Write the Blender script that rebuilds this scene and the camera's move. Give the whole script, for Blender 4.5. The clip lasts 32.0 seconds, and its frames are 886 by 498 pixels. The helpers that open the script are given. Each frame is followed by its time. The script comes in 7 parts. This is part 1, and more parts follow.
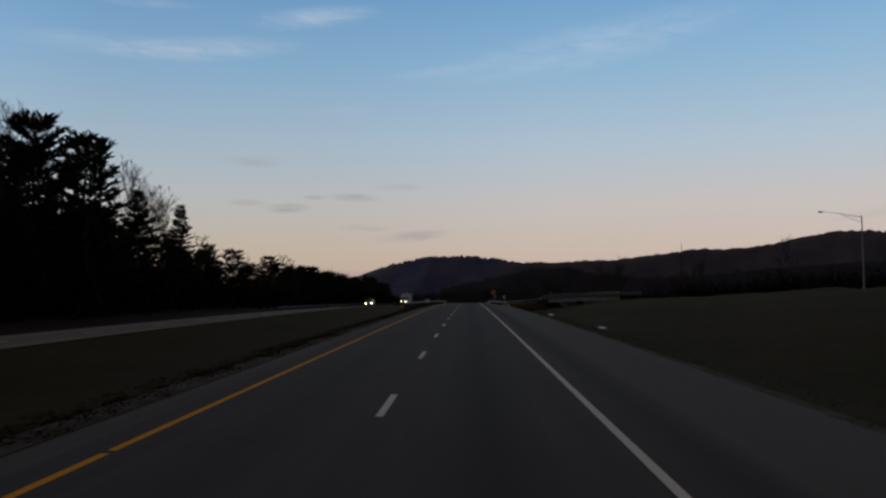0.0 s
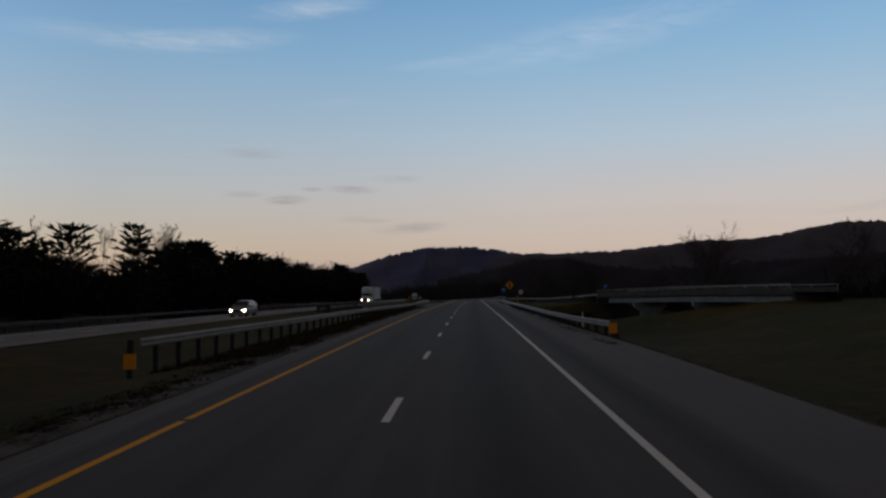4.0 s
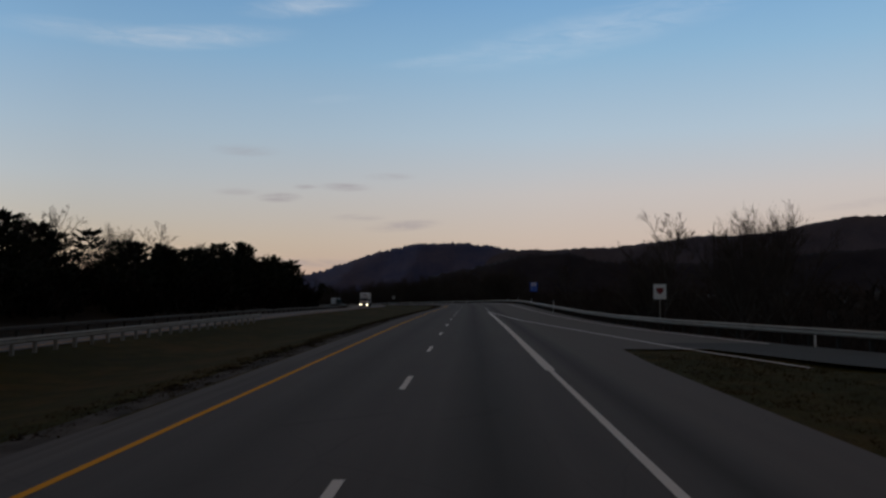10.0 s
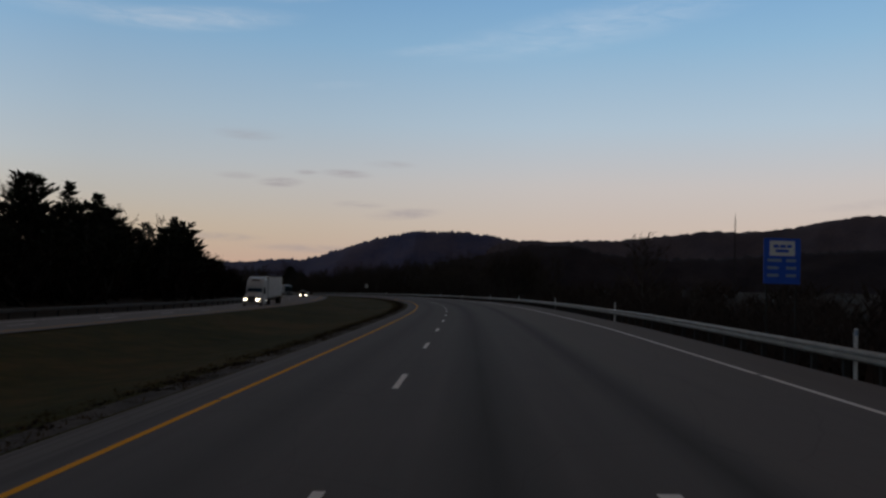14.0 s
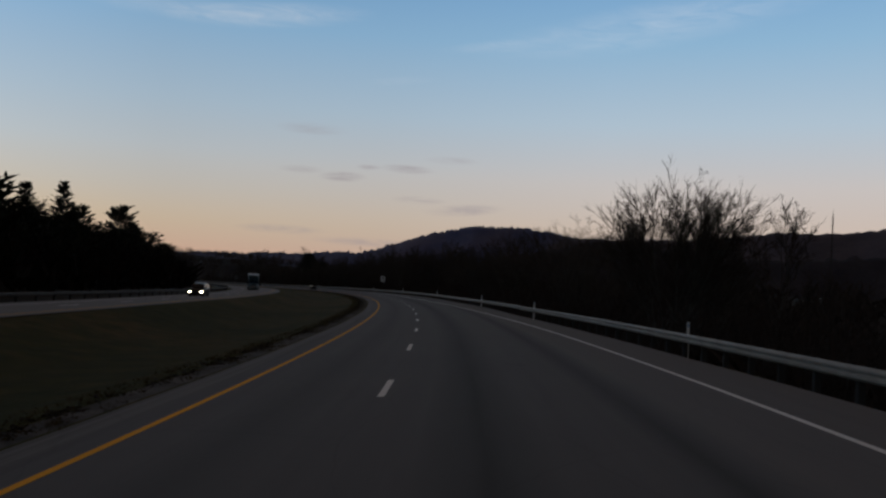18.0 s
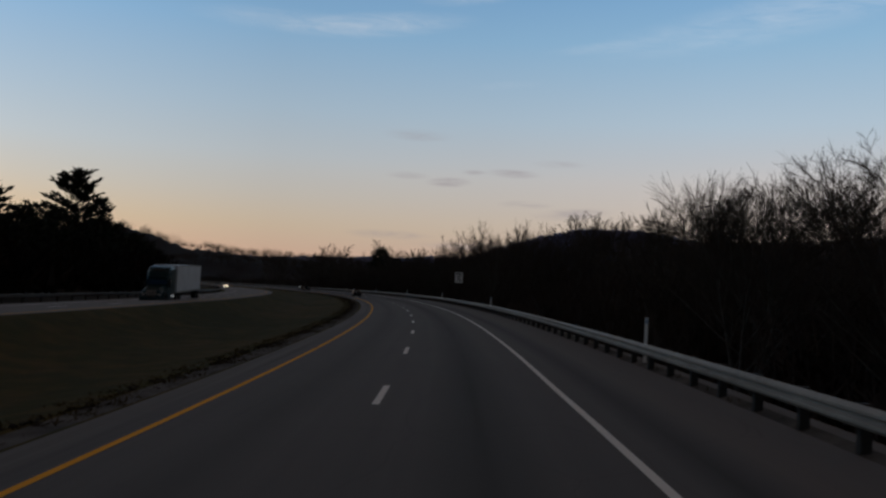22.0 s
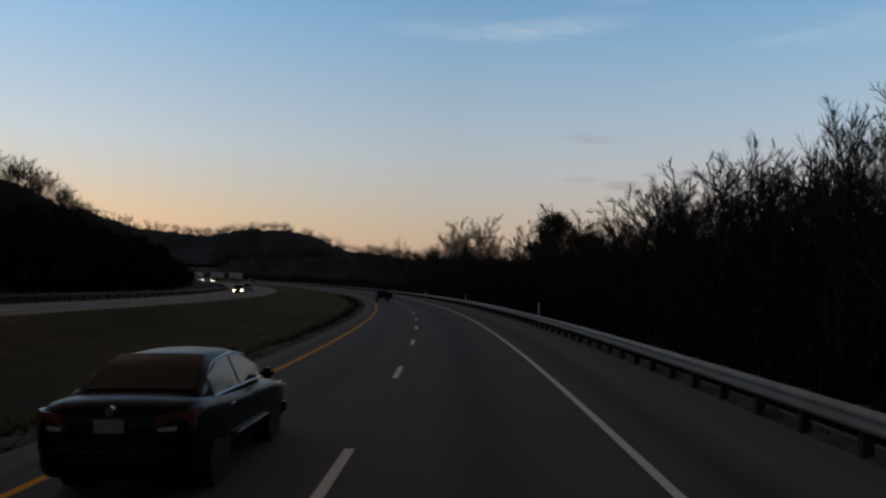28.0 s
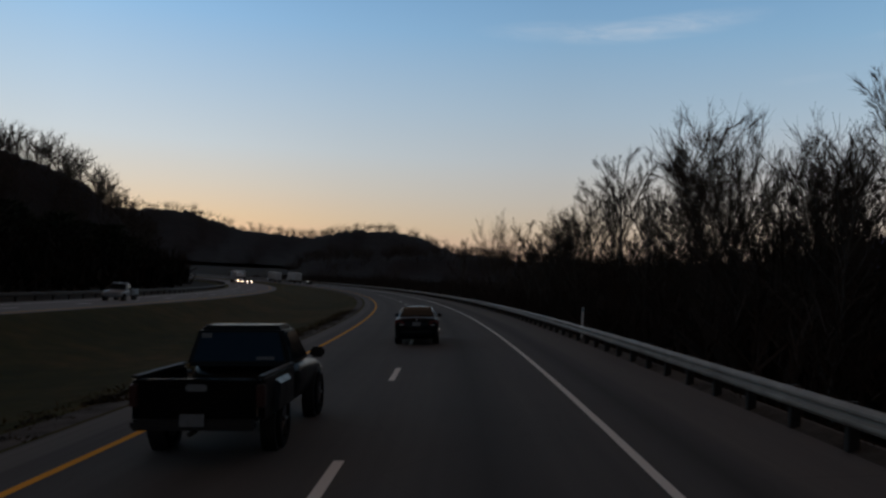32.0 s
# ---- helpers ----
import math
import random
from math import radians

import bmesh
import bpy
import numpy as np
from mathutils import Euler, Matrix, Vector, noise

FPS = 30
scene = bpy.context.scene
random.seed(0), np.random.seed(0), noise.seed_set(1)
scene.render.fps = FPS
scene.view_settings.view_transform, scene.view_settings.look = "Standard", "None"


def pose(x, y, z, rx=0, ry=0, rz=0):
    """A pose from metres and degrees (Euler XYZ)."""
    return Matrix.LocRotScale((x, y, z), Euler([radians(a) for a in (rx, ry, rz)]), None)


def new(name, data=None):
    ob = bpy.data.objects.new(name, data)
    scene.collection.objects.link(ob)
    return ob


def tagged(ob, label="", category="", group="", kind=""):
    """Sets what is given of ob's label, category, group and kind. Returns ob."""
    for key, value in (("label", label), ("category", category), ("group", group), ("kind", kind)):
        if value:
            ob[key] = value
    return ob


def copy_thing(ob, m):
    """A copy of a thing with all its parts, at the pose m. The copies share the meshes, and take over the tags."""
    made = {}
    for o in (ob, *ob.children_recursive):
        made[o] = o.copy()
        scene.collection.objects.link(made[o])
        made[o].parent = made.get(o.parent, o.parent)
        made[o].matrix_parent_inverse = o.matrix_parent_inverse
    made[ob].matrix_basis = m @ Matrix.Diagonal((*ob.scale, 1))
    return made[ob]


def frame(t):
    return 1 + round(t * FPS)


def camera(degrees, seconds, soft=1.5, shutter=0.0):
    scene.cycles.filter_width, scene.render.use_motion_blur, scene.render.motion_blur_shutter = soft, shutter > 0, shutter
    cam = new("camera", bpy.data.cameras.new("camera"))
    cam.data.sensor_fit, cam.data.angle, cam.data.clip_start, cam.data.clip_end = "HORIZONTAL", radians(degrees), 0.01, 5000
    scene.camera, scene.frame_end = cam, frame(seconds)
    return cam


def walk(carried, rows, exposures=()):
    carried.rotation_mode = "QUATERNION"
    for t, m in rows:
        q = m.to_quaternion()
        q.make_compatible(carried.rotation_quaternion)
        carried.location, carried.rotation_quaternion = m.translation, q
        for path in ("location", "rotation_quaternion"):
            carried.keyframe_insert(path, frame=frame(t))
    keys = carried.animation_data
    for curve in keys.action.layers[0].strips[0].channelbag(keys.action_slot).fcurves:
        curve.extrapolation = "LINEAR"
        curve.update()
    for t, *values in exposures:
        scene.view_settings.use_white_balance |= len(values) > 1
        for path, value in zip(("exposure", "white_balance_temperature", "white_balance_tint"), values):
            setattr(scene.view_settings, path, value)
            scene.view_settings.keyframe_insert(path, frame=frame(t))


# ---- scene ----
# The camera rides in the right lane of a motorway at dusk.


def turn(yaw, pitch, lean):
    """Heading to the left, tilt up and lean to the left, in degrees."""
    return pose(0, 0, 0, 0, 0, yaw) @ pose(0, 0, 0, 90 + pitch) @ pose(0, 0, 0, 0, 0, lean)


cam = camera(57.5, 32.0, soft=2.5, shutter=0.06)
walk(cam, [
    (0.0, pose(1.600, -2.400, 2.253) @ turn(1.77, 3.65, 0.00)),
    (0.5, pose(1.602, 11.425, 2.448) @ turn(1.89, 3.37, 0.00)),
    (1.0, pose(1.557, 25.249, 2.634) @ turn(1.95, 3.68, 0.00)),
    (1.5, pose(1.515, 39.074, 2.811) @ turn(1.93, 3.49, 0.00)),
    (2.0, pose(1.505, 52.899, 2.976) @ turn(1.85, 3.44, 0.00)),
    (2.5, pose(1.499, 66.723, 3.129) @ turn(1.71, 3.45, 0.00)),
    (3.0, pose(1.495, 80.548, 3.267) @ turn(1.62, 3.45, 0.00)),
    (3.5, pose(1.496, 94.373, 3.391) @ turn(1.66, 3.25, 0.00)),
    (5.5, pose(1.664, 149.669, 3.732) @ turn(1.59, 2.89, 0.00)),
    (6.0, pose(1.741, 163.493, 3.776) @ turn(1.48, 2.78, 0.00)),
    (6.5, pose(1.827, 177.316, 3.804) @ turn(1.43, 2.78, 0.00)),
    (7.0, pose(1.925, 191.140, 3.817) @ turn(1.32, 2.86, 0.00)),
    (7.5, pose(2.033, 204.963, 3.817) @ turn(1.20, 2.46, 0.00)),
    (8.0, pose(2.156, 218.787, 3.806) @ turn(1.19, 2.59, 0.00)),
    (8.5, pose(2.290, 232.610, 3.787) @ turn(1.30, 2.90, 0.00)),
    (9.0, pose(2.435, 246.433, 3.760) @ turn(1.38, 2.78, 0.00)),
    (9.5, pose(2.580, 260.256, 3.729) @ turn(1.29, 2.10, 0.00)),
    (10.0, pose(2.736, 274.079, 3.694) @ turn(1.17, 2.91, 0.00)),
    (10.5, pose(2.902, 287.902, 3.658) @ turn(1.22, 2.90, 0.00)),
    (11.0, pose(3.079, 301.724, 3.618) @ turn(1.28, 2.58, 0.00)),
    (11.5, pose(3.266, 315.547, 3.573) @ turn(1.13, 2.46, 0.00)),
    (12.0, pose(3.462, 329.369, 3.520) @ turn(0.90, 2.59, 0.00)),
    (12.5, pose(3.653, 343.192, 3.466) @ turn(0.83, 2.61, 0.28)),
    (13.0, pose(3.850, 357.015, 3.406) @ turn(0.90, 2.35, 0.75)),
    (13.5, pose(4.053, 370.838, 3.334) @ turn(1.05, 2.32, 1.22)),
    (14.0, pose(4.258, 384.662, 3.251) @ turn(1.13, 2.17, 1.69)),
    (14.5, pose(4.463, 398.486, 3.154) @ turn(1.01, 2.20, 2.16)),
    (16.5, pose(4.929, 453.812, 2.610) @ turn(2.01, 2.07, 3.10)),
    (17.0, pose(4.778, 467.658, 2.436) @ turn(3.14, 1.78, 3.10)),
    (17.5, pose(4.407, 481.506, 2.251) @ turn(4.20, 2.03, 3.10)),
    (18.0, pose(3.782, 495.346, 2.055) @ turn(5.30, 1.75, 3.10)),
    (18.5, pose(2.882, 509.173, 1.849) @ turn(6.37, 1.67, 3.10)),
    (19.0, pose(1.719, 522.977, 1.632) @ turn(7.30, 1.70, 3.10)),
    (19.5, pose(0.320, 536.757, 1.408) @ turn(8.18, 1.65, 3.10)),
    (20.0, pose(-1.305, 550.511, 1.179) @ turn(9.11, 1.74, 3.10)),
    (20.5, pose(-3.138, 564.238, 0.946) @ turn(9.97, 1.69, 3.10)),
    (21.0, pose(-5.193, 577.934, 0.710) @ turn(10.83, 1.64, 3.10)),
    (21.5, pose(-7.470, 591.596, 0.471) @ turn(11.79, 1.79, 3.10)),
    (22.0, pose(-9.979, 605.218, 0.227) @ turn(12.83, 1.69, 3.10)),
    (22.5, pose(-12.731, 618.795, -0.021) @ turn(13.92, 1.55, 3.10)),
    (23.0, pose(-15.737, 632.319, -0.275) @ turn(15.02, 1.57, 3.10)),
    (23.5, pose(-19.023, 645.778, -0.537) @ turn(16.11, 1.64, 3.10)),
    (24.0, pose(-22.564, 659.171, -0.806) @ turn(17.23, 1.59, 3.10)),
    (24.5, pose(-26.353, 672.494, -1.085) @ turn(18.32, 1.46, 3.10)),
    (25.0, pose(-30.379, 685.747, -1.371) @ turn(19.32, 1.38, 3.10)),
    (25.5, pose(-34.615, 698.933, -1.664) @ turn(20.24, 1.46, 3.10)),
    (27.5, pose(-53.752, 750.910, -2.896) @ turn(23.83, 1.33, 3.10)),
    (28.0, pose(-59.070, 763.698, -3.216) @ turn(24.98, 1.41, 3.10)),
    (28.5, pose(-64.587, 776.402, -3.539) @ turn(26.00, 1.26, 3.10)),
    (29.0, pose(-70.323, 789.010, -3.865) @ turn(27.02, 1.35, 3.10)),
    (29.5, pose(-76.279, 801.515, -4.193) @ turn(28.02, 1.24, 3.10)),
    (30.0, pose(-82.455, 813.915, -4.524) @ turn(29.00, 1.26, 3.10)),
    (30.5, pose(-88.887, 826.183, -4.859) @ turn(29.98, 1.23, 3.10)),
    (31.0, pose(-95.530, 838.337, -5.195) @ turn(30.97, 1.25, 3.10)),
    (31.5, pose(-102.369, 850.382, -5.530) @ turn(31.94, 1.27, 3.10)),
    (32.0, pose(-109.414, 862.307, -5.864) @ turn(32.91, 1.29, 3.10)),
])

# ---- sky: dusk, with a warm glow low in the west and thin high cloud ----
world = bpy.data.worlds.new("dusk_sky")
scene.world = world
world.use_nodes = True


class Nodes:
    """Short names for building node trees."""

    def __init__(self, tree):
        self.tree = tree
        tree.nodes.clear()

    def add(self, kind, values=None, **settings):
        n = self.tree.nodes.new(kind)
        for key, value in settings.items():
            setattr(n, key, value)
        for key, value in (values or {}).items():
            self.feed(n.inputs[key], value)
        return n

    def feed(self, socket, value):
        if isinstance(value, bpy.types.NodeSocket):
            self.tree.links.new(value, socket)
        elif isinstance(value, bpy.types.Node):
            self.tree.links.new(value.outputs[0], socket)
        else:
            socket.default_value = value

    def math(self, op, a, b=0.0, c=0.0, clamp=False):
        return self.add("ShaderNodeMath", {0: a, 1: b, 2: c}, operation=op, use_clamp=clamp).outputs[0]

    def mix(self, fac, a, b, blend="MIX"):
        n = self.add("ShaderNodeMix", data_type="RGBA", blend_type=blend)
        for i, v in ((0, fac), (6, a), (7, b)):
            self.feed(n.inputs[i], v)
        return n.outputs[2]

    def ramp(self, fac, stops, mode="LINEAR"):
        n = self.add("ShaderNodeValToRGB", {0: fac})
        e = n.color_ramp.elements
        while len(e) < len(stops):
            e.new(0.5)
        for el, (at, col) in zip(e, stops):
            el.position = at
            el.color = (*col, 1) if len(col) == 3 else col
        n.color_ramp.interpolation = mode
        return n.outputs[0]

    def noise(self, vector, scale, detail=4.0, rough=0.55, distort=0.0):
        return self.add("ShaderNodeTexNoise", {"Vector": vector, "Scale": scale, "Detail": detail, "Roughness": rough, "Distortion": distort})


def rgb(r, g, b):
    """Linear colour from 0-255 display values."""
    return tuple((v / 255 / 12.92) if v < 10 else ((v / 255 + 0.055) / 1.055) ** 2.4 for v in (r, g, b))


def build_sky():
    n = Nodes(world.node_tree)
    way = n.add("ShaderNodeTexCoord").outputs["Generated"]
    sep = n.add("ShaderNodeSeparateXYZ", {0: way})
    x, y, z = sep.outputs
    up = n.math("ARCSINE", z)
    high = n.math("DIVIDE", up, radians(90), clamp=True)
    cold = n.ramp(high, SKY_COLD)
    warm = n.ramp(high, SKY_WARM)
    # azimuth, counted to the left of +Y
    az = n.math("ARCTAN2", n.math("MULTIPLY", x, -1.0), y)
    off = n.math("ABSOLUTE", n.math("SUBTRACT", az, radians(GLOW_AZ)))
    west = n.math("SUBTRACT", 1.0, n.math("DIVIDE", off, radians(GLOW_WIDE)), clamp=True)
    west = n.math("SMOOTH_MIN", west, 1.0, 0.1)
    col = n.mix(west, cold, warm)
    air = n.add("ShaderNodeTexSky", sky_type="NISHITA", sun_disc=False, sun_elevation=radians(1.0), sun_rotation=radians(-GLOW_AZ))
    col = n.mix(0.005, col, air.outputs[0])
    # thin cloud: long drawn noise, gathered round where the real wisps hang
    el = n.math("MULTIPLY", up, 57.2958)
    azd = n.math("MULTIPLY", az, 57.2958)
    flat = n.add("ShaderNodeCombineXYZ", {0: n.math("MULTIPLY", azd, 0.16), 1: n.math("MULTIPLY", el, 0.9), 2: 0.0})
    fine = n.noise(flat, 1.5, 8.0, 0.68, 1.2).outputs[0]
    for a, e, wide, tall, slope, much, tint in GREY_CLOUDS + WHITE_CLOUDS:
        da = n.math("SUBTRACT", azd, a)
        de = n.math("SUBTRACT", n.math("SUBTRACT", el, e), n.math("MULTIPLY", da, slope))
        r = n.math("ADD", n.math("POWER", n.math("ABSOLUTE", n.math("DIVIDE", da, wide)), 2.0), n.math("POWER", n.math("ABSOLUTE", n.math("DIVIDE", de, tall)), 2.0))
        soft = n.math("POWER", n.math("SUBTRACT", 1.0, r, clamp=True), 1.6)
        m = n.math("MULTIPLY", soft, n.math("MULTIPLY_ADD", fine, 2.4, -0.72, clamp=True))
        col = n.mix(n.math("MULTIPLY", m, 0.68 * much, clamp=True), col, (*tint, 1))
    # the eastern half of the sky has already gone dim
    turned_away = n.math("ABSOLUTE", n.math("WRAP", n.math("SUBTRACT", az, radians(GLOW_AZ - 20)), math.pi, -math.pi))
    east = n.math("DIVIDE", n.math("SUBTRACT", turned_away, radians(60)), radians(50), clamp=True)
    col = n.mix(n.math("MULTIPLY", east, 0.72), col, (0.02, 0.0155, 0.013, 1))
    # the afterglow lifts the whole sky towards the west
    lift = n.ramp(n.math("DIVIDE", n.math("ADD", azd, 90.0), 180.0, clamp=True), [((a + 90) / 180, (b, b, b)) for a, b in SKY_LIFT])
    bg = n.add("ShaderNodeBackground", {0: col, 1: n.math("MULTIPLY", lift, SKY_STRENGTH)})
    out = n.add("ShaderNodeOutputWorld")
    n.feed(out.inputs[0], bg.outputs[0])


SKY_STRENGTH = 2.1
GLOW_AZ, GLOW_WIDE = 50.0, 60.0
SKY_COLD = [(0.0, rgb(181, 156, 147)), (0.04, rgb(188, 172, 161)), (0.075, rgb(184, 178, 176)), (0.12, rgb(163, 180, 194)), (0.18, rgb(132, 168, 196)), (0.24, rgb(104, 149, 191)), (0.29, rgb(113, 102, 97)), (0.42, rgb(84, 67, 55)), (1.0, rgb(68, 52, 41))]
SKY_WARM = [(0.0, rgb(205, 163, 135)), (0.03, rgb(195, 178, 150)), (0.055, rgb(184, 183, 174)), (0.085, rgb(172, 186, 194)), (0.18, rgb(128, 168, 203)), (0.24, rgb(102, 148, 192)), (0.29, rgb(113, 102, 97)), (0.42, rgb(84, 67, 55)), (1.0, rgb(68, 52, 41))]
SKY_LIFT = [(-90, 0.55), (-25, 0.56), (-6, 0.54), (10, 0.49), (25, 0.47), (40, 0.525), (58, 0.62), (90, 0.6)]
GREY, WHITE = rgb(150, 142, 147), rgb(186, 198, 212)
# azimuth to the left, elevation, half width, half height, slope, strength, tint
GREY_CLOUDS = [
    (12.7, 6.43, 1.9, 0.42, -0.03, 1.5, GREY),
    (8.1, 7.23, 2.2, 0.36, 0.02, 1.4, GREY),
    (4.0, 4.55, 3.2, 0.5, -0.08, 1.3, GREY),
    (15.6, 6.75, 1.8, 0.32, 0.0, 1.0, GREY),
    (5.0, 8.0, 2.2, 0.34, 0.0, 0.7, GREY),
    (10.9, 7.2, 1.1, 0.25, 0.0, 1.0, GREY),
    (16.7, 2.5, 3.6, 0.4, 0.0, 1.0, GREY),
    (10.5, 1.9, 5.5, 0.4, 0.02, 0.9, GREY),
    (7.2, 5.1, 2.2, 0.34, 0.0, 0.9, GREY),
    (15.0, 9.6, 2.8, 0.5, 0.0, 0.7, GREY),
    (-28.0, 5.6, 6.0, 0.4, -0.1, 0.5, GREY),
]
WHITE_CLOUDS = [
    (18.5, 16.85, 8.0, 1.0, -0.1, 0.95, WHITE),
    (25.0, 16.6, 7.0, 0.9, -0.02, 0.6, WHITE),
    (11.0, 19.4, 5.5, 0.9, -0.12, 0.9, WHITE),
    (22.0, 19.4, 4.0, 0.4, -0.05, 0.5, WHITE),
    (-9.3, 17.6, 14.0, 1.8, -0.16, 0.6, WHITE),
    (2.0, 16.0, 5.0, 0.5, -0.1, 0.4, WHITE),
    (9.0, 13.3, 3.0, 0.35, -0.1, 0.3, WHITE),
]
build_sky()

# ---- materials ----


def material(name):
    m = bpy.data.materials.new(name)
    m.use_nodes = True
    return m, Nodes(m.node_tree)


def finish(n, colour, rough=0.8, metal=0.0, bump=None, strength=0.3, distance=0.02, **more):
    if metal == 0.0 and isinstance(rough, float) and rough > 0.9:
        more.setdefault("Specular IOR Level", 0.08)
    p = n.add("ShaderNodeBsdfPrincipled", {"Base Color": colour, "Roughness": rough, "Metallic": metal, **more})
    if bump is not None:
        b = n.add("ShaderNodeBump", {"Height": bump, "Strength": strength, "Distance": distance})
        n.feed(p.inputs["Normal"], b.outputs[0])
    out = n.add("ShaderNodeOutputMaterial")
    n.feed(out.inputs[0], p.outputs[0])


def mottled(name, dark, light, scale=4.0, rough=0.85, metal=0.0, fine=40.0, strength=0.3, distance=0.01, vary=0.0):
    """Two scales of noise between two colours, with a fine relief."""
    m, n = material(name)
    at = n.add("ShaderNodeTexCoord").outputs["Object"]
    big = n.noise(at, scale, 5).outputs[0]
    small = n.noise(at, fine, 3).outputs[0]
    f = n.math("ADD", n.math("MULTIPLY", big, 0.7), n.math("MULTIPLY", small, 0.3))
    f = n.math("MULTIPLY_ADD", f, 2.2, -0.6, clamp=True)
    if vary:
        r = n.add("ShaderNodeObjectInfo").outputs["Random"]
        f = n.math("ADD", f, n.math("MULTIPLY", n.math("SUBTRACT", r, 0.5), vary), clamp=True)
    finish(n, n.mix(f, (*dark, 1), (*light, 1)), n.math("MULTIPLY_ADD", small, 0.2, rough - 0.1), metal, small, strength, distance, **{"Specular IOR Level": 0.08 if rough > 0.9 else 0.5})
    return m


def asphalt_material(name, base, light, oil=True):
    """Worn asphalt in road coordinates: across (u) and along (v)."""
    m, n = material(name)
    uv = n.add("ShaderNodeUVMap", uv_map="road").outputs[0]
    sep = n.add("ShaderNodeSeparateXYZ", {0: uv})
    u, v = sep.outputs[0], sep.outputs[1]
    drawn = n.add("ShaderNodeCombineXYZ", {0: n.math("MULTIPLY", u, 1.0), 1: n.math("MULTIPLY", v, 0.03), 2: 0.0})
    streak = n.noise(drawn, 2.2, 5, 0.6).outputs[0]
    patch = n.noise(uv, 0.22, 4).outputs[0]
    grain = n.noise(uv, 38.0, 2).outputs[0]
    f = n.math("ADD", n.math("MULTIPLY", streak, 0.55), n.math("MULTIPLY", patch, 0.3))
    f = n.math("ADD", f, n.math("MULTIPLY", grain, 0.25))
    f = n.math("MULTIPLY_ADD", f, 1.9, -0.55, clamp=True)
    col = n.mix(f, (*base, 1), (*light, 1))
    if oil:
        # paler past the bridge: the brighter light of this stretch put into the colour
        lit_stretch = n.math("MULTIPLY", n.math("DIVIDE", n.math("SUBTRACT", v, 254.6), 3.0, clamp=True), n.math("DIVIDE", n.math("SUBTRACT", 800.0, v), 90.0, clamp=True))
        col = n.mix(n.math("MULTIPLY", lit_stretch, 0.32), col, (0.19, 0.176, 0.168, 1))
        # the oil strip down the middle of each lane, and the darker seam beside the edge line
        for at, wide, much in OIL:
            d = n.math("DIVIDE", n.math("ABSOLUTE", n.math("SUBTRACT", u, at)), wide)
            k = n.math("MULTIPLY", n.math("SUBTRACT", 1.0, d, clamp=True), n.math("MULTIPLY_ADD", streak, 0.8, 0.35, clamp=True))
            col = n.mix(n.math("MULTIPLY", k, much), col, (*OIL_COLOUR, 1))
    if oil:
        # paved shoulders: paler, dustier
        for edge, sign in ((5.35, 1.0), (-3.95, -1.0)):
            k = n.math("DIVIDE", n.math("MULTIPLY", n.math("SUBTRACT", u, edge), sign), 0.25, clamp=True)
            col = n.mix(n.math("MULTIPLY", k, n.math("MULTIPLY_ADD", streak, 0.5, 0.3)), col, (0.175, 0.156, 0.142, 1))
    if oil:
        # dust and grit swept into lines along the inner shoulder
        lines = n.noise(n.add("ShaderNodeCombineXYZ", {0: n.math("MULTIPLY", u, 5.0), 1: n.math("MULTIPLY", v, 0.05), 2: 3.0}), 1.0, 4, 0.6).outputs[0]
        k = n.math("MULTIPLY", n.math("DIVIDE", n.math("SUBTRACT", -3.6, u), 0.3, clamp=True), n.math("MULTIPLY_ADD", lines, 3.4, -1.45, clamp=True))
        col = n.mix(n.math("MULTIPLY", k, 0.6), col, (0.05, 0.046, 0.042, 1))
    if oil:
        # darker towards the start, over the first 170 m
        start_dark = n.math("DIVIDE", n.math("SUBTRACT", 170.0, v), 120.0, clamp=True)
        col = n.mix(n.math("MULTIPLY", start_dark, 0.25), col, (0.03, 0.028, 0.026, 1))
    crack = n.add("ShaderNodeTexVoronoi", {"Vector": n.add("ShaderNodeCombineXYZ", {0: n.math("ADD", u, n.math("MULTIPLY", patch, 1.5)), 1: n.math("MULTIPLY", v, 0.5), 2: 0.0}), "Scale": 0.32}, feature="DISTANCE_TO_EDGE").outputs[0]
    line = n.math("LESS_THAN", crack, 0.004)
    col = n.mix(n.math("MULTIPLY", line, 0.1), col, (0.012, 0.012, 0.013, 1))
    finish(n, col, n.math("MULTIPLY_ADD", f, 0.1, 0.84), 0.0, grain, 0.35, 0.006, **{"Specular IOR Level": 0.2})
    return m


OIL = [(1.95, 0.95, 0.8), (-1.75, 0.8, 0.35), (4.85, 0.5, 0.8)]
OIL_COLOUR = (0.026, 0.024, 0.023)
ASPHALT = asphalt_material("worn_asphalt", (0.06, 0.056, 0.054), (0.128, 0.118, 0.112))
OLD_ASPHALT = asphalt_material("grey_asphalt", (0.16, 0.152, 0.148), (0.24, 0.23, 0.222), oil=False)
RAMP_ASPHALT = asphalt_material("ramp_asphalt", (0.05, 0.049, 0.047), (0.08, 0.078, 0.074), oil=False)


def paint(name, colour, worn):
    m, n = material(name)
    at = n.add("ShaderNodeTexCoord").outputs["Object"]
    f = n.math("MULTIPLY_ADD", n.noise(at, 9.0, 6, 0.7).outputs[0], 3.2, -1.9, clamp=True)
    g = n.noise(at, 60.0, 2).outputs[0]
    finish(n, n.mix(n.math("MULTIPLY", f, 0.75), (*colour, 1), (*worn, 1)), 0.8, 0.0, g, 0.3, 0.003, **{"Specular IOR Level": 0.12})
    return m


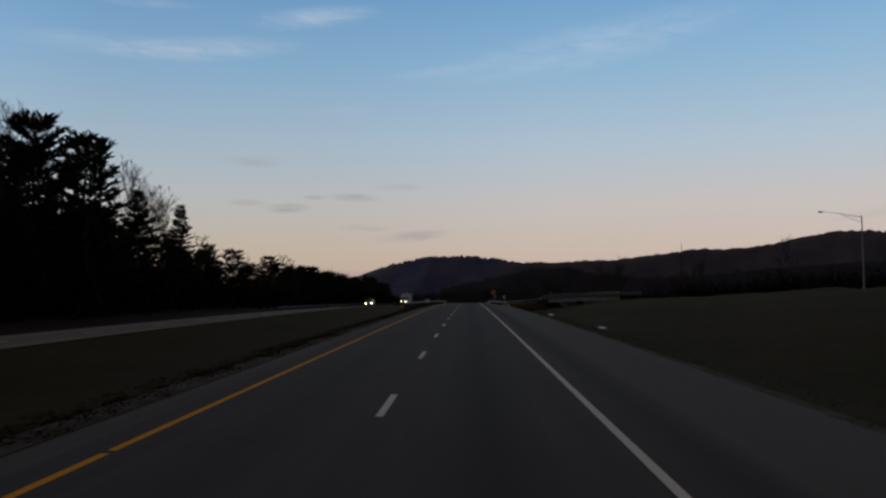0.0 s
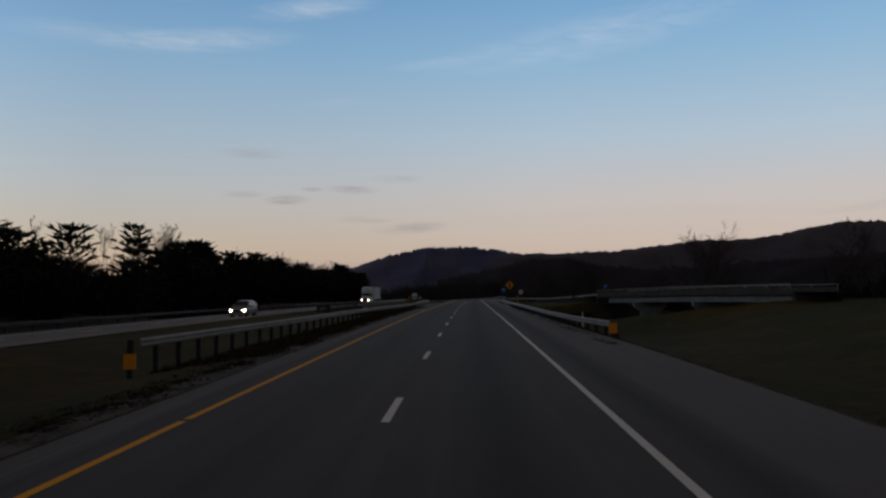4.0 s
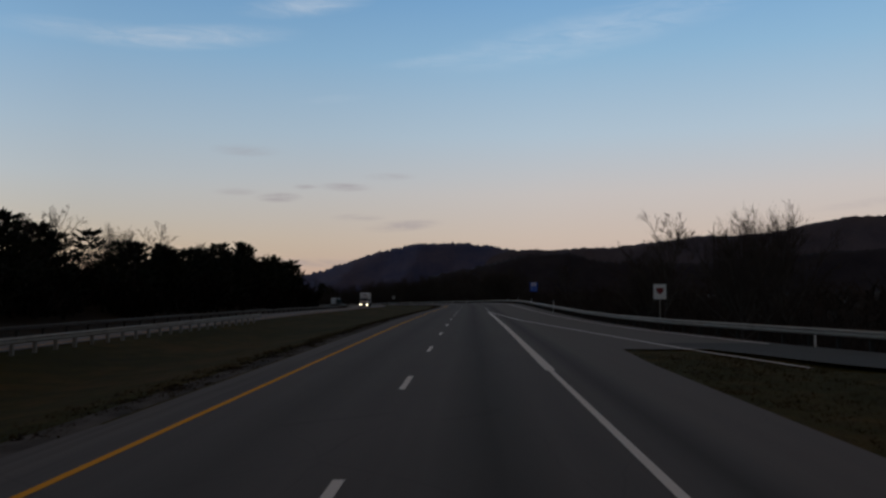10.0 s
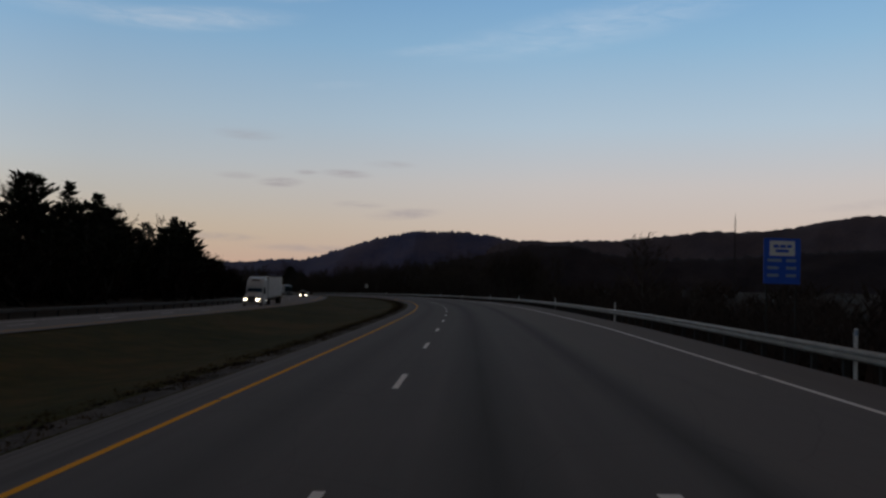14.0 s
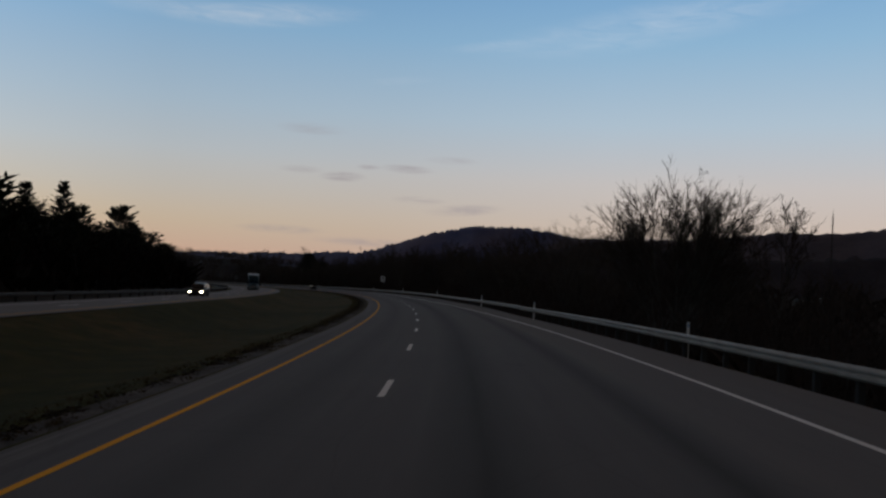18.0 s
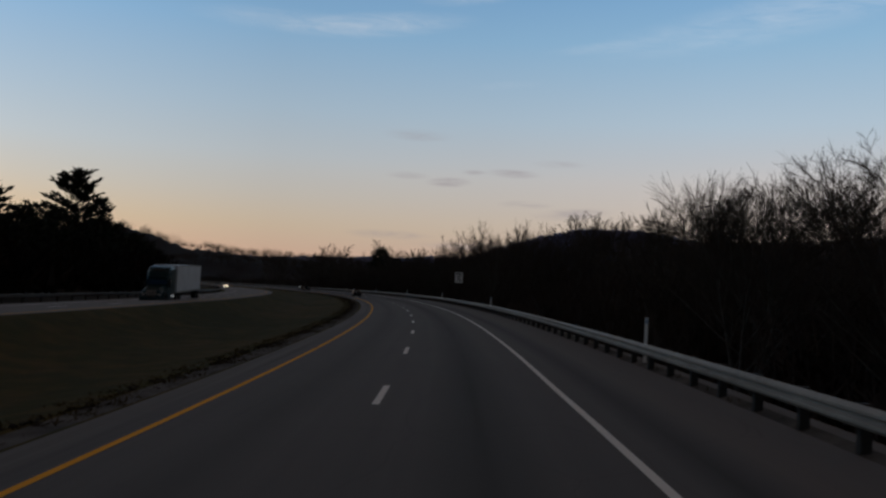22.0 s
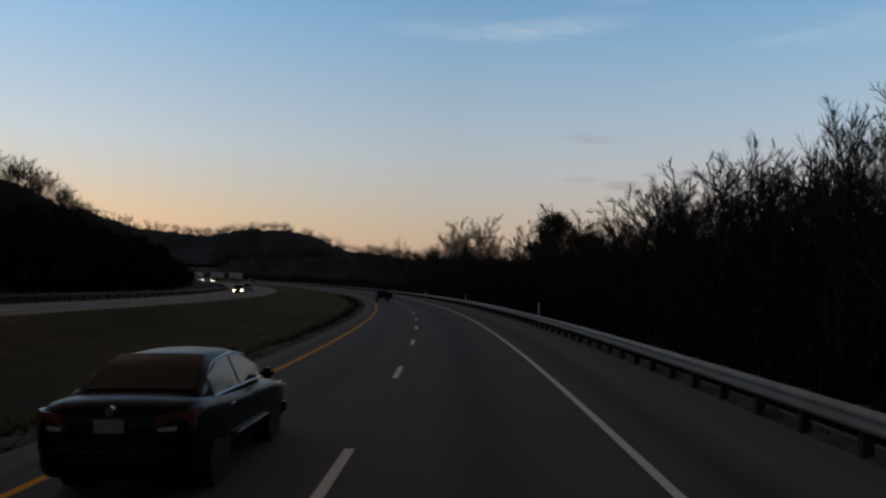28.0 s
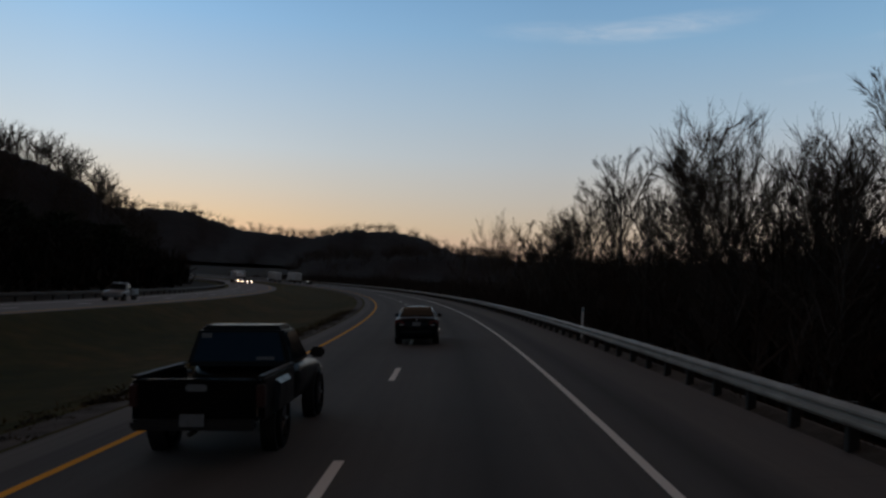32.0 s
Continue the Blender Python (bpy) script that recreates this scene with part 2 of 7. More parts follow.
WHITE_PAINT = paint("white_road_paint", (0.86, 0.84, 0.8), (0.3, 0.29, 0.28))
YELLOW_PAINT = paint("yellow_road_paint", (0.95, 0.42, 0.004), (0.5, 0.22, 0.02))


def grass_material():
    m, n = material("winter_grass")
    at = n.add("ShaderNodeTexCoord").outputs["Object"]
    big = n.noise(at, 0.07, 5).outputs[0]
    mid = n.noise(at, 0.8, 5).outputs[0]
    small = n.noise(at, 14.0, 4).outputs[0]
    f = n.math("ADD", n.math("MULTIPLY", big, 0.5), n.math("MULTIPLY", mid, 0.5))
    col = n.ramp(n.math("MULTIPLY_ADD", f, 3.6, -1.3, clamp=True), [(0.0, (0.036, 0.043, 0.003)), (0.45, (0.068, 0.061, 0.005)), (1.0, (0.15, 0.09, 0.014))])
    # browner where the drive begins, with the tall trees' shade put into the colour
    dry = n.math("DIVIDE", n.math("SUBTRACT", 170.0, n.add("ShaderNodeSeparateXYZ", {0: at}).outputs[1]), 130.0, clamp=True)
    col = n.mix(n.math("MULTIPLY", dry, 0.5), col, (0.036, 0.022, 0.007, 1))
    tuft = n.noise(at, 3.2, 5, 0.7).outputs[0]
    col = n.mix(n.math("MULTIPLY_ADD", tuft, 1.8, -0.6, clamp=True), col, (0.022, 0.021, 0.004, 1))
    col = n.mix(n.math("MULTIPLY", small, 0.35), col, (0.02, 0.02, 0.01, 1))
    finish(n, col, 0.95, 0.0, small, 0.9, 0.08)
    return m


GRASS = grass_material()
DRY_GRASS = mottled("dry_grass", (0.02, 0.014, 0.006), (0.075, 0.05, 0.018), 0.5, 0.95, 0, 5, 0.0)
GRAVEL = mottled("shoulder_gravel", (0.013, 0.011, 0.009), (0.17, 0.152, 0.135), 0.9, 0.95, 0, 22, 0.8, 0.03)
STEEL = mottled("galvanised_steel", (0.2, 0.188, 0.165), (0.38, 0.36, 0.32), 1.3, 0.62, 0.1, 25, 0.05)
DULL_STEEL = mottled("rusted_steel", (0.035, 0.03, 0.027), (0.09, 0.08, 0.072), 1.3, 0.7, 0.2, 25, 0.05)
WEATHERED = mottled("weathered_post", (0.012, 0.011, 0.01), (0.035, 0.032, 0.03), 3, 0.85, 0.0, 40, 0.2)
CONCRETE = mottled("concrete", (0.15, 0.145, 0.135), (0.3, 0.29, 0.27), 0.7, 0.9, 0, 18, 0.25)
OLD_CONCRETE = mottled("stained_concrete", (0.045, 0.038, 0.033), (0.12, 0.102, 0.088), 0.6, 0.92, 0, 16, 0.3)
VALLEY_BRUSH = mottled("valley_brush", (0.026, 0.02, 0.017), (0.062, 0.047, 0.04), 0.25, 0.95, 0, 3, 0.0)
# thin mist over this rise is put into its colour as a bluish lift
HILL_MID = mottled("hazy_wooded_rise", (0.022, 0.023, 0.032), (0.055, 0.05, 0.058), 0.012, 0.95, 0, 0.12, 0.8, 3.0)
BARK = mottled("bark", (0.035, 0.03, 0.026), (0.11, 0.1, 0.09), 2.0, 0.95, 0, 20, 0.6, 0.02, 0.4)
TWIG = mottled("twigs", (0.04, 0.033, 0.028), (0.085, 0.07, 0.06), 1.0, 0.95, 0, 9, 0.0, 0.0, 0.5)
WATER = mottled("puddle_water", (0.01, 0.01, 0.01), (0.02, 0.02, 0.018), 1.0, 0.3, 0, 9, 0.02)
NEEDLE = mottled("pine_needles", (0.006, 0.009, 0.005), (0.019, 0.025, 0.012), 0.6, 0.9, 0, 7, 0.0, 0.0, 0.4)
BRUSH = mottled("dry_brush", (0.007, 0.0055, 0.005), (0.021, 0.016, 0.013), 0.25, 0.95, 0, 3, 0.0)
LITTER = mottled("forest_floor", (0.012, 0.01, 0.007), (0.034, 0.026, 0.018), 0.15, 0.95, 0, 4, 0.6, 0.1)
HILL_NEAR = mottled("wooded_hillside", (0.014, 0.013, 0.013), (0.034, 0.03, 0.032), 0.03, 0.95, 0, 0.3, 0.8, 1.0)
# air haze put into the far ridges' base colours: paler and bluer
HILL_FAR = mottled("hazy_far_ridge", (0.045, 0.07, 0.17), (0.16, 0.15, 0.21), 0.004, 0.95, 0, 0.05, 0.8, 6.0)
HILL_EAST = mottled("hazy_east_ridge", (0.06, 0.058, 0.08), (0.13, 0.115, 0.13), 0.006, 0.95, 0, 0.06, 0.8, 6.0)

OIL_JOINT = mottled("joint_filler", (0.012, 0.012, 0.012), (0.03, 0.03, 0.03), 3, 0.8)
SIGN_WHITE = mottled("white_sheeting", (0.78, 0.78, 0.76), (0.85, 0.85, 0.83), 3, 0.45, 0, 60, 0.02)
SIGN_PALE = mottled("pale_sheeting", (0.22, 0.34, 0.48), (0.34, 0.44, 0.56), 3, 0.45, 0, 60, 0.02)
SIGN_AMBER = mottled("amber_sheeting", (0.92, 0.3, 0.004), (0.98, 0.35, 0.006), 3, 0.45, 0, 60, 0.02)
SIGN_BLUE = mottled("blue_sheeting", (0.008, 0.085, 0.55), (0.012, 0.12, 0.68), 3, 0.45, 0, 60, 0.02)
SIGN_RED = mottled("red_sheeting", (0.16, 0.01, 0.012), (0.24, 0.015, 0.018), 6, 0.45, 0, 60, 0.02)
SIGN_BLACK = mottled("black_sheeting", (0.008, 0.008, 0.008), (0.02, 0.02, 0.02), 6, 0.5, 0, 60, 0.02)
RUBBER = mottled("tyre_rubber", (0.006, 0.006, 0.006), (0.014, 0.014, 0.014), 9, 0.95)
DARK_PLASTIC = mottled("dark_plastic", (0.006, 0.006, 0.006), (0.016, 0.016, 0.016), 8, 0.6)
RIM = mottled("wheel_metal", (0.05, 0.05, 0.055), (0.12, 0.12, 0.125), 9, 0.4, 0.8, 50, 0.05)
CHROME = mottled("chrome", (0.4, 0.41, 0.42), (0.55, 0.56, 0.57), 9, 0.18, 1.0, 50, 0.02)
PLATE = mottled("pale_plate", (0.15, 0.16, 0.17), (0.26, 0.27, 0.28), 20, 0.5, 0, 60, 0.02)
WHITE_BOX = mottled("trailer_white", (0.42, 0.43, 0.44), (0.6, 0.61, 0.62), 0.6, 0.5, 0, 12, 0.03)
TRAILER_SEAM = mottled("trailer_seam", (0.25, 0.25, 0.26), (0.34, 0.34, 0.35), 4, 0.5)
GREY_MARK = mottled("faded_emblem", (0.14, 0.17, 0.2), (0.24, 0.27, 0.3), 2, 0.5)


def lacquer(name, colour, dirt):
    """Car paint under a clear coat, with road dust."""
    m, n = material(name)
    at = n.add("ShaderNodeTexCoord").outputs["Object"]
    f = n.math("MULTIPLY_ADD", n.noise(at, 2.2, 6, 0.65).outputs[0], 1.6, -0.62, clamp=True)
    finish(n, n.mix(n.math("MULTIPLY", f, 0.6), (*colour, 1), (*dirt, 1)), n.math("MULTIPLY_ADD", f, 0.3, 0.28), 0.0, **{"Coat Weight": 0.1, "Coat Roughness": 0.06, "Specular IOR Level": 0.1})
    return m


NAVY = lacquer("navy_lacquer", (0.001, 0.003, 0.006), (0.004, 0.006, 0.008))
BLACK_BODY = lacquer("black_lacquer", (0.002, 0.0025, 0.003), (0.006, 0.006, 0.006))
TEAL = lacquer("teal_lacquer", (0.006, 0.03, 0.038), (0.02, 0.035, 0.04))
SILVER = lacquer("silver_lacquer", (0.26, 0.28, 0.3), (0.16, 0.16, 0.16))
WHITE_BODY = lacquer("white_lacquer", (0.6, 0.61, 0.62), (0.35, 0.35, 0.34))


def glass_material():
    m, n = material("tinted_glass")
    at = n.add("ShaderNodeTexCoord").outputs["Object"]
    f = n.noise(at, 3.0, 4).outputs[0]
    finish(n, n.mix(f, (0.003, 0.005, 0.007, 1), (0.009, 0.012, 0.014, 1)), n.math("MULTIPLY_ADD", f, 0.06, 0.03), 0.0, **{"IOR": 1.3, "Specular IOR Level": 0.5, "Specular Tint": (0.4, 0.68, 1.0, 1.0)})
    return m


def glow(name, colour, power):
    m, n = material(name)
    finish(n, (*colour, 1), 0.2, 0.0, **{"Emission Color": (*colour, 1), "Emission Strength": power})
    return m


GLASS = glass_material()
HEADLIGHT = glow("lit_headlight", (1.0, 0.82, 0.6), 14.0)
TAIL_RED = mottled("tail_lens", (0.1, 0.02, 0.018), (0.17, 0.05, 0.045), 14, 0.2)
DARK_LENS = mottled("unlit_tail_lens", (0.03, 0.005, 0.004), (0.06, 0.01, 0.008), 14, 0.3)
TAIL_CLEAR = mottled("clear_lens", (0.3, 0.28, 0.27), (0.5, 0.48, 0.46), 14, 0.15)

# ---- the road's line: heading to the left of +Y and grade in per cent, along its length in metres ----
ROAD_S = [-400, -2.4, 108.2, 218.8, 329.4, 398.5, 440, 470, 495.3, 550.6, 605.9, 661.2, 716.5, 771.8, 827.1, 882, 1400, 2200]
ROAD_HEADING = [0, 0, -0.1, -0.45, -0.8, -0.9, -0.5, 0.6, 3.36, 7.15, 10.81, 15.33, 19.3, 23.01, 27.07, 30.97, 68.42, 70.42]
GRADE_S = [-400, -2.4, 108.2, 218.8, 329.4, 398.52, 445.53, 495.3, 550.6, 605.9, 661.2, 716.5, 771.8, 827.1, 882, 1400, 2200]
GRADE = [1.6, 1.54, 0.77, -0.25, -0.26, -0.95, -1.05, -1.56, -1.71, -1.72, -1.95, -2.27, -2.29, -2.48, -2.41, -1.8, 0]

STEP = 0.5
RS = np.arange(-400, 2200, STEP)


def smooth(a, w):
    return np.convolve(np.pad(a, (w // 2, w - 1 - w // 2), "edge"), np.ones(w) / w, "valid")


RH = np.radians(smooth(np.interp(RS, ROAD_S, ROAD_HEADING), 121))
RX, RY = np.cumsum(-np.sin(RH)) * STEP, np.cumsum(np.cos(RH)) * STEP
RZ = np.cumsum(smooth(np.interp(RS, GRADE_S, GRADE), 241) / 100) * STEP
ZERO = int(400 / STEP)
RX, RY, RZ = RX - RX[ZERO], RY - RY[ZERO], RZ - RZ[ZERO]
RB = np.tan(np.radians(np.interp(RS, [0, 335, 426, 3000], [0, 0, 3.1, 3.1])))


def on_road(s, u, dz=0.0):
    """World places s metres along, u metres to the right of the lane dashes, dz above the pavement's plane (arrays too)."""
    x, y, z, h, b = (np.interp(s, RS, a) for a in (RX, RY, RZ, RH, RB))
    lean = np.where(np.asarray(u) < -8, -8 * np.clip((np.asarray(u) + 19) / 11, 0, 1), np.minimum(u, 12))
    return np.stack(np.broadcast_arrays(x + u * np.cos(h), y + u * np.sin(h), z + lean * b + dz), -1)


def road_pose(s, u, dz=0.0, turned=0.0):
    """A pose on the road: +Y along it, +X to its right."""
    p = on_road(s, u, dz)
    return pose(p[0], p[1], p[2], 0, 0, math.degrees(np.interp(s, RS, RH)) + turned)


def flat_mesh(name, verts, faces, mats, uv=None, slots=None, shade=False):
    me = bpy.data.meshes.new(name)
    me.from_pydata([tuple(v) for v in verts], [], faces)
    for m in mats if isinstance(mats, (list, tuple)) else [mats]:
        me.materials.append(m)
    if uv is not None:
        layer = me.uv_layers.new(name="road")
        idx = np.empty(len(me.loops), dtype=np.int32)
        me.loops.foreach_get("vertex_index", idx)
        layer.data.foreach_set("uv", np.asarray(uv, dtype=np.float32)[idx].ravel())
    if slots is not None:
        me.polygons.foreach_set("material_index", np.asarray(slots, dtype=np.int32))
    if shade:
        me.polygons.foreach_set("use_smooth", np.ones(len(me.polygons), dtype=bool))
    me.update()
    return me


def grid_faces(rows, cols):
    a = (np.arange(rows - 1)[:, None] * cols + np.arange(cols - 1)).ravel()
    return np.stack([a, a + 1, a + cols + 1, a + cols], -1).tolist()


def part(name, bm, mat, parent, label="", matrix=None):
    """Links a bmesh or a mesh as one object under a thing."""
    if isinstance(bm, bmesh.types.BMesh):
        me = bpy.data.meshes.new(name)
        bm.to_mesh(me)
        bm.free()
    else:
        me = bm
    if mat is not None and not me.materials:
        me.materials.append(mat)
    ob = new(name, me)
    if parent is not None:
        ob.parent = parent
    if matrix is not None:
        ob.matrix_basis = matrix
    return tagged(ob, label)


def thing(name, label, category, m=None, group="", kind=""):
    ob = new(name)
    ob.empty_display_size = 0.3
    if m is not None:
        ob.matrix_basis = m
    return tagged(ob, label, category, group, kind)


def box(bm, x0, y0, z0, x1, y1, z1, bevel=0.0):
    r = bmesh.ops.create_cube(bm, size=1)
    bmesh.ops.transform(bm, matrix=Matrix.Translation(((x0 + x1) / 2, (y0 + y1) / 2, (z0 + z1) / 2)) @ Matrix.Diagonal((x1 - x0, y1 - y0, z1 - z0, 1)), verts=r["verts"])
    if bevel:
        edges = list({e for v in r["verts"] for e in v.link_edges})
        bmesh.ops.bevel(bm, geom=edges, offset=bevel, segments=2, affect="EDGES")
    return r["verts"]


def boxes(*spans, bevel=0.0):
    bm = bmesh.new()
    for s in spans:
        box(bm, *s, bevel=bevel)
    return bm


def tube(bm, a, b, r0, r1=None, sides=8):
    a, b = Vector(a), Vector(b)
    r = bmesh.ops.create_cone(bm, cap_ends=True, segments=sides, radius1=r0, radius2=r0 if r1 is None else r1, depth=(b - a).length)
    bmesh.ops.transform(bm, matrix=Matrix.Translation((a + b) / 2) @ (b - a).to_track_quat("Z", "Y").to_matrix().to_4x4(), verts=r["verts"])
    return r["verts"]


def fast_mesh(name, v, f, mats, slots=None, shade=False):
    """A mesh from arrays: f has one row of three or four corners a face."""
    v, f = np.asarray(v, np.float32), np.asarray(f, np.int32)
    me = bpy.data.meshes.new(name)
    n, k = f.shape
    me.vertices.add(len(v))
    me.vertices.foreach_set("co", v.ravel())
    me.loops.add(n * k)
    me.loops.foreach_set("vertex_index", f.ravel())
    me.polygons.add(n)
    me.polygons.foreach_set("loop_start", np.arange(n, dtype=np.int32) * k)
    for m in mats if isinstance(mats, (list, tuple)) else [mats]:
        me.materials.append(m)
    if slots is not None:
        me.polygons.foreach_set("material_index", np.asarray(slots, np.int32))
    if shade:
        me.polygons.foreach_set("use_smooth", np.ones(n, dtype=bool))
    me.update(calc_edges=True)
    return me


# ---- ground: one sheet, shaped by cross-sections along the road ----
US = np.array([-640, -520, -380, -260, -180, -140, -110, -90, -75, -65, -58, -52, -47, -43, -40, -37, -34.5, -32.6, -31.6, -26, -20, -19.4, -18.5, -17, -15, -12.5, -10, -8, -6.4, -5.7, -5.0,
               6.9, 7.3, 7.7, 8.3, 9.2, 10.5, 11.2, 12, 14, 16, 19, 22, 25, 28, 32, 37, 43, 50, 58, 66, 75, 90, 110, 140, 180, 240, 340, 500, 800])
LEFT = [(-640, 13), (-380, 12), (-180, 9), (-110, 6), (-75, 3), (-58, 0.5), (-47, -0.9), (-37, -1.6), (-32.6, -1.12), (-31.6, -1.04), (-20, -0.53), (-18.5, -0.52), (-15, -0.8), (-12.5, -0.95), (-10, -0.75), (-8, -0.4), (-6.4, -0.14), (-5.7, -0.07), (-5.0, -0.06)]
GULLY = [(-640, -5), (-60, -6), (-33, -6.5), (8, -6.5), (30, -6.8), (800, -5)]
LEFT_LATE = [(u, z + np.interp(u, [-40, -36, -31, -20, -18.6, -16], [0, 0.28, 0.3, 0.3, 0.62, 0])) for u, z in LEFT]
RIGHT = {}
RIGHT[-400] = [(6.9, -0.06), (8.3, -0.06), (9.2, -0.2), (12, -0.6), (14, -0.5), (25, 0.6), (43, 2.0), (58, 2.7), (66, 3.0), (75, 3.0), (110, 2.6), (800, 6)]
RIGHT[110] = [(6.9, -0.06), (8.3, -0.08), (9.2, -0.25), (12, -0.75), (14, -0.75), (25, 0.3), (43, 1.8), (58, 2.6), (75, 2.6), (110, 2.5), (800, 6)]
RIGHT[165] = [(6.9, -0.06), (8.3, -0.25), (9.2, -0.6), (12, -1.4), (16, -2.0), (25, -1.2), (37, 0.6), (50, 1.6), (58, 2.0), (75, 1.6), (110, 1.0), (800, 5)]
RIGHT[205] = [(6.9, -0.06), (8.3, -0.35), (9.2, -0.8), (12, -2.0), (16, -3.2), (22, -3.0), (28, -1.8), (34, 0.2), (43, 1.4), (50, 1.2), (75, 0), (110, -1.0), (800, 4)]
RIGHT[264] = [(6.9, -0.06), (8.3, -0.1), (10.5, -0.2), (19, -0.1), (22, 0.5), (28, 0.6), (32, -0.2), (43, -3), (75, -5), (110, -1), (180, 3), (800, 8)]
RIGHT[285] = [(6.9, -0.06), (8.3, -0.1), (14, -0.12), (19, -0.06), (22, -0.2), (28, -2), (43, -5), (75, -5), (110, -1), (180, 3), (800, 8)]
RIGHT[305] = [(6.9, -0.06), (14, -0.06), (17, -0.1), (19, -0.6), (28, -4), (43, -6), (75, -5), (110, -1), (180, 3), (800, 8)]
RIGHT[330] = [(6.9, -0.06), (12, -0.06), (14, -0.4), (16, -1.0), (22, -3.5), (43, -6), (75, -5), (110, -1), (180, 3), (800, 8)]
RIGHT[490] = [(6.9, -0.06), (9.2, -0.06), (10.5, -0.12), (11.2, -0.35), (12, -0.8), (16, -2.8), (25, -5.7), (66, -5), (110, -1), (180, 3), (800, 8)]
RIGHT[420] = [(6.9, -0.06), (10.5, -0.06), (11.2, -0.16), (12, -0.55), (16, -2.6), (25, -5.5), (66, -5), (110, -1), (180, 3), (800, 8)]
RIGHT[560] = [(6.9, -0.06), (8.3, -0.1), (9.2, -0.3), (12, -1.2), (16, -3), (25, -6), (66, -5), (110, -1), (180, 3), (800, 8)]
RIGHT[640] = [(6.9, -0.03), (7.3, 0.1), (8.3, -0.3), (12, -1.8), (16, -3.2), (25, -5), (66, -3), (110, 1), (180, 4), (800, 9)]
RIGHT[2200] = [(6.9, -0.03), (7.3, 0.1), (8.3, -0.25), (12, -1.2), (16, -2.2), (25, -3), (66, -1), (110, 2), (180, 5), (800, 9)]


def shape_at(pts):
    return np.interp(US, [p[0] for p in pts], [p[1] for p in pts])


GROUND_KEYS = sorted(RIGHT)
GROUND_TABLE = np.array([shape_at((LEFT if k < 500 else LEFT_LATE) + RIGHT[k]) for k in GROUND_KEYS])
GULLY_ROW = shape_at(GULLY)


def gully(s):
    """How far the ground at each column falls into the creek's gully; on the right the near bank reaches further."""
    late = np.interp(US, [8, 16], [0, 1])
    g = np.interp(s, [210, 227, 251, 266], [0, 1, 1, 0]) * (1 - late) + np.interp(s, [224, 238, 248, 258], [0, 1, 1, 0]) * late
    return g * g * (3 - 2 * g)


def ground_dz(s, u):
    """Height of the ground against the road at (s, u)."""
    row = np.array([np.interp(s, GROUND_KEYS, GROUND_TABLE[:, j]) for j in range(len(US))])
    g = gully(s)
    return float(np.interp(u, US, row * (1 - g) + GULLY_ROW * g))


def build_ground():
    ss = np.concatenate([np.arange(-300, 200, 8), np.arange(200, 350, 2.5), np.arange(350, 1000, 5), np.arange(1000, 1900, 15)]).astype(float)
    prof = np.array([[np.interp(s, GROUND_KEYS, GROUND_TABLE[:, j]) for j in range(len(US))] for s in ss])
    g = np.array([gully(s) for s in ss])
    prof = prof * (1 - g) + GULLY_ROW * g
    gen = np.random.default_rng(4)
    rough = np.interp(US, [-60, -35, -32, -19, -17, -8, -6, -5, 8, 12, 30, 80], [0.7, 0.12, 0, 0, 0.05, 0.04, 0.015, 0, 0, 0.05, 0.3, 0.7])
    prof = prof + gen.normal(0, 1, prof.shape) * rough * 0.5
    pts = on_road(ss[:, None], US[None, :], prof)
    cols = len(US) - 1
    mid = (US[:-1] + US[1:]) / 2
    um = np.tile(mid, len(ss) - 1)
    sm = np.repeat((ss[:-1] + ss[1:]) / 2, cols)
    slots = np.where((um < -34.5) | (um > 85), 1, 0)
    slots[(sm > 262) & (um > 27)] = 1
    slots[(sm > 300) & (um > 17)] = 1
    slots[(sm > 340) & (um > 12.5)] = 1
    slots[(sm > 540) & (um > 9)] = 1
    slots[(sm > 212) & (sm < 264) & (um > -60) & (um < 6)] = 1
    slots[(sm > 212) & (sm < 258) & (um >= 6) & (um < 12)] = 1
    slots[(sm > 231) & (sm < 254) & (um >= 12)] = 1
    slots[(um > -5.75) & (um < -4.9) & ((sm < 214) | (sm > 262))] = 2
    slots[(um > 6.9) & (um < 9.0) & ((sm < 214) | (sm > 575))] = 2
    tri = np.array(grid_faces(len(ss), len(US)), dtype=np.int32)
    ob = new("ground", fast_mesh("ground", pts.reshape(-1, 3), tri, [GRASS, LITTER, GRAVEL], slots, True))
    tagged(ob, "dark winter grass verges running into leaf-strewn woodland floor", "ground", kind="structure")
    bm = bmesh.new()
    bmesh.ops.create_circle(bm, cap_ends=True, segments=48, radius=4700)
    far = part("ground_far", bm, HILL_NEAR, None)
    far.location = (0, 400, -22)
    tagged(far, "dark wooded valley floor reaching to the skyline", "ground", kind="structure")


build_ground()


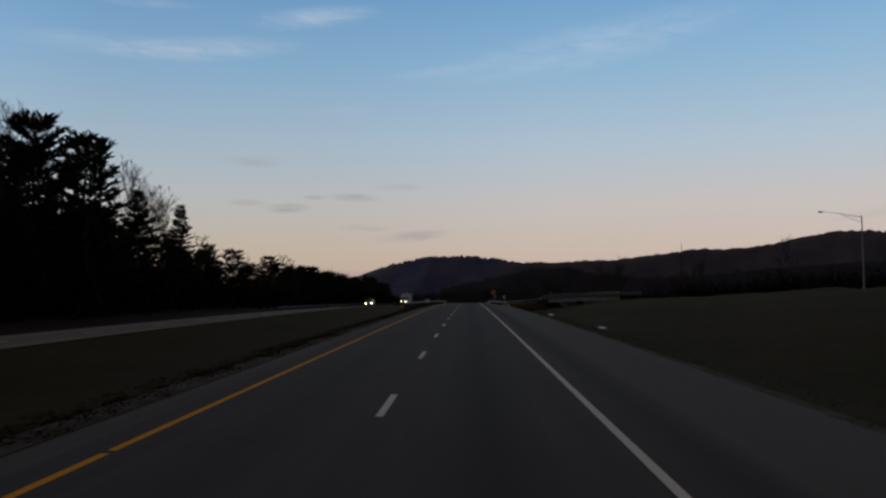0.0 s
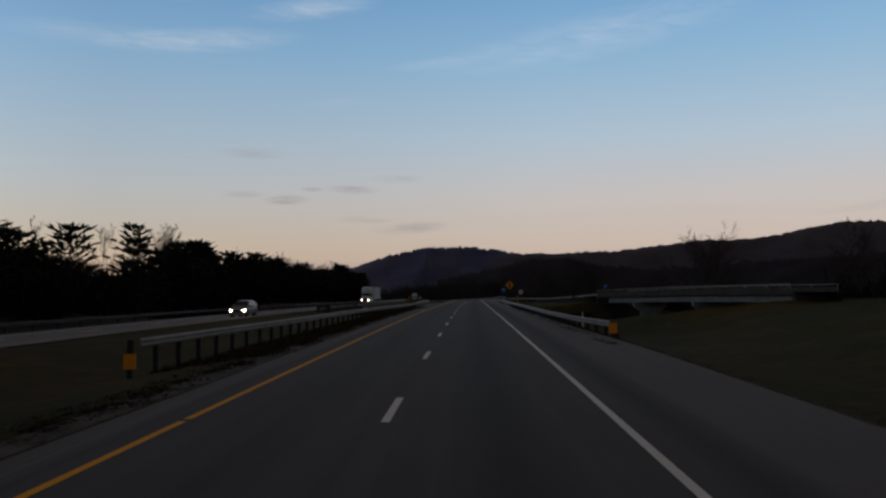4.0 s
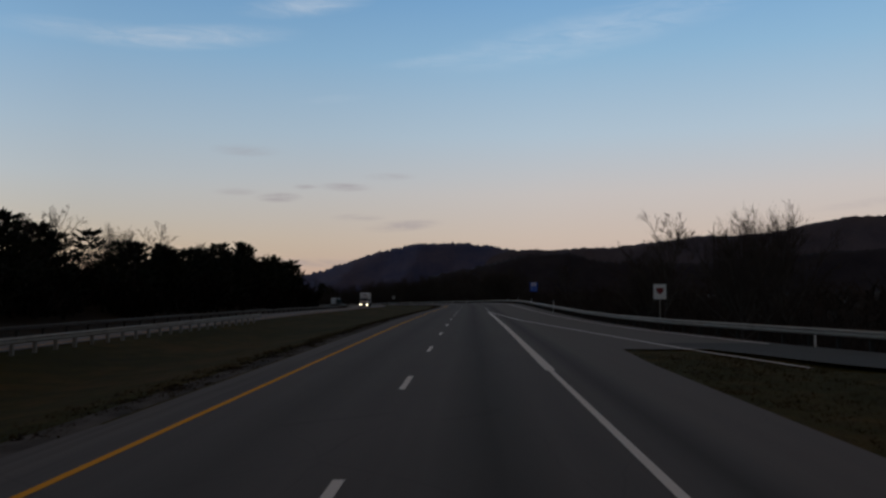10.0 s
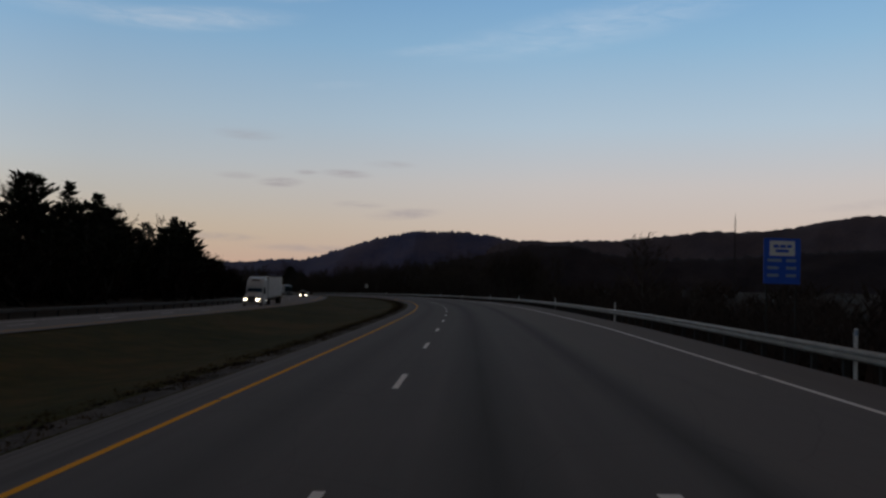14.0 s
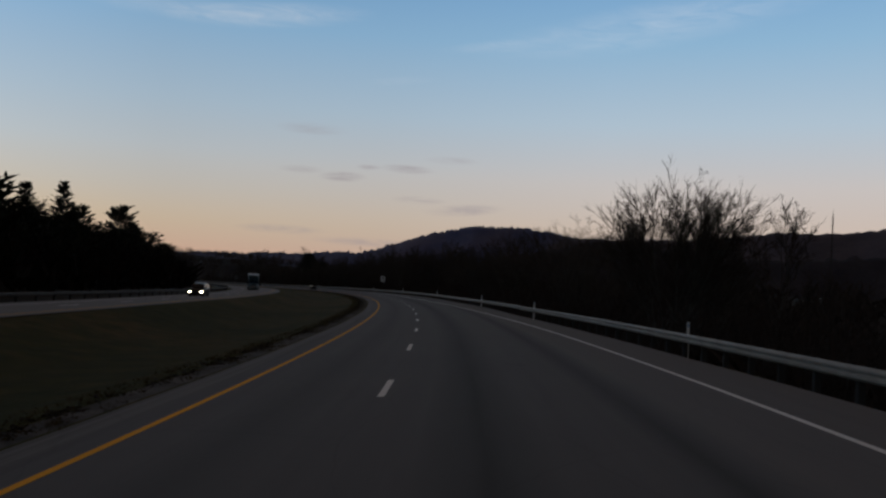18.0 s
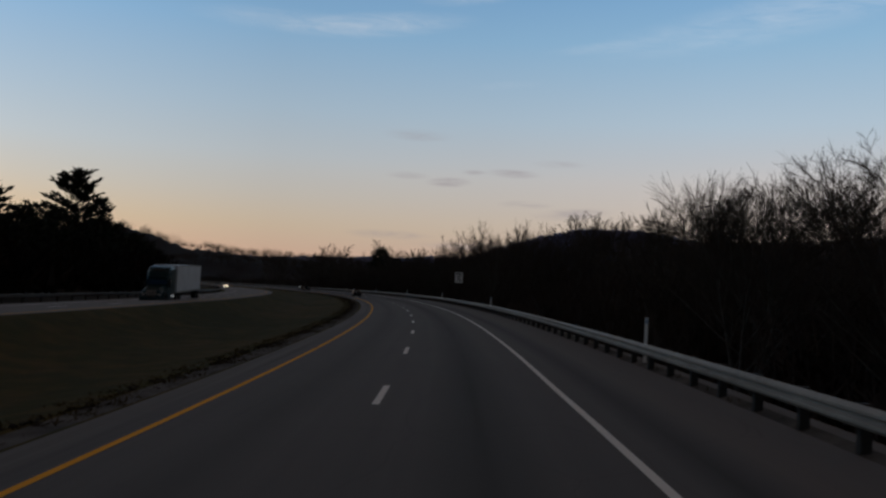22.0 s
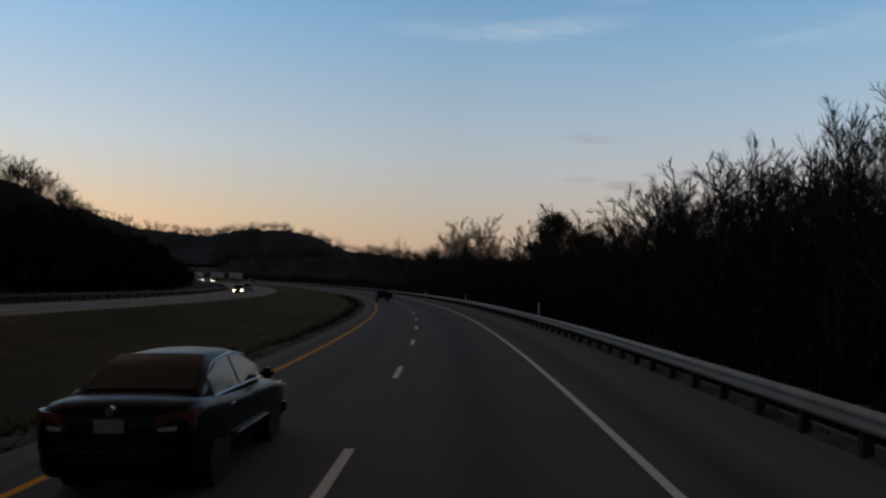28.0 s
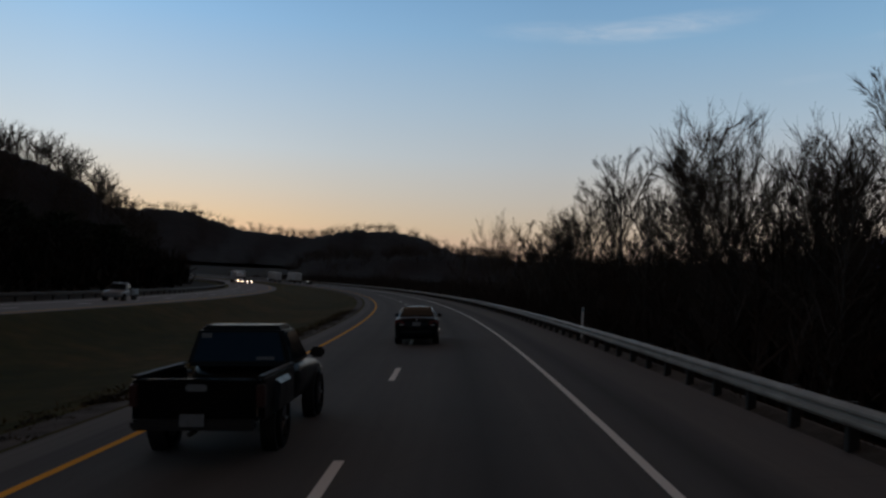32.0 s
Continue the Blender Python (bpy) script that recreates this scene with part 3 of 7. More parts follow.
def strip(name, s0, s1, left, right, mat, dz=0.0, step=4.0, cols=2, dz_right=None):
    """A sheet along the road between two lateral lines; left, right and heights are numbers or (s, value) tables."""
    ss = np.linspace(s0, s1, max(2, int(abs(s1 - s0) / step) + 1))

    def along(a):
        return np.interp(ss, *zip(*a)) if isinstance(a, list) else np.full(len(ss), float(a))

    lu, ru, zl = along(left), along(right), along(dz)
    zr = zl if dz_right is None else along(dz_right)
    k = np.linspace(0, 1, cols)
    uu = lu[:, None] * (1 - k) + ru[:, None] * k
    pts = on_road(ss[:, None], uu, zl[:, None] * (1 - k) + zr[:, None] * k).reshape(-1, 3)
    uv = np.stack([uu, np.broadcast_to(ss[:, None], uu.shape)], -1).reshape(-1, 2)
    return flat_mesh(name, pts, grid_faces(len(ss), cols), mat, uv=uv)


def widened(line, by):
    return [(s, u + by) for s, u in line]


# ---- the carriageways ----
OUTER_LINE = [(280, 21.2), (300, 16.9), (323, 12.35), (332, 11.25), (347, 9.97), (355, 9.55), (370, 9.1), (400, 8.87), (425, 8.75), (467, 8.15), (485, 7.8), (515, 7.35), (536, 6.85), (560, 5.95), (600, 4.45), (612, 4.0), (625, 3.84), (645, 3.86), (675, 3.97), (1900, 3.97)]
PAVED = [(-400, 8.1), (140, 8.1), (165, 7.4), (222, 7.0), (225, 7.3), (258, 7.3), (262, 7.2), (300, 7.4), (312, 8.0), (330, 8.0), (1900, 7.0)]
MERGE_EDGE = [(280, 21.9), (300, 17.6), (323, 13.1), (346, 11.2), (372, 10.75), (410, 10.65), (467, 10.25), (490, 10.0), (536, 8.6), (560, 7.8), (600, 7.0)]
road = thing("road", "worn two-lane motorway carriageway of dark asphalt with paved shoulders", "road", kind="structure")
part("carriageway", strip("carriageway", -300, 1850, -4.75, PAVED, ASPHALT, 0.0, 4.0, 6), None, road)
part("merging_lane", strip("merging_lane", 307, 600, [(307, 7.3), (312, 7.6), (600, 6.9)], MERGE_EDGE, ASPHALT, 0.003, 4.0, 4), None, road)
dash = bpy.data.meshes.new("lane_dash")
bm = bmesh.new()
box(bm, -0.075, 0, 0.0, 0.075, 3.05, 0.008)
bm.to_mesh(dash)
bm.free()
dash.materials.append(WHITE_PAINT)


def road_tilt(s):
    """The turn that lays a thing flat on the leaning, sloping pavement."""
    g = math.degrees(math.atan(np.interp(s, GRADE_S, GRADE) / 100))
    b = math.degrees(math.atan(np.interp(s, RS, RB)))
    return pose(0, 0, 0, g, 0, 0) @ pose(0, 0, 0, 0, -b, 0)


for k in range(-6, 112):
    s = k * 12.192
    s += np.interp(s, [225, 255, 400, 460], [0, 0.55, 0.55, 0])
    part("lane_dash", strip("lane_dash", s, s + 3.05, -0.075, 0.075, WHITE_PAINT, 0.008, 1.0), None, road)
for s in (379.4, 390.6):
    part("lane_dash", strip("lane_dash", s, s + 3.05, 3.7, 3.96, WHITE_PAINT, 0.01, 1.0), None, road)


def edge_pieces(s0, s1, line, half, mat, label, seed):
    """Edge lines are laid in lengths with small worn breaks between them."""
    r = random.Random(seed)
    s = s0
    while s < s1:
        e = min(s1, s + r.uniform(28, 75))
        part("edge_line", strip("edge_line", s, e, widened(line, -half), widened(line, half), mat, 0.006, 4.0), None, road, label)
        s = e + r.uniform(0.12, 0.3)


edge_pieces(-300, 1850, [(-400, -3.45), (1900, -3.45)], 0.07, YELLOW_PAINT, "worn yellow edge line", 1)
edge_pieces(-300, 298, [(-400, 3.97), (300, 3.97)], 0.075, WHITE_PAINT, "worn white edge line", 2)
edge_pieces(298, 371.2, [(298, 3.97), (330, 4.0), (371.2, 3.75)], 0.15, WHITE_PAINT, "broad white line of the merging nose", 3)
edge_pieces(299, 369, [(299, 11.9), (308, 10.2), (317, 9.0), (339, 6.1), (344, 5.45), (369, 3.85)], 0.09, WHITE_PAINT, "white line of the merging nose", 4)
edge_pieces(282, 1850, OUTER_LINE, 0.07, WHITE_PAINT, "worn white edge line", 5)
part("bridge_shoulder", strip("bridge_shoulder", 221, 288, [(221, -6.75), (256, -6.75), (259, -6.0), (265, -5.45), (288, -4.8)], -4.73, ASPHALT, 0.002, 2.0, 3), None, road)
for s in (224.2, 254.6):
    part("expansion_joint", strip("expansion_joint", s - 0.11, s + 0.11, -6.6, 7.2, OIL_JOINT, 0.005, 1.0), None, road, "dark bridge expansion joint")

OPPOSITE = [(-400, -0.3), (490, -0.3), (560, 0.0), (1900, 0.0)]


def opposite(z):
    """The level of the opposite carriageway along the road: lower on the straight than in the bend."""
    return [(s, z + drop) for s, drop in OPPOSITE]


far_road = thing("road", "pale grey asphalt of the opposite carriageway", "road", kind="structure")
part("carriageway", strip("carriageway", -300, 1850, -31.4, -20.0, OLD_ASPHALT, opposite(-0.64), 4.0, 4, dz_right=opposite(-0.16)), None, far_road)
for u, z, mat, label in ((-21.3, -0.205, YELLOW_PAINT, "faded yellow edge line"), (-28.6, -0.515, WHITE_PAINT, "faded white edge line")):
    part("edge_line", strip("edge_line", -300, 1850, u - 0.06, u + 0.06, mat, opposite(z)), None, far_road, label)
for k in range(-5, 90):
    s = k * 12.192 + 4
    part("lane_dash", dash, None, far_road, matrix=road_pose(s, -24.95, -0.357 + np.interp(s, *zip(*OPPOSITE))) @ pose(0, 0, 0, math.degrees(math.atan(np.interp(s, GRADE_S, GRADE) / 100)), -2.3, 0))

# slip road that comes down over its own bridge and merges
RAMP = [(-80, 118), (0, 98), (80, 81), (130, 68), (165, 56.5), (200, 44.5), (230, 35.0), (255, 27.6), (270, 23.7), (287, 19.6), (299, 16.3), (312, 12.6)]
RAMP_Z = [(-80, 3.6), (80, 3.1), (130, 2.75), (165, 2.2), (200, 2.05), (230, 1.9), (255, 1.45), (270, 1.0), (287, 0.35), (299, 0.05), (312, 0.0)]
slip = thing("slip_road", "grey asphalt slip road descending to the motorway", "road", kind="structure")
part("carriageway", strip("carriageway", -80, 312, widened(RAMP, -2.9), widened(RAMP, 2.4), RAMP_ASPHALT, RAMP_Z, 3.0, 3), None, slip)


def loft(sections, cap=True):
    """Joins closed loops of the same count into a skin."""
    bm = bmesh.new()
    rows = [[bm.verts.new(p) for p in s] for s in sections]
    k = len(rows[0])
    for a, b in zip(rows, rows[1:]):
        for j in range(k):
            bm.faces.new((a[j], a[(j + 1) % k], b[(j + 1) % k], b[j]))
    if cap:
        bm.faces.new(rows[0][::-1])
        bm.faces.new(rows[-1])
    bmesh.ops.recalc_face_normals(bm, faces=bm.faces)
    return bm


# ---- bridges ----
def swept(points, profile, closed=True):
    """A mesh swept along world points; the profile is (across, up)."""
    pts = [Vector(p) for p in points]
    v, f, k = [], [], len(profile)
    for i, p in enumerate(pts):
        d = pts[min(i + 1, len(pts) - 1)] - pts[max(i - 1, 0)]
        d.z = 0
        side = Vector((d.y, -d.x, 0)).normalized()
        v += [p + side * a + Vector((0, 0, b)) for a, b in profile]
    for i in range(len(pts) - 1):
        for j in range(k if closed else k - 1):
            a, b = i * k + j, i * k + (j + 1) % k
            f.append((a, b, b + k, a + k))
    if closed:
        f += [tuple(range(k))[::-1], tuple(range(len(v) - k, len(v)))]
    return flat_mesh("swept", v, f, [])


def line_points(s0, s1, u, dz, step=4.0):
    n = max(2, int(abs(s1 - s0) / step) + 1)
    ss = np.linspace(s0, s1, n)
    uu = np.interp(ss, *zip(*u)) if isinstance(u, list) else np.full(n, float(u))
    zz = np.interp(ss, *zip(*dz)) if isinstance(dz, list) else np.full(n, float(dz))
    return on_road(ss, uu, zz)


def rect(a0, b0, a1, b1):
    return [(a0, b0), (a1, b0), (a1, b1), (a0, b1)]


def bridge(s0, s1, u0, u1, dz, label, rail_sides, piers, post_mat, solid=False):
    """solid: a slip road bridge with a parapet and pale girders, whose far end runs into a bank."""
    ob = thing("bridge", label, "bridge", kind="structure")
    mid = [(s, (a + b) / 2) for (s, a), (_, b) in zip(u0, u1)]
    half = (u1[0][1] - u0[0][1]) / 2

    def level(s):
        return np.interp(s, *zip(*dz)) if isinstance(dz, list) else dz

    def run(name, at, profile, mat, end=0.0):
        part(name, swept(line_points(s0, s1 - end, at, dz, 3), profile), mat, ob)

    run("deck", mid, rect(-half - 0.3, -0.35, half + 0.3, -0.012), OLD_CONCRETE)
    for k in range(5):
        a = -half + 0.6 + k * (2 * half - 1.2) / 4
        run("girder", mid, rect(a - 0.2, -1.25, a + 0.2, -0.35), CONCRETE if solid else OLD_CONCRETE, 3.0 if solid else 0.0)
    for side in rail_sides:
        kerb = widened(u0 if side < 0 else u1, 0.12 * side)
        run("kerb", kerb, rect(-0.18, -0.3, 0.18, 0.12), OLD_CONCRETE)
        run("top_rail", kerb, rect(-0.04, 0.9, 0.04, 0.98) if solid else rect(-0.07, 0.84, 0.07, 0.98), post_mat)
        if solid:
            run("parapet", kerb, rect(-0.13, 0.1, 0.13, 0.62), OLD_CONCRETE)
        else:
            run("lower_rail", kerb, rect(-0.05, 0.45, 0.05, 0.55), post_mat)
        n = int((s1 - s0) / (4.0 if solid else 2.4))
        for k in range(n + 1):
            s = s0 + (s1 - s0) * k / n
            wide = 0.04 if solid else 0.1
            part("rail_post", boxes((-wide, -wide, 0.1, wide, wide, 0.9), bevel=0.01), post_mat, ob, matrix=road_pose(s, np.interp(s, *zip(*kerb)), level(s)))
        for s in (s0, s1):
            if not solid:
                part("end_block", boxes((-0.17, -0.35, -0.3, 0.17, 0.35, 1.05), bevel=0.03), OLD_CONCRETE, ob, matrix=road_pose(s, np.interp(s, *zip(*kerb)), level(s)))
    for s in (s0 - 0.4, s1 + 0.4):
        part("abutment", boxes((-half - 0.1, -0.5, -1.7, half + 0.1, 0.4, -0.36), bevel=0.04), OLD_CONCRETE, ob, matrix=road_pose(s, np.interp(s, *zip(*mid)), level(s)))
    for s in piers:
        bm = loft([[(-half * 0.55, y, -9), (half * 0.55, y, -9), (half * 0.55, y, -2.7), (half, y, -1.9), (half, y, -1.26), (-half, y, -1.26), (-half, y, -1.9), (-half * 0.55, y, -2.7)] for y in (-0.5, 0.5)])
        part("pier", bm, CONCRETE if solid else OLD_CONCRETE, ob, matrix=road_pose(s, np.interp(s, *zip(*mid)), level(s)))
    return ob


def slip_bank():
    """The earth bank that carries the slip road off its bridge."""
    rows = []
    for s in (249.0, 253.0, 256.0, 259.0, 264.0, 270.0, 277.0, 284.0, 290.0):
        u, top = np.interp(s, *zip(*RAMP)), np.interp(s, *zip(*RAMP_Z)) - 0.06
        top -= np.interp(s, [249, 256, 260], [3.6, 1.5, 0.0])
        deep = max(0.3, top + 4.5)
        rows.append([on_road(s, u + a, z) for a, z in ((-3.1 - deep * 1.2, top - deep), (-3.4 - deep * 0.4, top - deep * 0.42), (-3.1, top), (2.6, top), (2.9 + deep * 0.5, top - deep * 0.5), (2.6 + deep * 1.3, top - deep))])
    ob = thing("slip_road_bank", "dark overgrown earth bank under the slip road", "bank", kind="structure")
    part("slope", loft(rows), LITTER, ob)


slip_bank()


def flat_line(u):
    return [(-400, u), (1900, u)]


bridge(224.2, 256.6, flat_line(-7.0), flat_line(7.75), -0.01, "short concrete road bridge over a dark wooded creek", (-1, 1), (239,), OLD_CONCRETE)
bridge(221, 258, flat_line(-31.4), flat_line(-20.0), -0.96, "concrete bridge of the opposite carriageway over a creek", (-1, 1), (233, 246), OLD_CONCRETE)
bridge(206, 256, widened(RAMP, -2.9), widened(RAMP, 2.4), RAMP_Z, "concrete slip road bridge with a pale beam and pier", (-1, 1), (226, 243), STEEL, True)


# ---- guardrails ----
W_BEAM = [(0.0, 0.0), (0.035, 0.02), (0.075, 0.06), (0.075, 0.1), (0.01, 0.145), (0.01, 0.165), (0.075, 0.21), (0.075, 0.25), (0.035, 0.29), (0.0, 0.31)]
THRIE = [(0.0, 0.0), (0.075, 0.05), (0.075, 0.09), (0.01, 0.14), (0.01, 0.17), (0.075, 0.21), (0.075, 0.29), (0.01, 0.33), (0.01, 0.36), (0.075, 0.41), (0.075, 0.45), (0.0, 0.5)]


def thick_profile(profile, side, t=0.012):
    """side +1: the waves face to smaller u."""
    face = [(-a * side, b) for a, b in profile]
    return face + [(a + t * side, b) for a, b in face[::-1]]


post_mesh = bpy.data.meshes.new("post")
bm = boxes((-0.08, -0.075, -0.6, 0.08, 0.075, 0.78), bevel=0.012)
bm.to_mesh(post_mesh)
bm.free()
post_mesh.materials.append(WEATHERED)
block_mesh = bpy.data.meshes.new("spacer_block")
bm = boxes((-0.1, -0.07, 0.48, 0.1, 0.07, 0.79), bevel=0.01)
bm.to_mesh(block_mesh)
bm.free()
block_mesh.materials.append(WEATHERED)


pale_post_mesh = post_mesh.copy()
pale_post_mesh.materials.clear()
pale_post_mesh.materials.append(STEEL)


def guardrail(s0, s1, u, dz, face, label, spacing=1.905, profile=W_BEAM, low=0.52, posts=True, piece=90.0, steel=None, post=post_mesh):
    """face -1: the rail faces traffic at smaller u. The rail's waves stand at u, its posts behind."""
    ob = thing("guardrail", label, "guardrail", group="guardrails")
    a = s0
    while a < s1 - 0.01:
        b = min(s1, a + piece)
        part("rail", swept(line_points(a, b, u, dz, 2.0), [(x, z + low) for x, z in thick_profile(profile, -face)]), steel or STEEL, ob)
        a = b
    n = int((s1 - s0) / spacing) if posts else -1
    for k in range(n + 1):
        s = s0 + k * spacing
        uu = np.interp(s, *zip(*u)) if isinstance(u, list) else u
        zz = np.interp(s, *zip(*dz)) if isinstance(dz, list) else dz
        part("post", post, None, ob, matrix=road_pose(s, uu - face * 0.3, zz))
        if post is post_mesh and abs(s - 600) < 400:
            part("spacer_block", block_mesh, None, ob, matrix=road_pose(s, uu - face * 0.12, zz))
    return ob


RIGHT_RAIL = [(270, 25.3), (287, 21.9), (305, 17.6), (323, 13.6), (346, 11.65), (372, 11.1), (410, 11.0), (467, 10.6), (490, 10.35), (536, 9.2), (575, 7.7), (610, 6.9), (640, 6.75), (1900, 6.75)]
guardrail(148, 226, [(148, 8.3), (156, 7.5), (170, 7.15), (203, 7.05), (226, 6.9)], -0.16, -1, "galvanised steel guardrail on dark posts leading to the bridge")
guardrail(225.9, 257.5, 7.0, -0.03, -1, "galvanised three-wave bridge guardrail", 2.0, THRIE, 0.27, posts=False, piece=7.62)
guardrail(135, 224, [(135, -9.6), (150, -8.6), (180, -7.4), (203, -6.05), (214, -5.8), (224, -6.15)], [(135, -0.25), (203, -0.2), (224, -0.12)], 1, "galvanised steel guardrail in the grass median")
guardrail(223.9, 253, -6.2, -0.03, 1, "galvanised three-wave bridge guardrail", 2.0, THRIE, 0.27, posts=False, piece=7.62)
guardrail(258, 351, -18.4, -0.52, 1, "galvanised guardrail on the inner edge of the opposite carriageway", post=pale_post_mesh)
guardrail(213, 221, -18.6, -0.52, -1, "short galvanised guardrail leading to the opposite bridge")
guardrail(282, 560, RIGHT_RAIL, [(282, 0.5), (299, 0.0), (312, -0.08), (335, -0.17), (530, -0.17), (600, -0.1)], -1, "galvanised guardrail round the merging lane")
guardrail(560, 850, RIGHT_RAIL, -0.08, -1, "weathered galvanised guardrail on dark posts beside the shoulder")
guardrail(850, 1130, RIGHT_RAIL, -0.08, -1, "weathered galvanised guardrail on dark posts beside the shoulder")
guardrail(1130, 1500, RIGHT_RAIL, -0.08, -1, "weathered galvanised guardrail on dark posts beside the shoulder", 3.81)
guardrail(140, 600, -32.4, opposite(-0.76), 1, "dull rusty guardrail beyond the opposite carriageway", 3.81, steel=DULL_STEEL)
guardrail(600, 1400, -32.4, -0.78, 1, "dull rusty guardrail beyond the opposite carriageway", 3.81, steel=DULL_STEEL)
guardrail(256, 282, [(256, 29.6), (282, 23.4)], [(256, 1.42), (282, 0.5)], -1, "galvanised guardrail at the end of the slip road bridge")


# ---- signs, markers, lamp ----
def sign_board(bm, pts, thick=0.012):
    """A flat polygon board facing -Y, with thickness."""
    front = [bm.verts.new((x, -thick / 2, z)) for x, z in pts]
    back = [bm.verts.new((x, thick / 2, z)) for x, z in pts]
    bm.faces.new(front)
    bm.faces.new(back[::-1])
    for i in range(len(pts)):
        j = (i + 1) % len(pts)
        bm.faces.new((front[j], front[i], back[i], back[j]))
    return bm


def board(pts, thick=0.012):
    return sign_board(bmesh.new(), pts, thick)


def text_mesh(words, size, x, z, mat, name, parent, y=-0.012, bold=0.012, squeeze=1.0):
    cu = bpy.data.curves.new(name, "FONT")
    cu.body, cu.size, cu.align_x, cu.align_y, cu.extrude, cu.offset = words, size, "CENTER", "CENTER", 0.002, bold
    tmp = bpy.data.objects.new("tmp", cu)
    scene.collection.objects.link(tmp)
    dg = bpy.context.evaluated_depsgraph_get()
    me = bpy.data.meshes.new_from_object(tmp.evaluated_get(dg))
    bpy.data.objects.remove(tmp)
    bpy.data.curves.remove(cu)
    me.materials.clear()
    return part(name, me, mat, parent, matrix=Matrix.Translation((x, y, z)) @ pose(0, 0, 0, 90) @ Matrix.Diagonal((squeeze, 1, 1, 1)))


def rounded(w, h, r, n=4):
    out = []
    for cx, cz, a0 in ((w / 2 - r, h / 2 - r, 0), (-w / 2 + r, h / 2 - r, 90), (-w / 2 + r, -h / 2 + r, 180), (w / 2 - r, -h / 2 + r, 270)):
        for k in range(n + 1):
            a = radians(a0 + 90 * k / n)
            out.append((cx + r * math.cos(a), cz + r * math.sin(a)))
    return out


def moved(pts, x, z):
    return [(a + x, b + z) for a, b in pts]


def turned_square(half, r):
    pts = rounded(half * 2 / math.sqrt(2) , half * 2 / math.sqrt(2), r)
    c = math.sqrt(0.5)
    return [((a - b) * c, (a + b) * c) for a, b in pts]


def merge_sign():
    s, u = 269.4, 9.0
    ob = thing("merge_sign", "orange-yellow diamond merge sign with black arrow on a dark post", "road sign", road_pose(s, u, ground_dz(s, u)))
    part("post", boxes((-0.04, 0.01, -0.3, 0.04, 0.09, 3.3), bevel=0.008), WEATHERED, ob)
    c = 3.65
    part("border", board(moved(turned_square(0.9, 0.06), 0, c), 0.014), SIGN_BLACK, ob)
    part("panel", board(moved(turned_square(0.87, 0.05), 0, c), 0.022), SIGN_AMBER, ob, "yellow-orange reflective panel")
    arrow = bmesh.new()
    for pts in ([(-0.1, -0.54), (0.1, -0.54), (0.1, 0.2), (-0.1, 0.2)], [(-0.27, 0.14), (0.27, 0.14), (0, 0.6)], [(0.1, -0.02), (0.1, -0.28), (0.24, -0.46), (0.39, -0.36), (0.24, -0.16)]):
        sign_board(arrow, moved(pts, 0, c), 0.03)
    part("arrow", arrow, SIGN_BLACK, ob, "black merging arrow")


def speed_sign():
    s, u = 723.2, 9.5
    g = ground_dz(s, u)
    ob = thing("speed_limit_sign", "white rectangular speed limit sign on two thin dark posts", "road sign", road_pose(s, u, g))
    c = 3.5 - g + 0.12
    for x in (-0.48, 0.48):
        part("post", boxes((x - 0.03, 0.01, -0.3, x + 0.03, 0.06, c + 0.7), bevel=0.006), WEATHERED, ob)
    part("panel", board(moved(rounded(1.19, 1.55, 0.06), 0, c), 0.014), SIGN_WHITE, ob, "white reflective panel")
    rim = bmesh.new()
    outer, inner = moved(rounded(1.15, 1.51, 0.05), 0, c), moved(rounded(1.11, 1.47, 0.04), 0, c)
    vo, vi = [rim.verts.new((x, -0.01, z)) for x, z in outer], [rim.verts.new((x, -0.01, z)) for x, z in inner]
    for i in range(len(vo)):
        j = (i + 1) % len(vo)
        rim.faces.new((vo[i], vo[j], vi[j], vi[i]))
    part("border", rim, SIGN_BLACK, ob)
    text_mesh("SPEED", 0.3, 0, c + 0.48, SIGN_BLACK, "legend", ob)
    text_mesh("LIMIT", 0.3, 0, c + 0.16, SIGN_BLACK, "legend", ob)
    text_mesh("70", 0.66, 0, c - 0.34, SIGN_BLACK, "legend", ob, bold=0.02)


def blue_sign():
    s, u = 413.0, 12.4
    g = ground_dz(s, u)
    ob = thing("service_sign", "blue roadside information sign with a white top panel on two posts", "road sign", road_pose(s, u, g))
    c = 3.0 - g
    for x in (-0.5, 0.5):
        part("post", boxes((x - 0.03, 0.01, -0.3, x + 0.03, 0.07, c + 0.7), bevel=0.006), WEATHERED, ob)
    part("panel", board(moved(rounded(1.26, 1.58, 0.05), 0, c), 0.016), SIGN_BLUE, ob, "blue reflective panel")
    part("plaque", board(moved(rounded(0.86, 0.52, 0.03), 0.0, c + 0.44), 0.026), SIGN_WHITE, ob, "white plaque")
    bars = bmesh.new()
    for x0, x1, z in ((-0.3, -0.12, 0.5), (-0.08, 0.12, 0.5), (0.16, 0.32, 0.5), (-0.22, 0.22, 0.34)):
        sign_board(bars, rect_pts(x0, c + z - 0.04, x1, c + z + 0.06), 0.034)
    part("lettering", bars, SIGN_BLUE, ob, "illegible lettering")
    rows = bmesh.new()
    for z in (0.02, -0.24, -0.5):
        sign_board(rows, rect_pts(-0.5, c + z - 0.05, -0.02 - 0.1 * (z < -0.1), c + z + 0.05), 0.026)
        sign_board(rows, rect_pts(0.14, c + z - 0.05, 0.48, c + z + 0.05), 0.026)
    part("lettering", rows, SIGN_PALE, ob, "illegible lettering")


def rect_pts(x0, z0, x1, z1):
    return [(x0, z0), (x1, z0), (x1, z1), (x0, z1)]


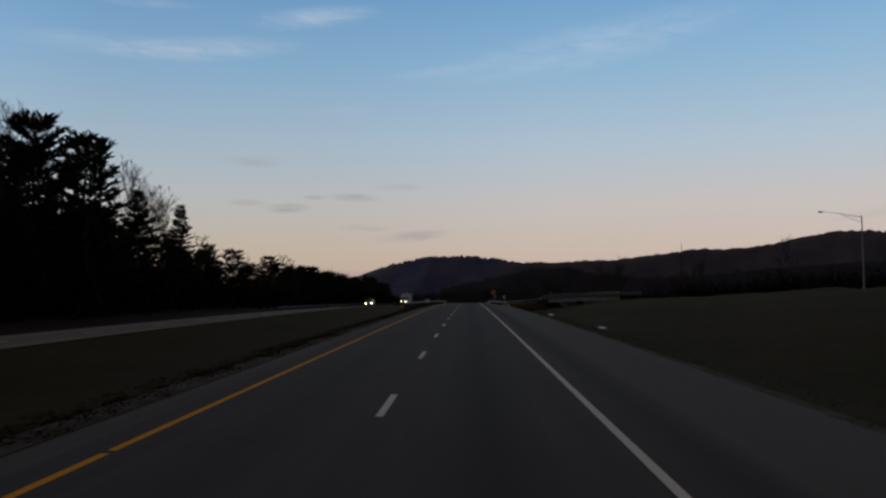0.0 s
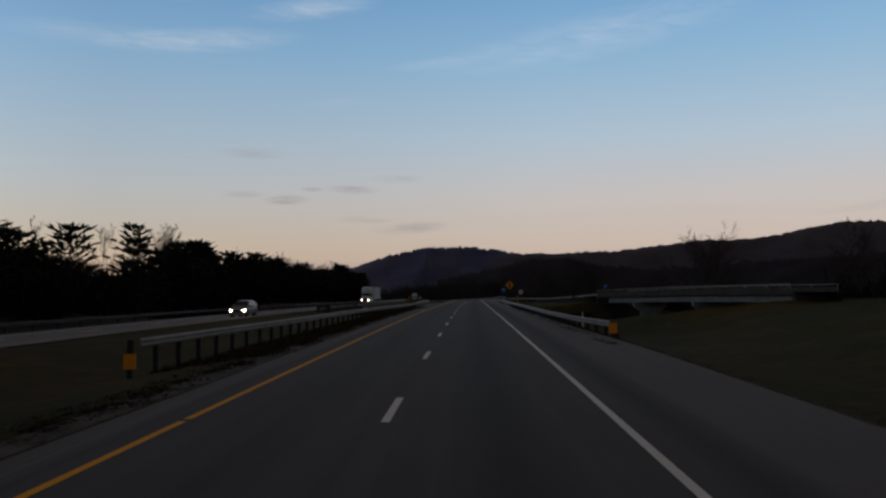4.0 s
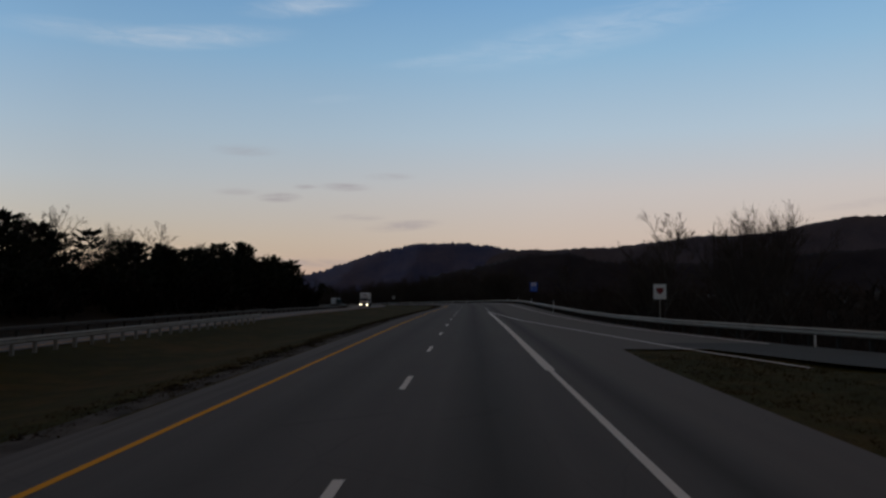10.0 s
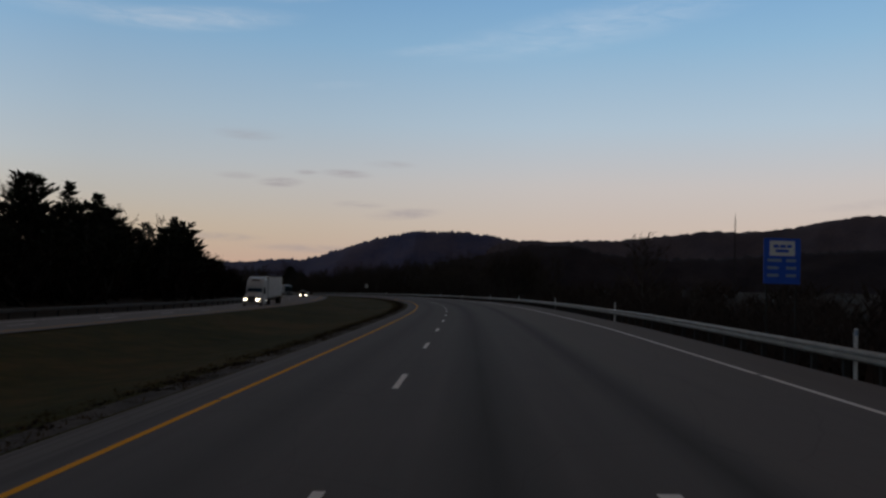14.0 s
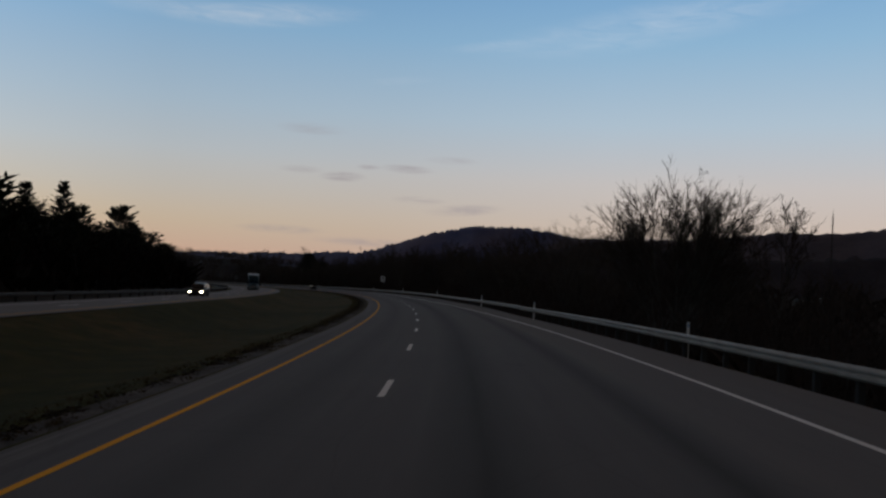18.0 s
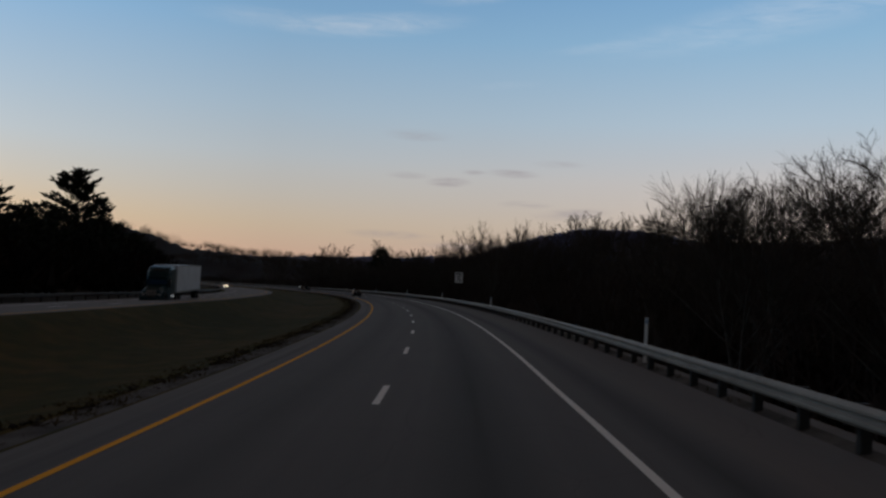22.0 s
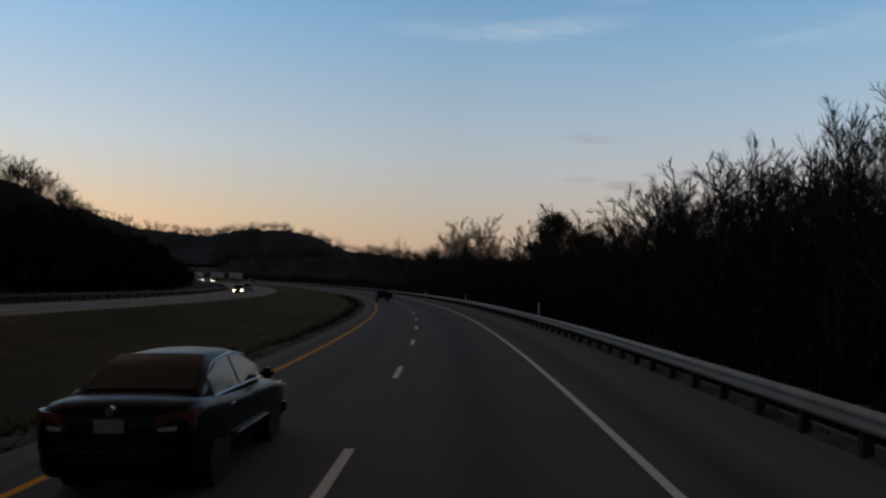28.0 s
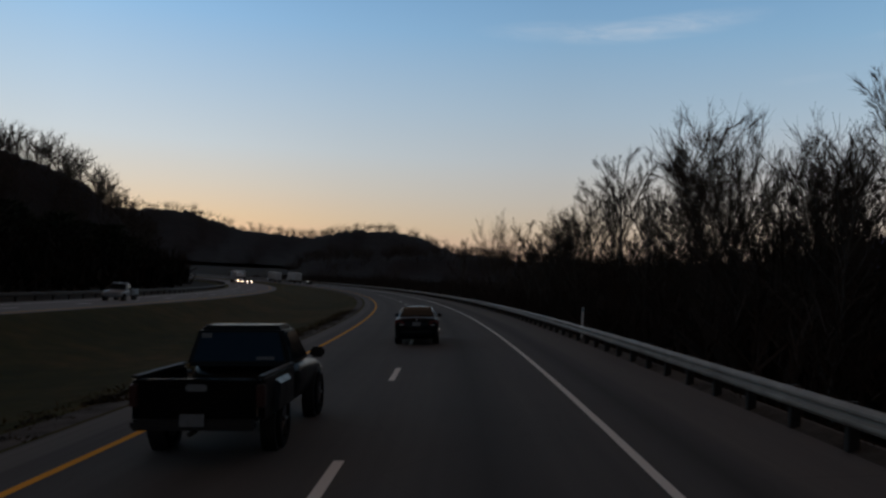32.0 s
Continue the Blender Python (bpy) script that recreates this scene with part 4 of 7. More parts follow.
def route_sign():
    s, u = 329.5, 14.5
    g = ground_dz(s, u)
    ob = thing("shield_sign", "white square sign with a small red shield on a steel post", "road sign", road_pose(s, u, g))
    c = 2.35 - g
    part("post", boxes((-0.035, 0.01, -0.3, 0.035, 0.07, c + 0.4), bevel=0.006), STEEL, ob)
    part("panel", board(moved(rounded(0.86, 1.02, 0.05), 0, c), 0.014), SIGN_WHITE, ob, "white reflective panel")
    part("shield", board(moved([(-0.25, 0.22), (-0.12, 0.17), (0, 0.22), (0.12, 0.17), (0.25, 0.22), (0.24, 0.0), (0.14, -0.14), (0, -0.24), (-0.14, -0.14), (-0.24, 0.0)], 0, c + 0.05), 0.024), SIGN_RED, ob, "dark red shield")


def slip_sign():
    s, u = 271.2, 28.2
    g = ground_dz(s, u)
    ob = thing("route_marker", "small blue sign with a pale emblem beside the slip road", "road sign", road_pose(s, u, g))
    c = 3.3 - g
    part("post", boxes((-0.035, 0.01, -0.3, 0.035, 0.07, c + 0.3), bevel=0.006), WEATHERED, ob)
    part("panel", board(moved(rounded(0.62, 0.76, 0.05), 0, c), 0.014), SIGN_BLUE, ob, "blue panel")
    part("emblem", board(moved([(-0.16, 0.05), (-0.05, 0.14), (-0.02, 0.28), (0.06, 0.2), (0.17, 0.12), (0.12, -0.02), (0.16, -0.14), (0.0, -0.08), (-0.12, -0.16)], 0, c + 0.04), 0.024), SIGN_PALE, ob, "pale emblem")


def object_marker(s, u, lean, high):
    ob = thing("object_marker", "black and yellow striped hazard marker at the bridge end", "road marker", road_pose(s, u, ground_dz(s, u) if high else -0.1), "bridge end markers")
    part("post", boxes((-0.03, 0.01, -0.8, 0.03, 0.06, 1.2), bevel=0.005), WEATHERED, ob)
    part("panel", board(rect_pts(-0.16, 0.68, 0.16, 1.62), 0.012), SIGN_BLACK, ob)
    for k in range(3):
        z = 0.74 + k * 0.31
        d = 0.2 * lean
        part("stripe", board([(-0.16, z - d / 2 + 0.02), (0.16, z + d / 2 + 0.02), (0.16, z + d / 2 + 0.17), (-0.16, z - d / 2 + 0.17)], 0.02), SIGN_AMBER, ob)


def end_marker(s, u):
    ob = thing("object_marker", "small yellow hazard plate at the guardrail end", "road marker", road_pose(s, u, ground_dz(s, u)), "guardrail end markers")
    part("post", boxes((-0.06, 0.02, -0.3, 0.06, 0.1, 0.7), bevel=0.01), WEATHERED, ob)
    part("panel", board(rounded(0.45, 0.5, 0.05) and moved(rounded(0.42, 0.5, 0.04), 0, 0.55), 0.02), SIGN_AMBER, ob)


def delineators():
    proto = None
    for s, u in ((283.3, 8.3), (296, 21.8), (312, 17.5), (371, 11.5), (405.5, 11.4), (438, 11.3), (467, 11.0), (497, 10.7), (524, 9.9), (556, 8.8), (584, 7.8), (630, 7.3), (678, 7.25), (724, 7.25), (771, 7.25), (820, 7.25), (869, 7.25), (917, 7.25), (168.5, 9.8)):
        m = road_pose(s, u, ground_dz(s, u))
        if proto is None:
            proto = thing("delineator_post", "slim white plastic delineator post beside the guardrail", "marker post", m, "delineator posts")
            part("blade", boxes((-0.05, -0.012, -0.2, 0.05, 0.012, 1.32), bevel=0.005), SIGN_WHITE, proto)
            part("reflector", boxes((-0.04, -0.018, 1.14, 0.04, -0.0125, 1.28)), SIGN_PALE, proto)
        else:
            copy_thing(proto, m)


def lamp():
    s, u = 130.0, 65.2
    ob = thing("street_lamp", "tall grey steel street lamp with a long double-braced arm, unlit", "street lamp", road_pose(s, u, ground_dz(s, u)))
    bm = bmesh.new()
    tube(bm, (0, 0, -0.3), (0, 0, 12.2), 0.13, 0.075, 10)
    part("pole", bm, STEEL, ob)
    bm = bmesh.new()
    prev = Vector((0, 0, 12.0))
    for k in range(1, 7):
        f = k / 6
        nxt = Vector((-6.2 * f, 0, 12.0 + 0.95 * math.sin(f * 1.35)))
        tube(bm, prev, nxt, 0.055 - 0.004 * k, 0.051 - 0.004 * k, 8)
        prev = nxt
    part("arm", bm, STEEL, ob)
    bm = bmesh.new()
    tube(bm, (0, 0, 11.2), (-3.4, 0, 12.55), 0.03, 0.03, 6)
    part("brace", bm, STEEL, ob)
    bm = boxes((-6.95, -0.16, 12.84, -6.1, 0.16, 13.02), bevel=0.06)
    part("lamp_head", bm, STEEL, ob)
    part("lens", boxes((-6.85, -0.12, 12.79, -6.35, 0.12, 12.85), bevel=0.02), GLASS, ob)


def puddle(at_s, at_u, size, seed, label):
    gen = np.random.default_rng(seed)
    a = np.linspace(0, 2 * math.pi, 18, endpoint=False)
    r = 1 + gen.normal(0, 0.15, 18)
    s, u = at_s + 1.9 * size * r * np.sin(a), at_u + 0.3 * r * np.cos(a)
    ob = new("puddle", flat_mesh("puddle", on_road(s, u, ground_dz(at_s, at_u) + 0.07), [tuple(range(17, -1, -1))], WATER))
    tagged(ob, label, "water", kind="structure")


def mast():
    ob = thing("radio_mast", "thin distant lattice mast standing above the wooded ridge", "mast", Matrix.Translation((440, 1668, 18)))
    bm = bmesh.new()
    for k in range(3):
        a = 2 * math.pi * k / 3
        tube(bm, (1.6 * math.cos(a), 1.6 * math.sin(a), -40), (0.8 * math.cos(a), 0.8 * math.sin(a), 92), 0.34, 0.26, 5)
    for k in range(16):
        z = -30 + k * 8
        for j in range(3):
            a, c = 2 * math.pi * j / 3, 2 * math.pi * (j + 1) / 3
            tube(bm, (1.3 * math.cos(a), 1.3 * math.sin(a), z), (1.3 * math.cos(c), 1.3 * math.sin(c), z + 8), 0.12, 0.12, 4)
    part("lattice", bm, WEATHERED, ob)
    bm = bmesh.new()
    tube(bm, (0, 0, 91), (0, 0, 104), 0.3, 0.15, 5)
    part("antenna", bm, WEATHERED, ob)


puddle(97.7, 11.7, 1.0, 3, "shallow puddle in the grassy ditch reflecting the sky")
puddle(62.0, 12.2, 0.6, 5, "small shallow puddle in the grassy ditch")
mast()
merge_sign(), speed_sign(), blue_sign(), route_sign(), slip_sign(), delineators(), lamp()
object_marker(225.3, 8.15, -1, False), object_marker(223.0, -7.3, 1, False)
end_marker(147.5, 8.35), end_marker(134.5, -9.7)


# ---- vehicles ----
def wheel(parent, x, y, r, wide, rim_mat, name="wheel"):
    """A wheel on the ground: tyre, with rim and hub below it."""
    sgn = 1 if x > 0 else -1
    bm = bmesh.new()
    ring = [(r * 0.62, -wide / 2), (r * 0.93, -wide / 2), (r, -wide * 0.36), (r, wide * 0.36), (r * 0.93, wide / 2), (r * 0.62, wide / 2)]
    n = 22
    vs = [[bm.verts.new((b, a * math.cos(2 * math.pi * k / n), a * math.sin(2 * math.pi * k / n))) for a, b in ring] for k in range(n)]
    for k in range(n):
        for j in range(len(ring)):
            bm.faces.new((vs[k][j], vs[(k + 1) % n][j], vs[(k + 1) % n][(j + 1) % 6], vs[k][(j + 1) % 6]))
    tyre = part(name, bm, RUBBER, parent, matrix=Matrix.Translation((x, y, r)))
    bm = bmesh.new()
    tube(bm, (-wide * 0.3, 0, 0), (wide * 0.3 + 0.02, 0, 0), r * 0.63, r * 0.55, 18)
    for k in range(5):
        a = 2 * math.pi * k / 5
        tube(bm, (sgn * (wide * 0.36), 0, 0), (sgn * wide * 0.36, r * 0.56 * math.cos(a), r * 0.56 * math.sin(a)), r * 0.12, r * 0.09, 6)
    part("rim", bm, rim_mat, tyre)


def soften(ob, levels=1):
    m = ob.modifiers.new("round", "SUBSURF")
    m.levels = m.render_levels = levels
    for p in ob.data.polygons:
        p.use_smooth = True
    return ob


def hull_loop(y, w, z0, z1, tuck=0.9):
    """A car body's cross-section at y: half width w, from z0 to the belt z1."""
    zm = z0 + (z1 - z0) * 0.5
    return [(-w * 0.72, y, z0), (-w * tuck, y, z0 + 0.06), (-w, y, zm - 0.05), (-w * 0.99, y, zm + 0.12), (-w * 0.95, y, z1 - 0.05), (-w * 0.82, y, z1),
            (0, y, z1 + 0.03), (w * 0.82, y, z1), (w * 0.95, y, z1 - 0.05), (w * 0.99, y, zm + 0.12), (w, y, zm - 0.05), (w * tuck, y, z0 + 0.06), (w * 0.72, y, z0), (0, y, z0)]


def car(name, label, s, u, dz, facing, paint_mat, hull, roof, glass, wheels, half, lights_on=False, tilt=True, style="sedan", group=""):
    """hull: (y, half width, bottom, belt) from tail to nose; glass: rear window and windscreen ends; wheels: rear and front axle, radius."""
    m = road_pose(s, u, dz, 0 if facing > 0 else 180) @ (road_tilt(s) if tilt else Matrix())
    ob = thing(name, label, "car" if style != "pickup" else "pickup truck", m, group)
    soften(part("body", loft([hull_loop(*h) for h in hull]), paint_mat, ob))
    zb, wb, wt, line = roof  # belt height, half widths at belt and roof, and the roof's line (y, z) from tail to nose
    y0, y1 = line[0][0], line[-1][0]

    def cabin_loop(y, z):
        f = max(0.04, (z - zb) / (max(q for _, q in line) - zb))
        w = wb + (wt - wb) * f
        return [(-wb, y, zb - 0.06), (-(wb * 0.55 + w * 0.45), y, zb + (z - zb) * 0.5), (-w, y, z - 0.05 * f), (-w * 0.72, y, z - 0.005), (0, y, z + 0.015),
                (w * 0.72, y, z - 0.005), (w, y, z - 0.05 * f), (wb * 0.55 + w * 0.45, y, zb + (z - zb) * 0.5), (wb, y, zb - 0.06), (0, y, zb - 0.08)]

    soften(part("cabin", loft([cabin_loop(*q) for q in line]), paint_mat, ob), 2)
    ys, zs = [q[0] for q in line], [q[1] for q in line]
    crown = max(zs)

    def skin(y, f, out=0.012):
        """A place on the cabin's side at y, f of the way from belt to roof edge; x is positive."""
        z1 = np.interp(y, ys, zs) - 0.06
        z = zb + 0.02 + (z1 - zb - 0.02) * f
        w = wb + (wt - wb) * (z - zb) / (crown - zb)
        return w * 0.985 + out, y, z

    def window(pts, nm, lab, shift):
        bm = loft([[Vector(p) for p in pts], [Vector(p) + Vector(shift) for p in pts]])
        return part(nm, bm, GLASS, ob, lab)

    for lo_y, hi_y, nm, lab, dy in ((glass[0], glass[1], "rear_window", "dark rear window", -0.02), (glass[3], glass[2], "windscreen", "dark windscreen", 0.02)):
        pts = []
        for yy, inset in ((lo_y, 0.9), (hi_y, 0.92)):
            z = np.interp(yy, ys, zs)
            w = (wb + (wt - wb) * max(0, (z - zb) / (crown - zb))) * inset
            pts.append((w, yy, z))
        (wa, ya, za), (wc, yc, zc) = pts
        n_steps = 4
        rows = []
        for k in range(n_steps + 1):
            f = k / n_steps
            yy = ya + (yc - ya) * f
            z = np.interp(yy, ys, zs) + 0.014
            w = wa + (wc - wa) * f
            rows.append([(-w, yy, z), (-w * 0.5, yy, z + 0.012), (0, yy, z + 0.016), (w * 0.5, yy, z + 0.012), (w, yy, z), (w * 0.5, yy, z - 0.02), (0, yy, z - 0.02), (-w * 0.5, yy, z - 0.02)])
        pane = part(nm, loft(rows), GLASS, ob, lab)
        pane.data.polygons.foreach_set("use_smooth", [True] * len(pane.data.polygons))
        pane.data.set_sharp_from_angle(angle=0.7)
    for sd in (-1, 1):
        cuts = list(np.linspace(glass[1] - 0.45, glass[2] + 0.42, 3 if style != "van" else 4))
        for ya, yc in zip(cuts, cuts[1:]):
            outline = [skin(ya + 0.04, 0.04), skin(yc - 0.04, 0.04), skin(yc - 0.04, 0.9), skin((ya + yc) / 2, 0.92), skin(ya + 0.04, 0.9)]
            window([(sd * x, y, z) for x, y, z in outline], "side_window", "tinted side window", (sd * 0.012, 0, 0))
        trim = bmesh.new()
        ring = [skin(cuts[0] - 0.02, 0.0, 0.02), skin(cuts[-1], 0.0, 0.02)]
        tops = [skin(yy, 0.97, 0.02) for yy in np.linspace(cuts[-1], cuts[0] - 0.02, 7)]
        loop = [(sd * x, y, z) for x, y, z in ring + tops]
        for q, r in zip(loop, loop[1:] + loop[:1]):
            if (Vector(r) - Vector(q)).length > 0.02:
                tube(trim, q, r, 0.011, 0.011, 5)
        part("window_trim", trim, CHROME, ob, "thin chrome window surround")
        part("mirror", boxes((wb + 0.02 if sd > 0 else -wb - 0.22, glass[2] + 0.25, zb + 0.0, wb + 0.22 if sd > 0 else -wb - 0.02, glass[2] + 0.38, zb + 0.15), bevel=0.045), paint_mat, ob)
        for f in (0.3, 0.68):
            y = y0 + (y1 - y0) * f
            part("door_handle", boxes((sd * half * 0.975 - 0.02, y - 0.1, zb - 0.14, sd * half * 0.975 + 0.012, y + 0.1, zb - 0.105), bevel=0.01), CHROME, ob, "chrome door handle")
        part("side_trim", boxes((sd * half - 0.02, wheels[0] + 0.6, 0.468, sd * half + 0.004, wheels[1] - 0.6, 0.486), bevel=0.004), CHROME, ob, "pale moulding along the doors")
    for y in wheels[:2]:
        for sd in (-1, 1):
            arch = bmesh.new()
            tube(arch, (sd * (half - 0.3), y, wheels[2]), (sd * (half - 0.035), y, wheels[2]), wheels[2] * 1.2, wheels[2] * 1.2, 24)
            part("wheel_arch", arch, DARK_PLASTIC, ob)
            wheel(ob, sd * (half - 0.15), y, wheels[2], 0.22, RIM)
    tail, nose = hull[0][0], hull[-1][0]
    zt2 = hull[2][3]
    for sd in (-1, 1):
        x0, x1 = sorted((sd * half * 0.56, sd * half * 0.9))
        if style == "sedan":
            # a wedge that widens towards the corner and wraps round it
            xi, xo = sd * half * 0.5, sd * half * 0.93
            outline = [(xi, zt2 - 0.3), (xi + sd * 0.05, zt2 - 0.17), (sd * half * 0.74, zt2 - 0.13), (xo, zt2 - 0.12), (xo, zt2 - 0.34), (sd * half * 0.7, zt2 - 0.335)]
            wrap = [0.0, 0.0, 0.02, 0.16, 0.16, 0.02]
            lens = part("tail_light", loft([[(x, tail - 0.012 + w, z) for (x, z), w in zip(outline, wrap)], [(x * 0.99, tail + 0.3 + w, z) for (x, z), w in zip(outline, wrap)]]), TAIL_RED, ob, "dim red tail light cluster")
            part("reverse_lens", loft([[(sd * half * 0.56, tail - 0.018, zt2 - 0.325), (sd * half * 0.56, tail - 0.018, zt2 - 0.29), (sd * half * 0.8, tail + 0.05, zt2 - 0.275), (sd * half * 0.8, tail + 0.05, zt2 - 0.33)], [(sd * half * 0.56, tail + 0.1, zt2 - 0.325), (sd * half * 0.56, tail + 0.1, zt2 - 0.29), (sd * half * 0.8, tail + 0.15, zt2 - 0.275), (sd * half * 0.8, tail + 0.15, zt2 - 0.33)]]), TAIL_CLEAR, lens)
        else:
            part("tail_light", boxes((sd * half * 0.97 - 0.08, tail - 0.01, zt2 - 0.4, sd * half * 0.97 + 0.02, tail + 0.12, zt2 - 0.05), bevel=0.02), TAIL_RED, ob, "dim red tail light")
        part("headlight", boxes((x0, nose - 0.26, 0.58, x1, nose + 0.015, 0.76), bevel=0.04), HEADLIGHT if lights_on else TAIL_CLEAR, ob, "lit headlight" if lights_on else "clear headlight")
    part("number_plate", boxes((-0.16, tail - 0.03, zt2 - 0.345, 0.16, tail - 0.005, zt2 - 0.2), bevel=0.005), PLATE, ob, "pale blank plate")
    bm = bmesh.new()
    tube(bm, (0, tail - 0.016, zt2 - 0.11), (0, tail + 0.03, zt2 - 0.11), 0.05, 0.05, 16)
    part("emblem", bm, CHROME, ob, "small plain chrome emblem")
    plan = [(-0.95, 0.5), (-0.95, 0.26), (-0.88, 0.07), (-0.6, -0.03), (0, -0.06), (0.6, -0.03), (0.88, 0.07), (0.95, 0.26), (0.95, 0.5)]
    soften(part("rear_bumper", loft([[(x * half * k, tail + y + d, z) for x, y in plan] for z, k, d in ((0.24, 0.93, 0.06), (0.3, 0.99, 0.0), (0.5, 1.0, 0.0), (0.6, 0.99, 0.01), (0.64, 0.95, 0.05))]), paint_mat, ob))
    part("front_bumper", boxes((-half * 0.92, nose - 0.2, 0.22, half * 0.92, nose + 0.05, 0.5), bevel=0.06), paint_mat, ob)
    part("grille", boxes((-half * 0.5, nose - 0.04, 0.52, half * 0.5, nose + 0.03, 0.7), bevel=0.015), DARK_PLASTIC, ob, "dark front grille")
    return ob


SEDAN_HULL = [(0.0, 0.74, 0.34, 0.92), (0.08, 0.87, 0.25, 1.05), (0.5, 0.9, 0.22, 1.1), (1.2, 0.915, 0.2, 1.03), (2.4, 0.92, 0.19, 0.97), (3.4, 0.92, 0.19, 0.96), (4.1, 0.9, 0.2, 0.9), (4.65, 0.86, 0.22, 0.8), (4.88, 0.74, 0.3, 0.68)]
SEDAN_ROOF = (0.99, 0.8, 0.56, [(0.5, 1.05), (0.8, 1.16), (1.15, 1.34), (1.5, 1.45), (2.0, 1.5), (2.6, 1.49), (2.95, 1.42), (3.35, 1.22), (3.85, 0.98)])
SEDAN_GLASS = (0.68, 1.52, 2.85, 3.62)
WAGON_HULL = [(0.0, 0.78, 0.42, 1.02), (0.08, 0.9, 0.32, 1.1), (0.6, 0.93, 0.28, 1.12), (2.4, 0.94, 0.27, 1.1), (3.5, 0.93, 0.27, 1.06), (4.2, 0.9, 0.28, 0.98), (4.6, 0.86, 0.3, 0.88), (4.78, 0.74, 0.36, 0.76)]
WAGON_ROOF = (1.09, 0.85, 0.66, [(0.06, 1.12), (0.18, 1.4), (0.4, 1.64), (0.9, 1.71), (1.8, 1.73), (2.5, 1.71), (2.95, 1.6), (3.4, 1.36), (3.9, 1.08)])
WAGON_GLASS = (0.12, 0.4, 2.85, 3.65)
SEDAN_WHEELS, WAGON_WHEELS = (1.05, 3.85, 0.32), (0.95, 3.78, 0.36)


def pickup(name, label, s, u, dz, facing, mat, tilt=True, lit=False):
    """Compact pickup with an open bed."""
    m = road_pose(s, u, dz, 0 if facing > 0 else 180) @ (road_tilt(s) if tilt else Matrix())
    ob = thing(name, label, "pickup truck", m)
    w = 0.88
    nose = [(2.0, w * 0.97, 0.42, 1.08), (2.7, w, 0.4, 1.1), (3.5, w, 0.4, 1.06), (4.4, w, 0.42, 1.02), (4.85, w * 0.95, 0.45, 0.94), (5.0, w * 0.82, 0.5, 0.8)]
    soften(part("front_body", loft([hull_loop(*h) for h in nose]), mat, ob))
    for sd in (-1, 1):
        x0, x1 = sorted((sd * (w - 0.09), sd * w))
        part("bed_side", boxes((x0, 0.06, 0.52, x1, 2.02, 1.1), bevel=0.035), mat, ob)
        bulge = loft([[(sd * (w - 0.02), 0.55, 0.55), (sd * (w + 0.07), 0.62, 0.6), (sd * (w + 0.07), 0.75, 0.95), (sd * (w - 0.02), 0.7, 1.03)], [(sd * (w - 0.02), 1.65, 0.55), (sd * (w + 0.07), 1.58, 0.6), (sd * (w + 0.07), 1.45, 0.95), (sd * (w - 0.02), 1.5, 1.03)]])
        part("fender", bulge, mat, ob)
        part("bed_rail", boxes((x0 - 0.01, 0.05, 1.1, x1 + 0.01, 2.0, 1.13), bevel=0.01), DARK_PLASTIC, ob)
        part("tail_light", boxes((sd * w - 0.11 if sd > 0 else -w - 0.015, 0.0, 0.72, w + 0.015 if sd > 0 else -w + 0.11, 0.12, 1.02), bevel=0.02), DARK_LENS, ob, "dim red tail light")
        part("headlight", boxes((min(sd * 0.5, sd * 0.82), 4.86, 0.66, max(sd * 0.5, sd * 0.82), 5.02, 0.82), bevel=0.03), HEADLIGHT if lit else TAIL_CLEAR, ob, "headlight")
        part("mirror", boxes((sd * 0.9 if sd > 0 else -1.14, 3.2, 1.1, 1.14 if sd > 0 else -0.9, 3.32, 1.28), bevel=0.04), DARK_PLASTIC, ob)
        part("door_handle", boxes((sd * w - 0.03, 2.25, 0.92, sd * w + 0.03, 2.42, 0.97), bevel=0.01), DARK_PLASTIC, ob)
    tail = part("tailgate", boxes((-w + 0.1, 0.0, 0.54, w - 0.1, 0.07, 1.09), bevel=0.02), mat, ob)
    part("tailgate_handle", boxes((-0.14, -0.02, 0.93, 0.14, 0.005, 1.02), bevel=0.02), PLATE, tail, "pale oval handle plate")
    part("bed_floor", boxes((-w + 0.1, 0.06, 0.54, w - 0.1, 2.0, 0.6)), DARK_PLASTIC, ob)
    part("rear_bumper", boxes((-w + 0.06, -0.16, 0.44, w - 0.06, 0.0, 0.58), bevel=0.035), DARK_PLASTIC, ob)
    part("number_plate", boxes((-0.16, -0.185, 0.5, 0.16, -0.16, 0.66), bevel=0.004), PLATE, ob, "pale blank plate")
    bm = bmesh.new()
    tube(bm, (0, -0.26, 0.42), (0, 0.0, 0.42), 0.035, 0.035, 8)
    part("tow_hitch", bm, DARK_PLASTIC, ob)
    low = [(-0.83, 2.02, 1.06), (0.83, 2.02, 1.06), (0.83, 3.55, 1.06), (-0.83, 3.55, 1.06)]
    top = [(-0.66, 2.14, 1.66), (0.66, 2.14, 1.66), (0.66, 2.95, 1.66), (-0.66, 2.95, 1.66)]
    cab = loft([low, top])
    bmesh.ops.bevel(cab, geom=list(cab.edges), offset=0.05, segments=2, affect="EDGES")
    part("cabin", cab, mat, ob)
    part("roof", boxes((-0.6, 2.2, 1.655, 0.6, 2.9, 1.69), bevel=0.02), mat, ob)
    part("rear_window", loft([[(-0.72, 2.04, 1.14), (0.72, 2.04, 1.14), (0.6, 2.125, 1.58), (-0.6, 2.125, 1.58)], [(-0.72, 2.02, 1.14), (0.72, 2.02, 1.14), (0.6, 2.105, 1.58), (-0.6, 2.105, 1.58)]]), GLASS, ob, "dark rear window")
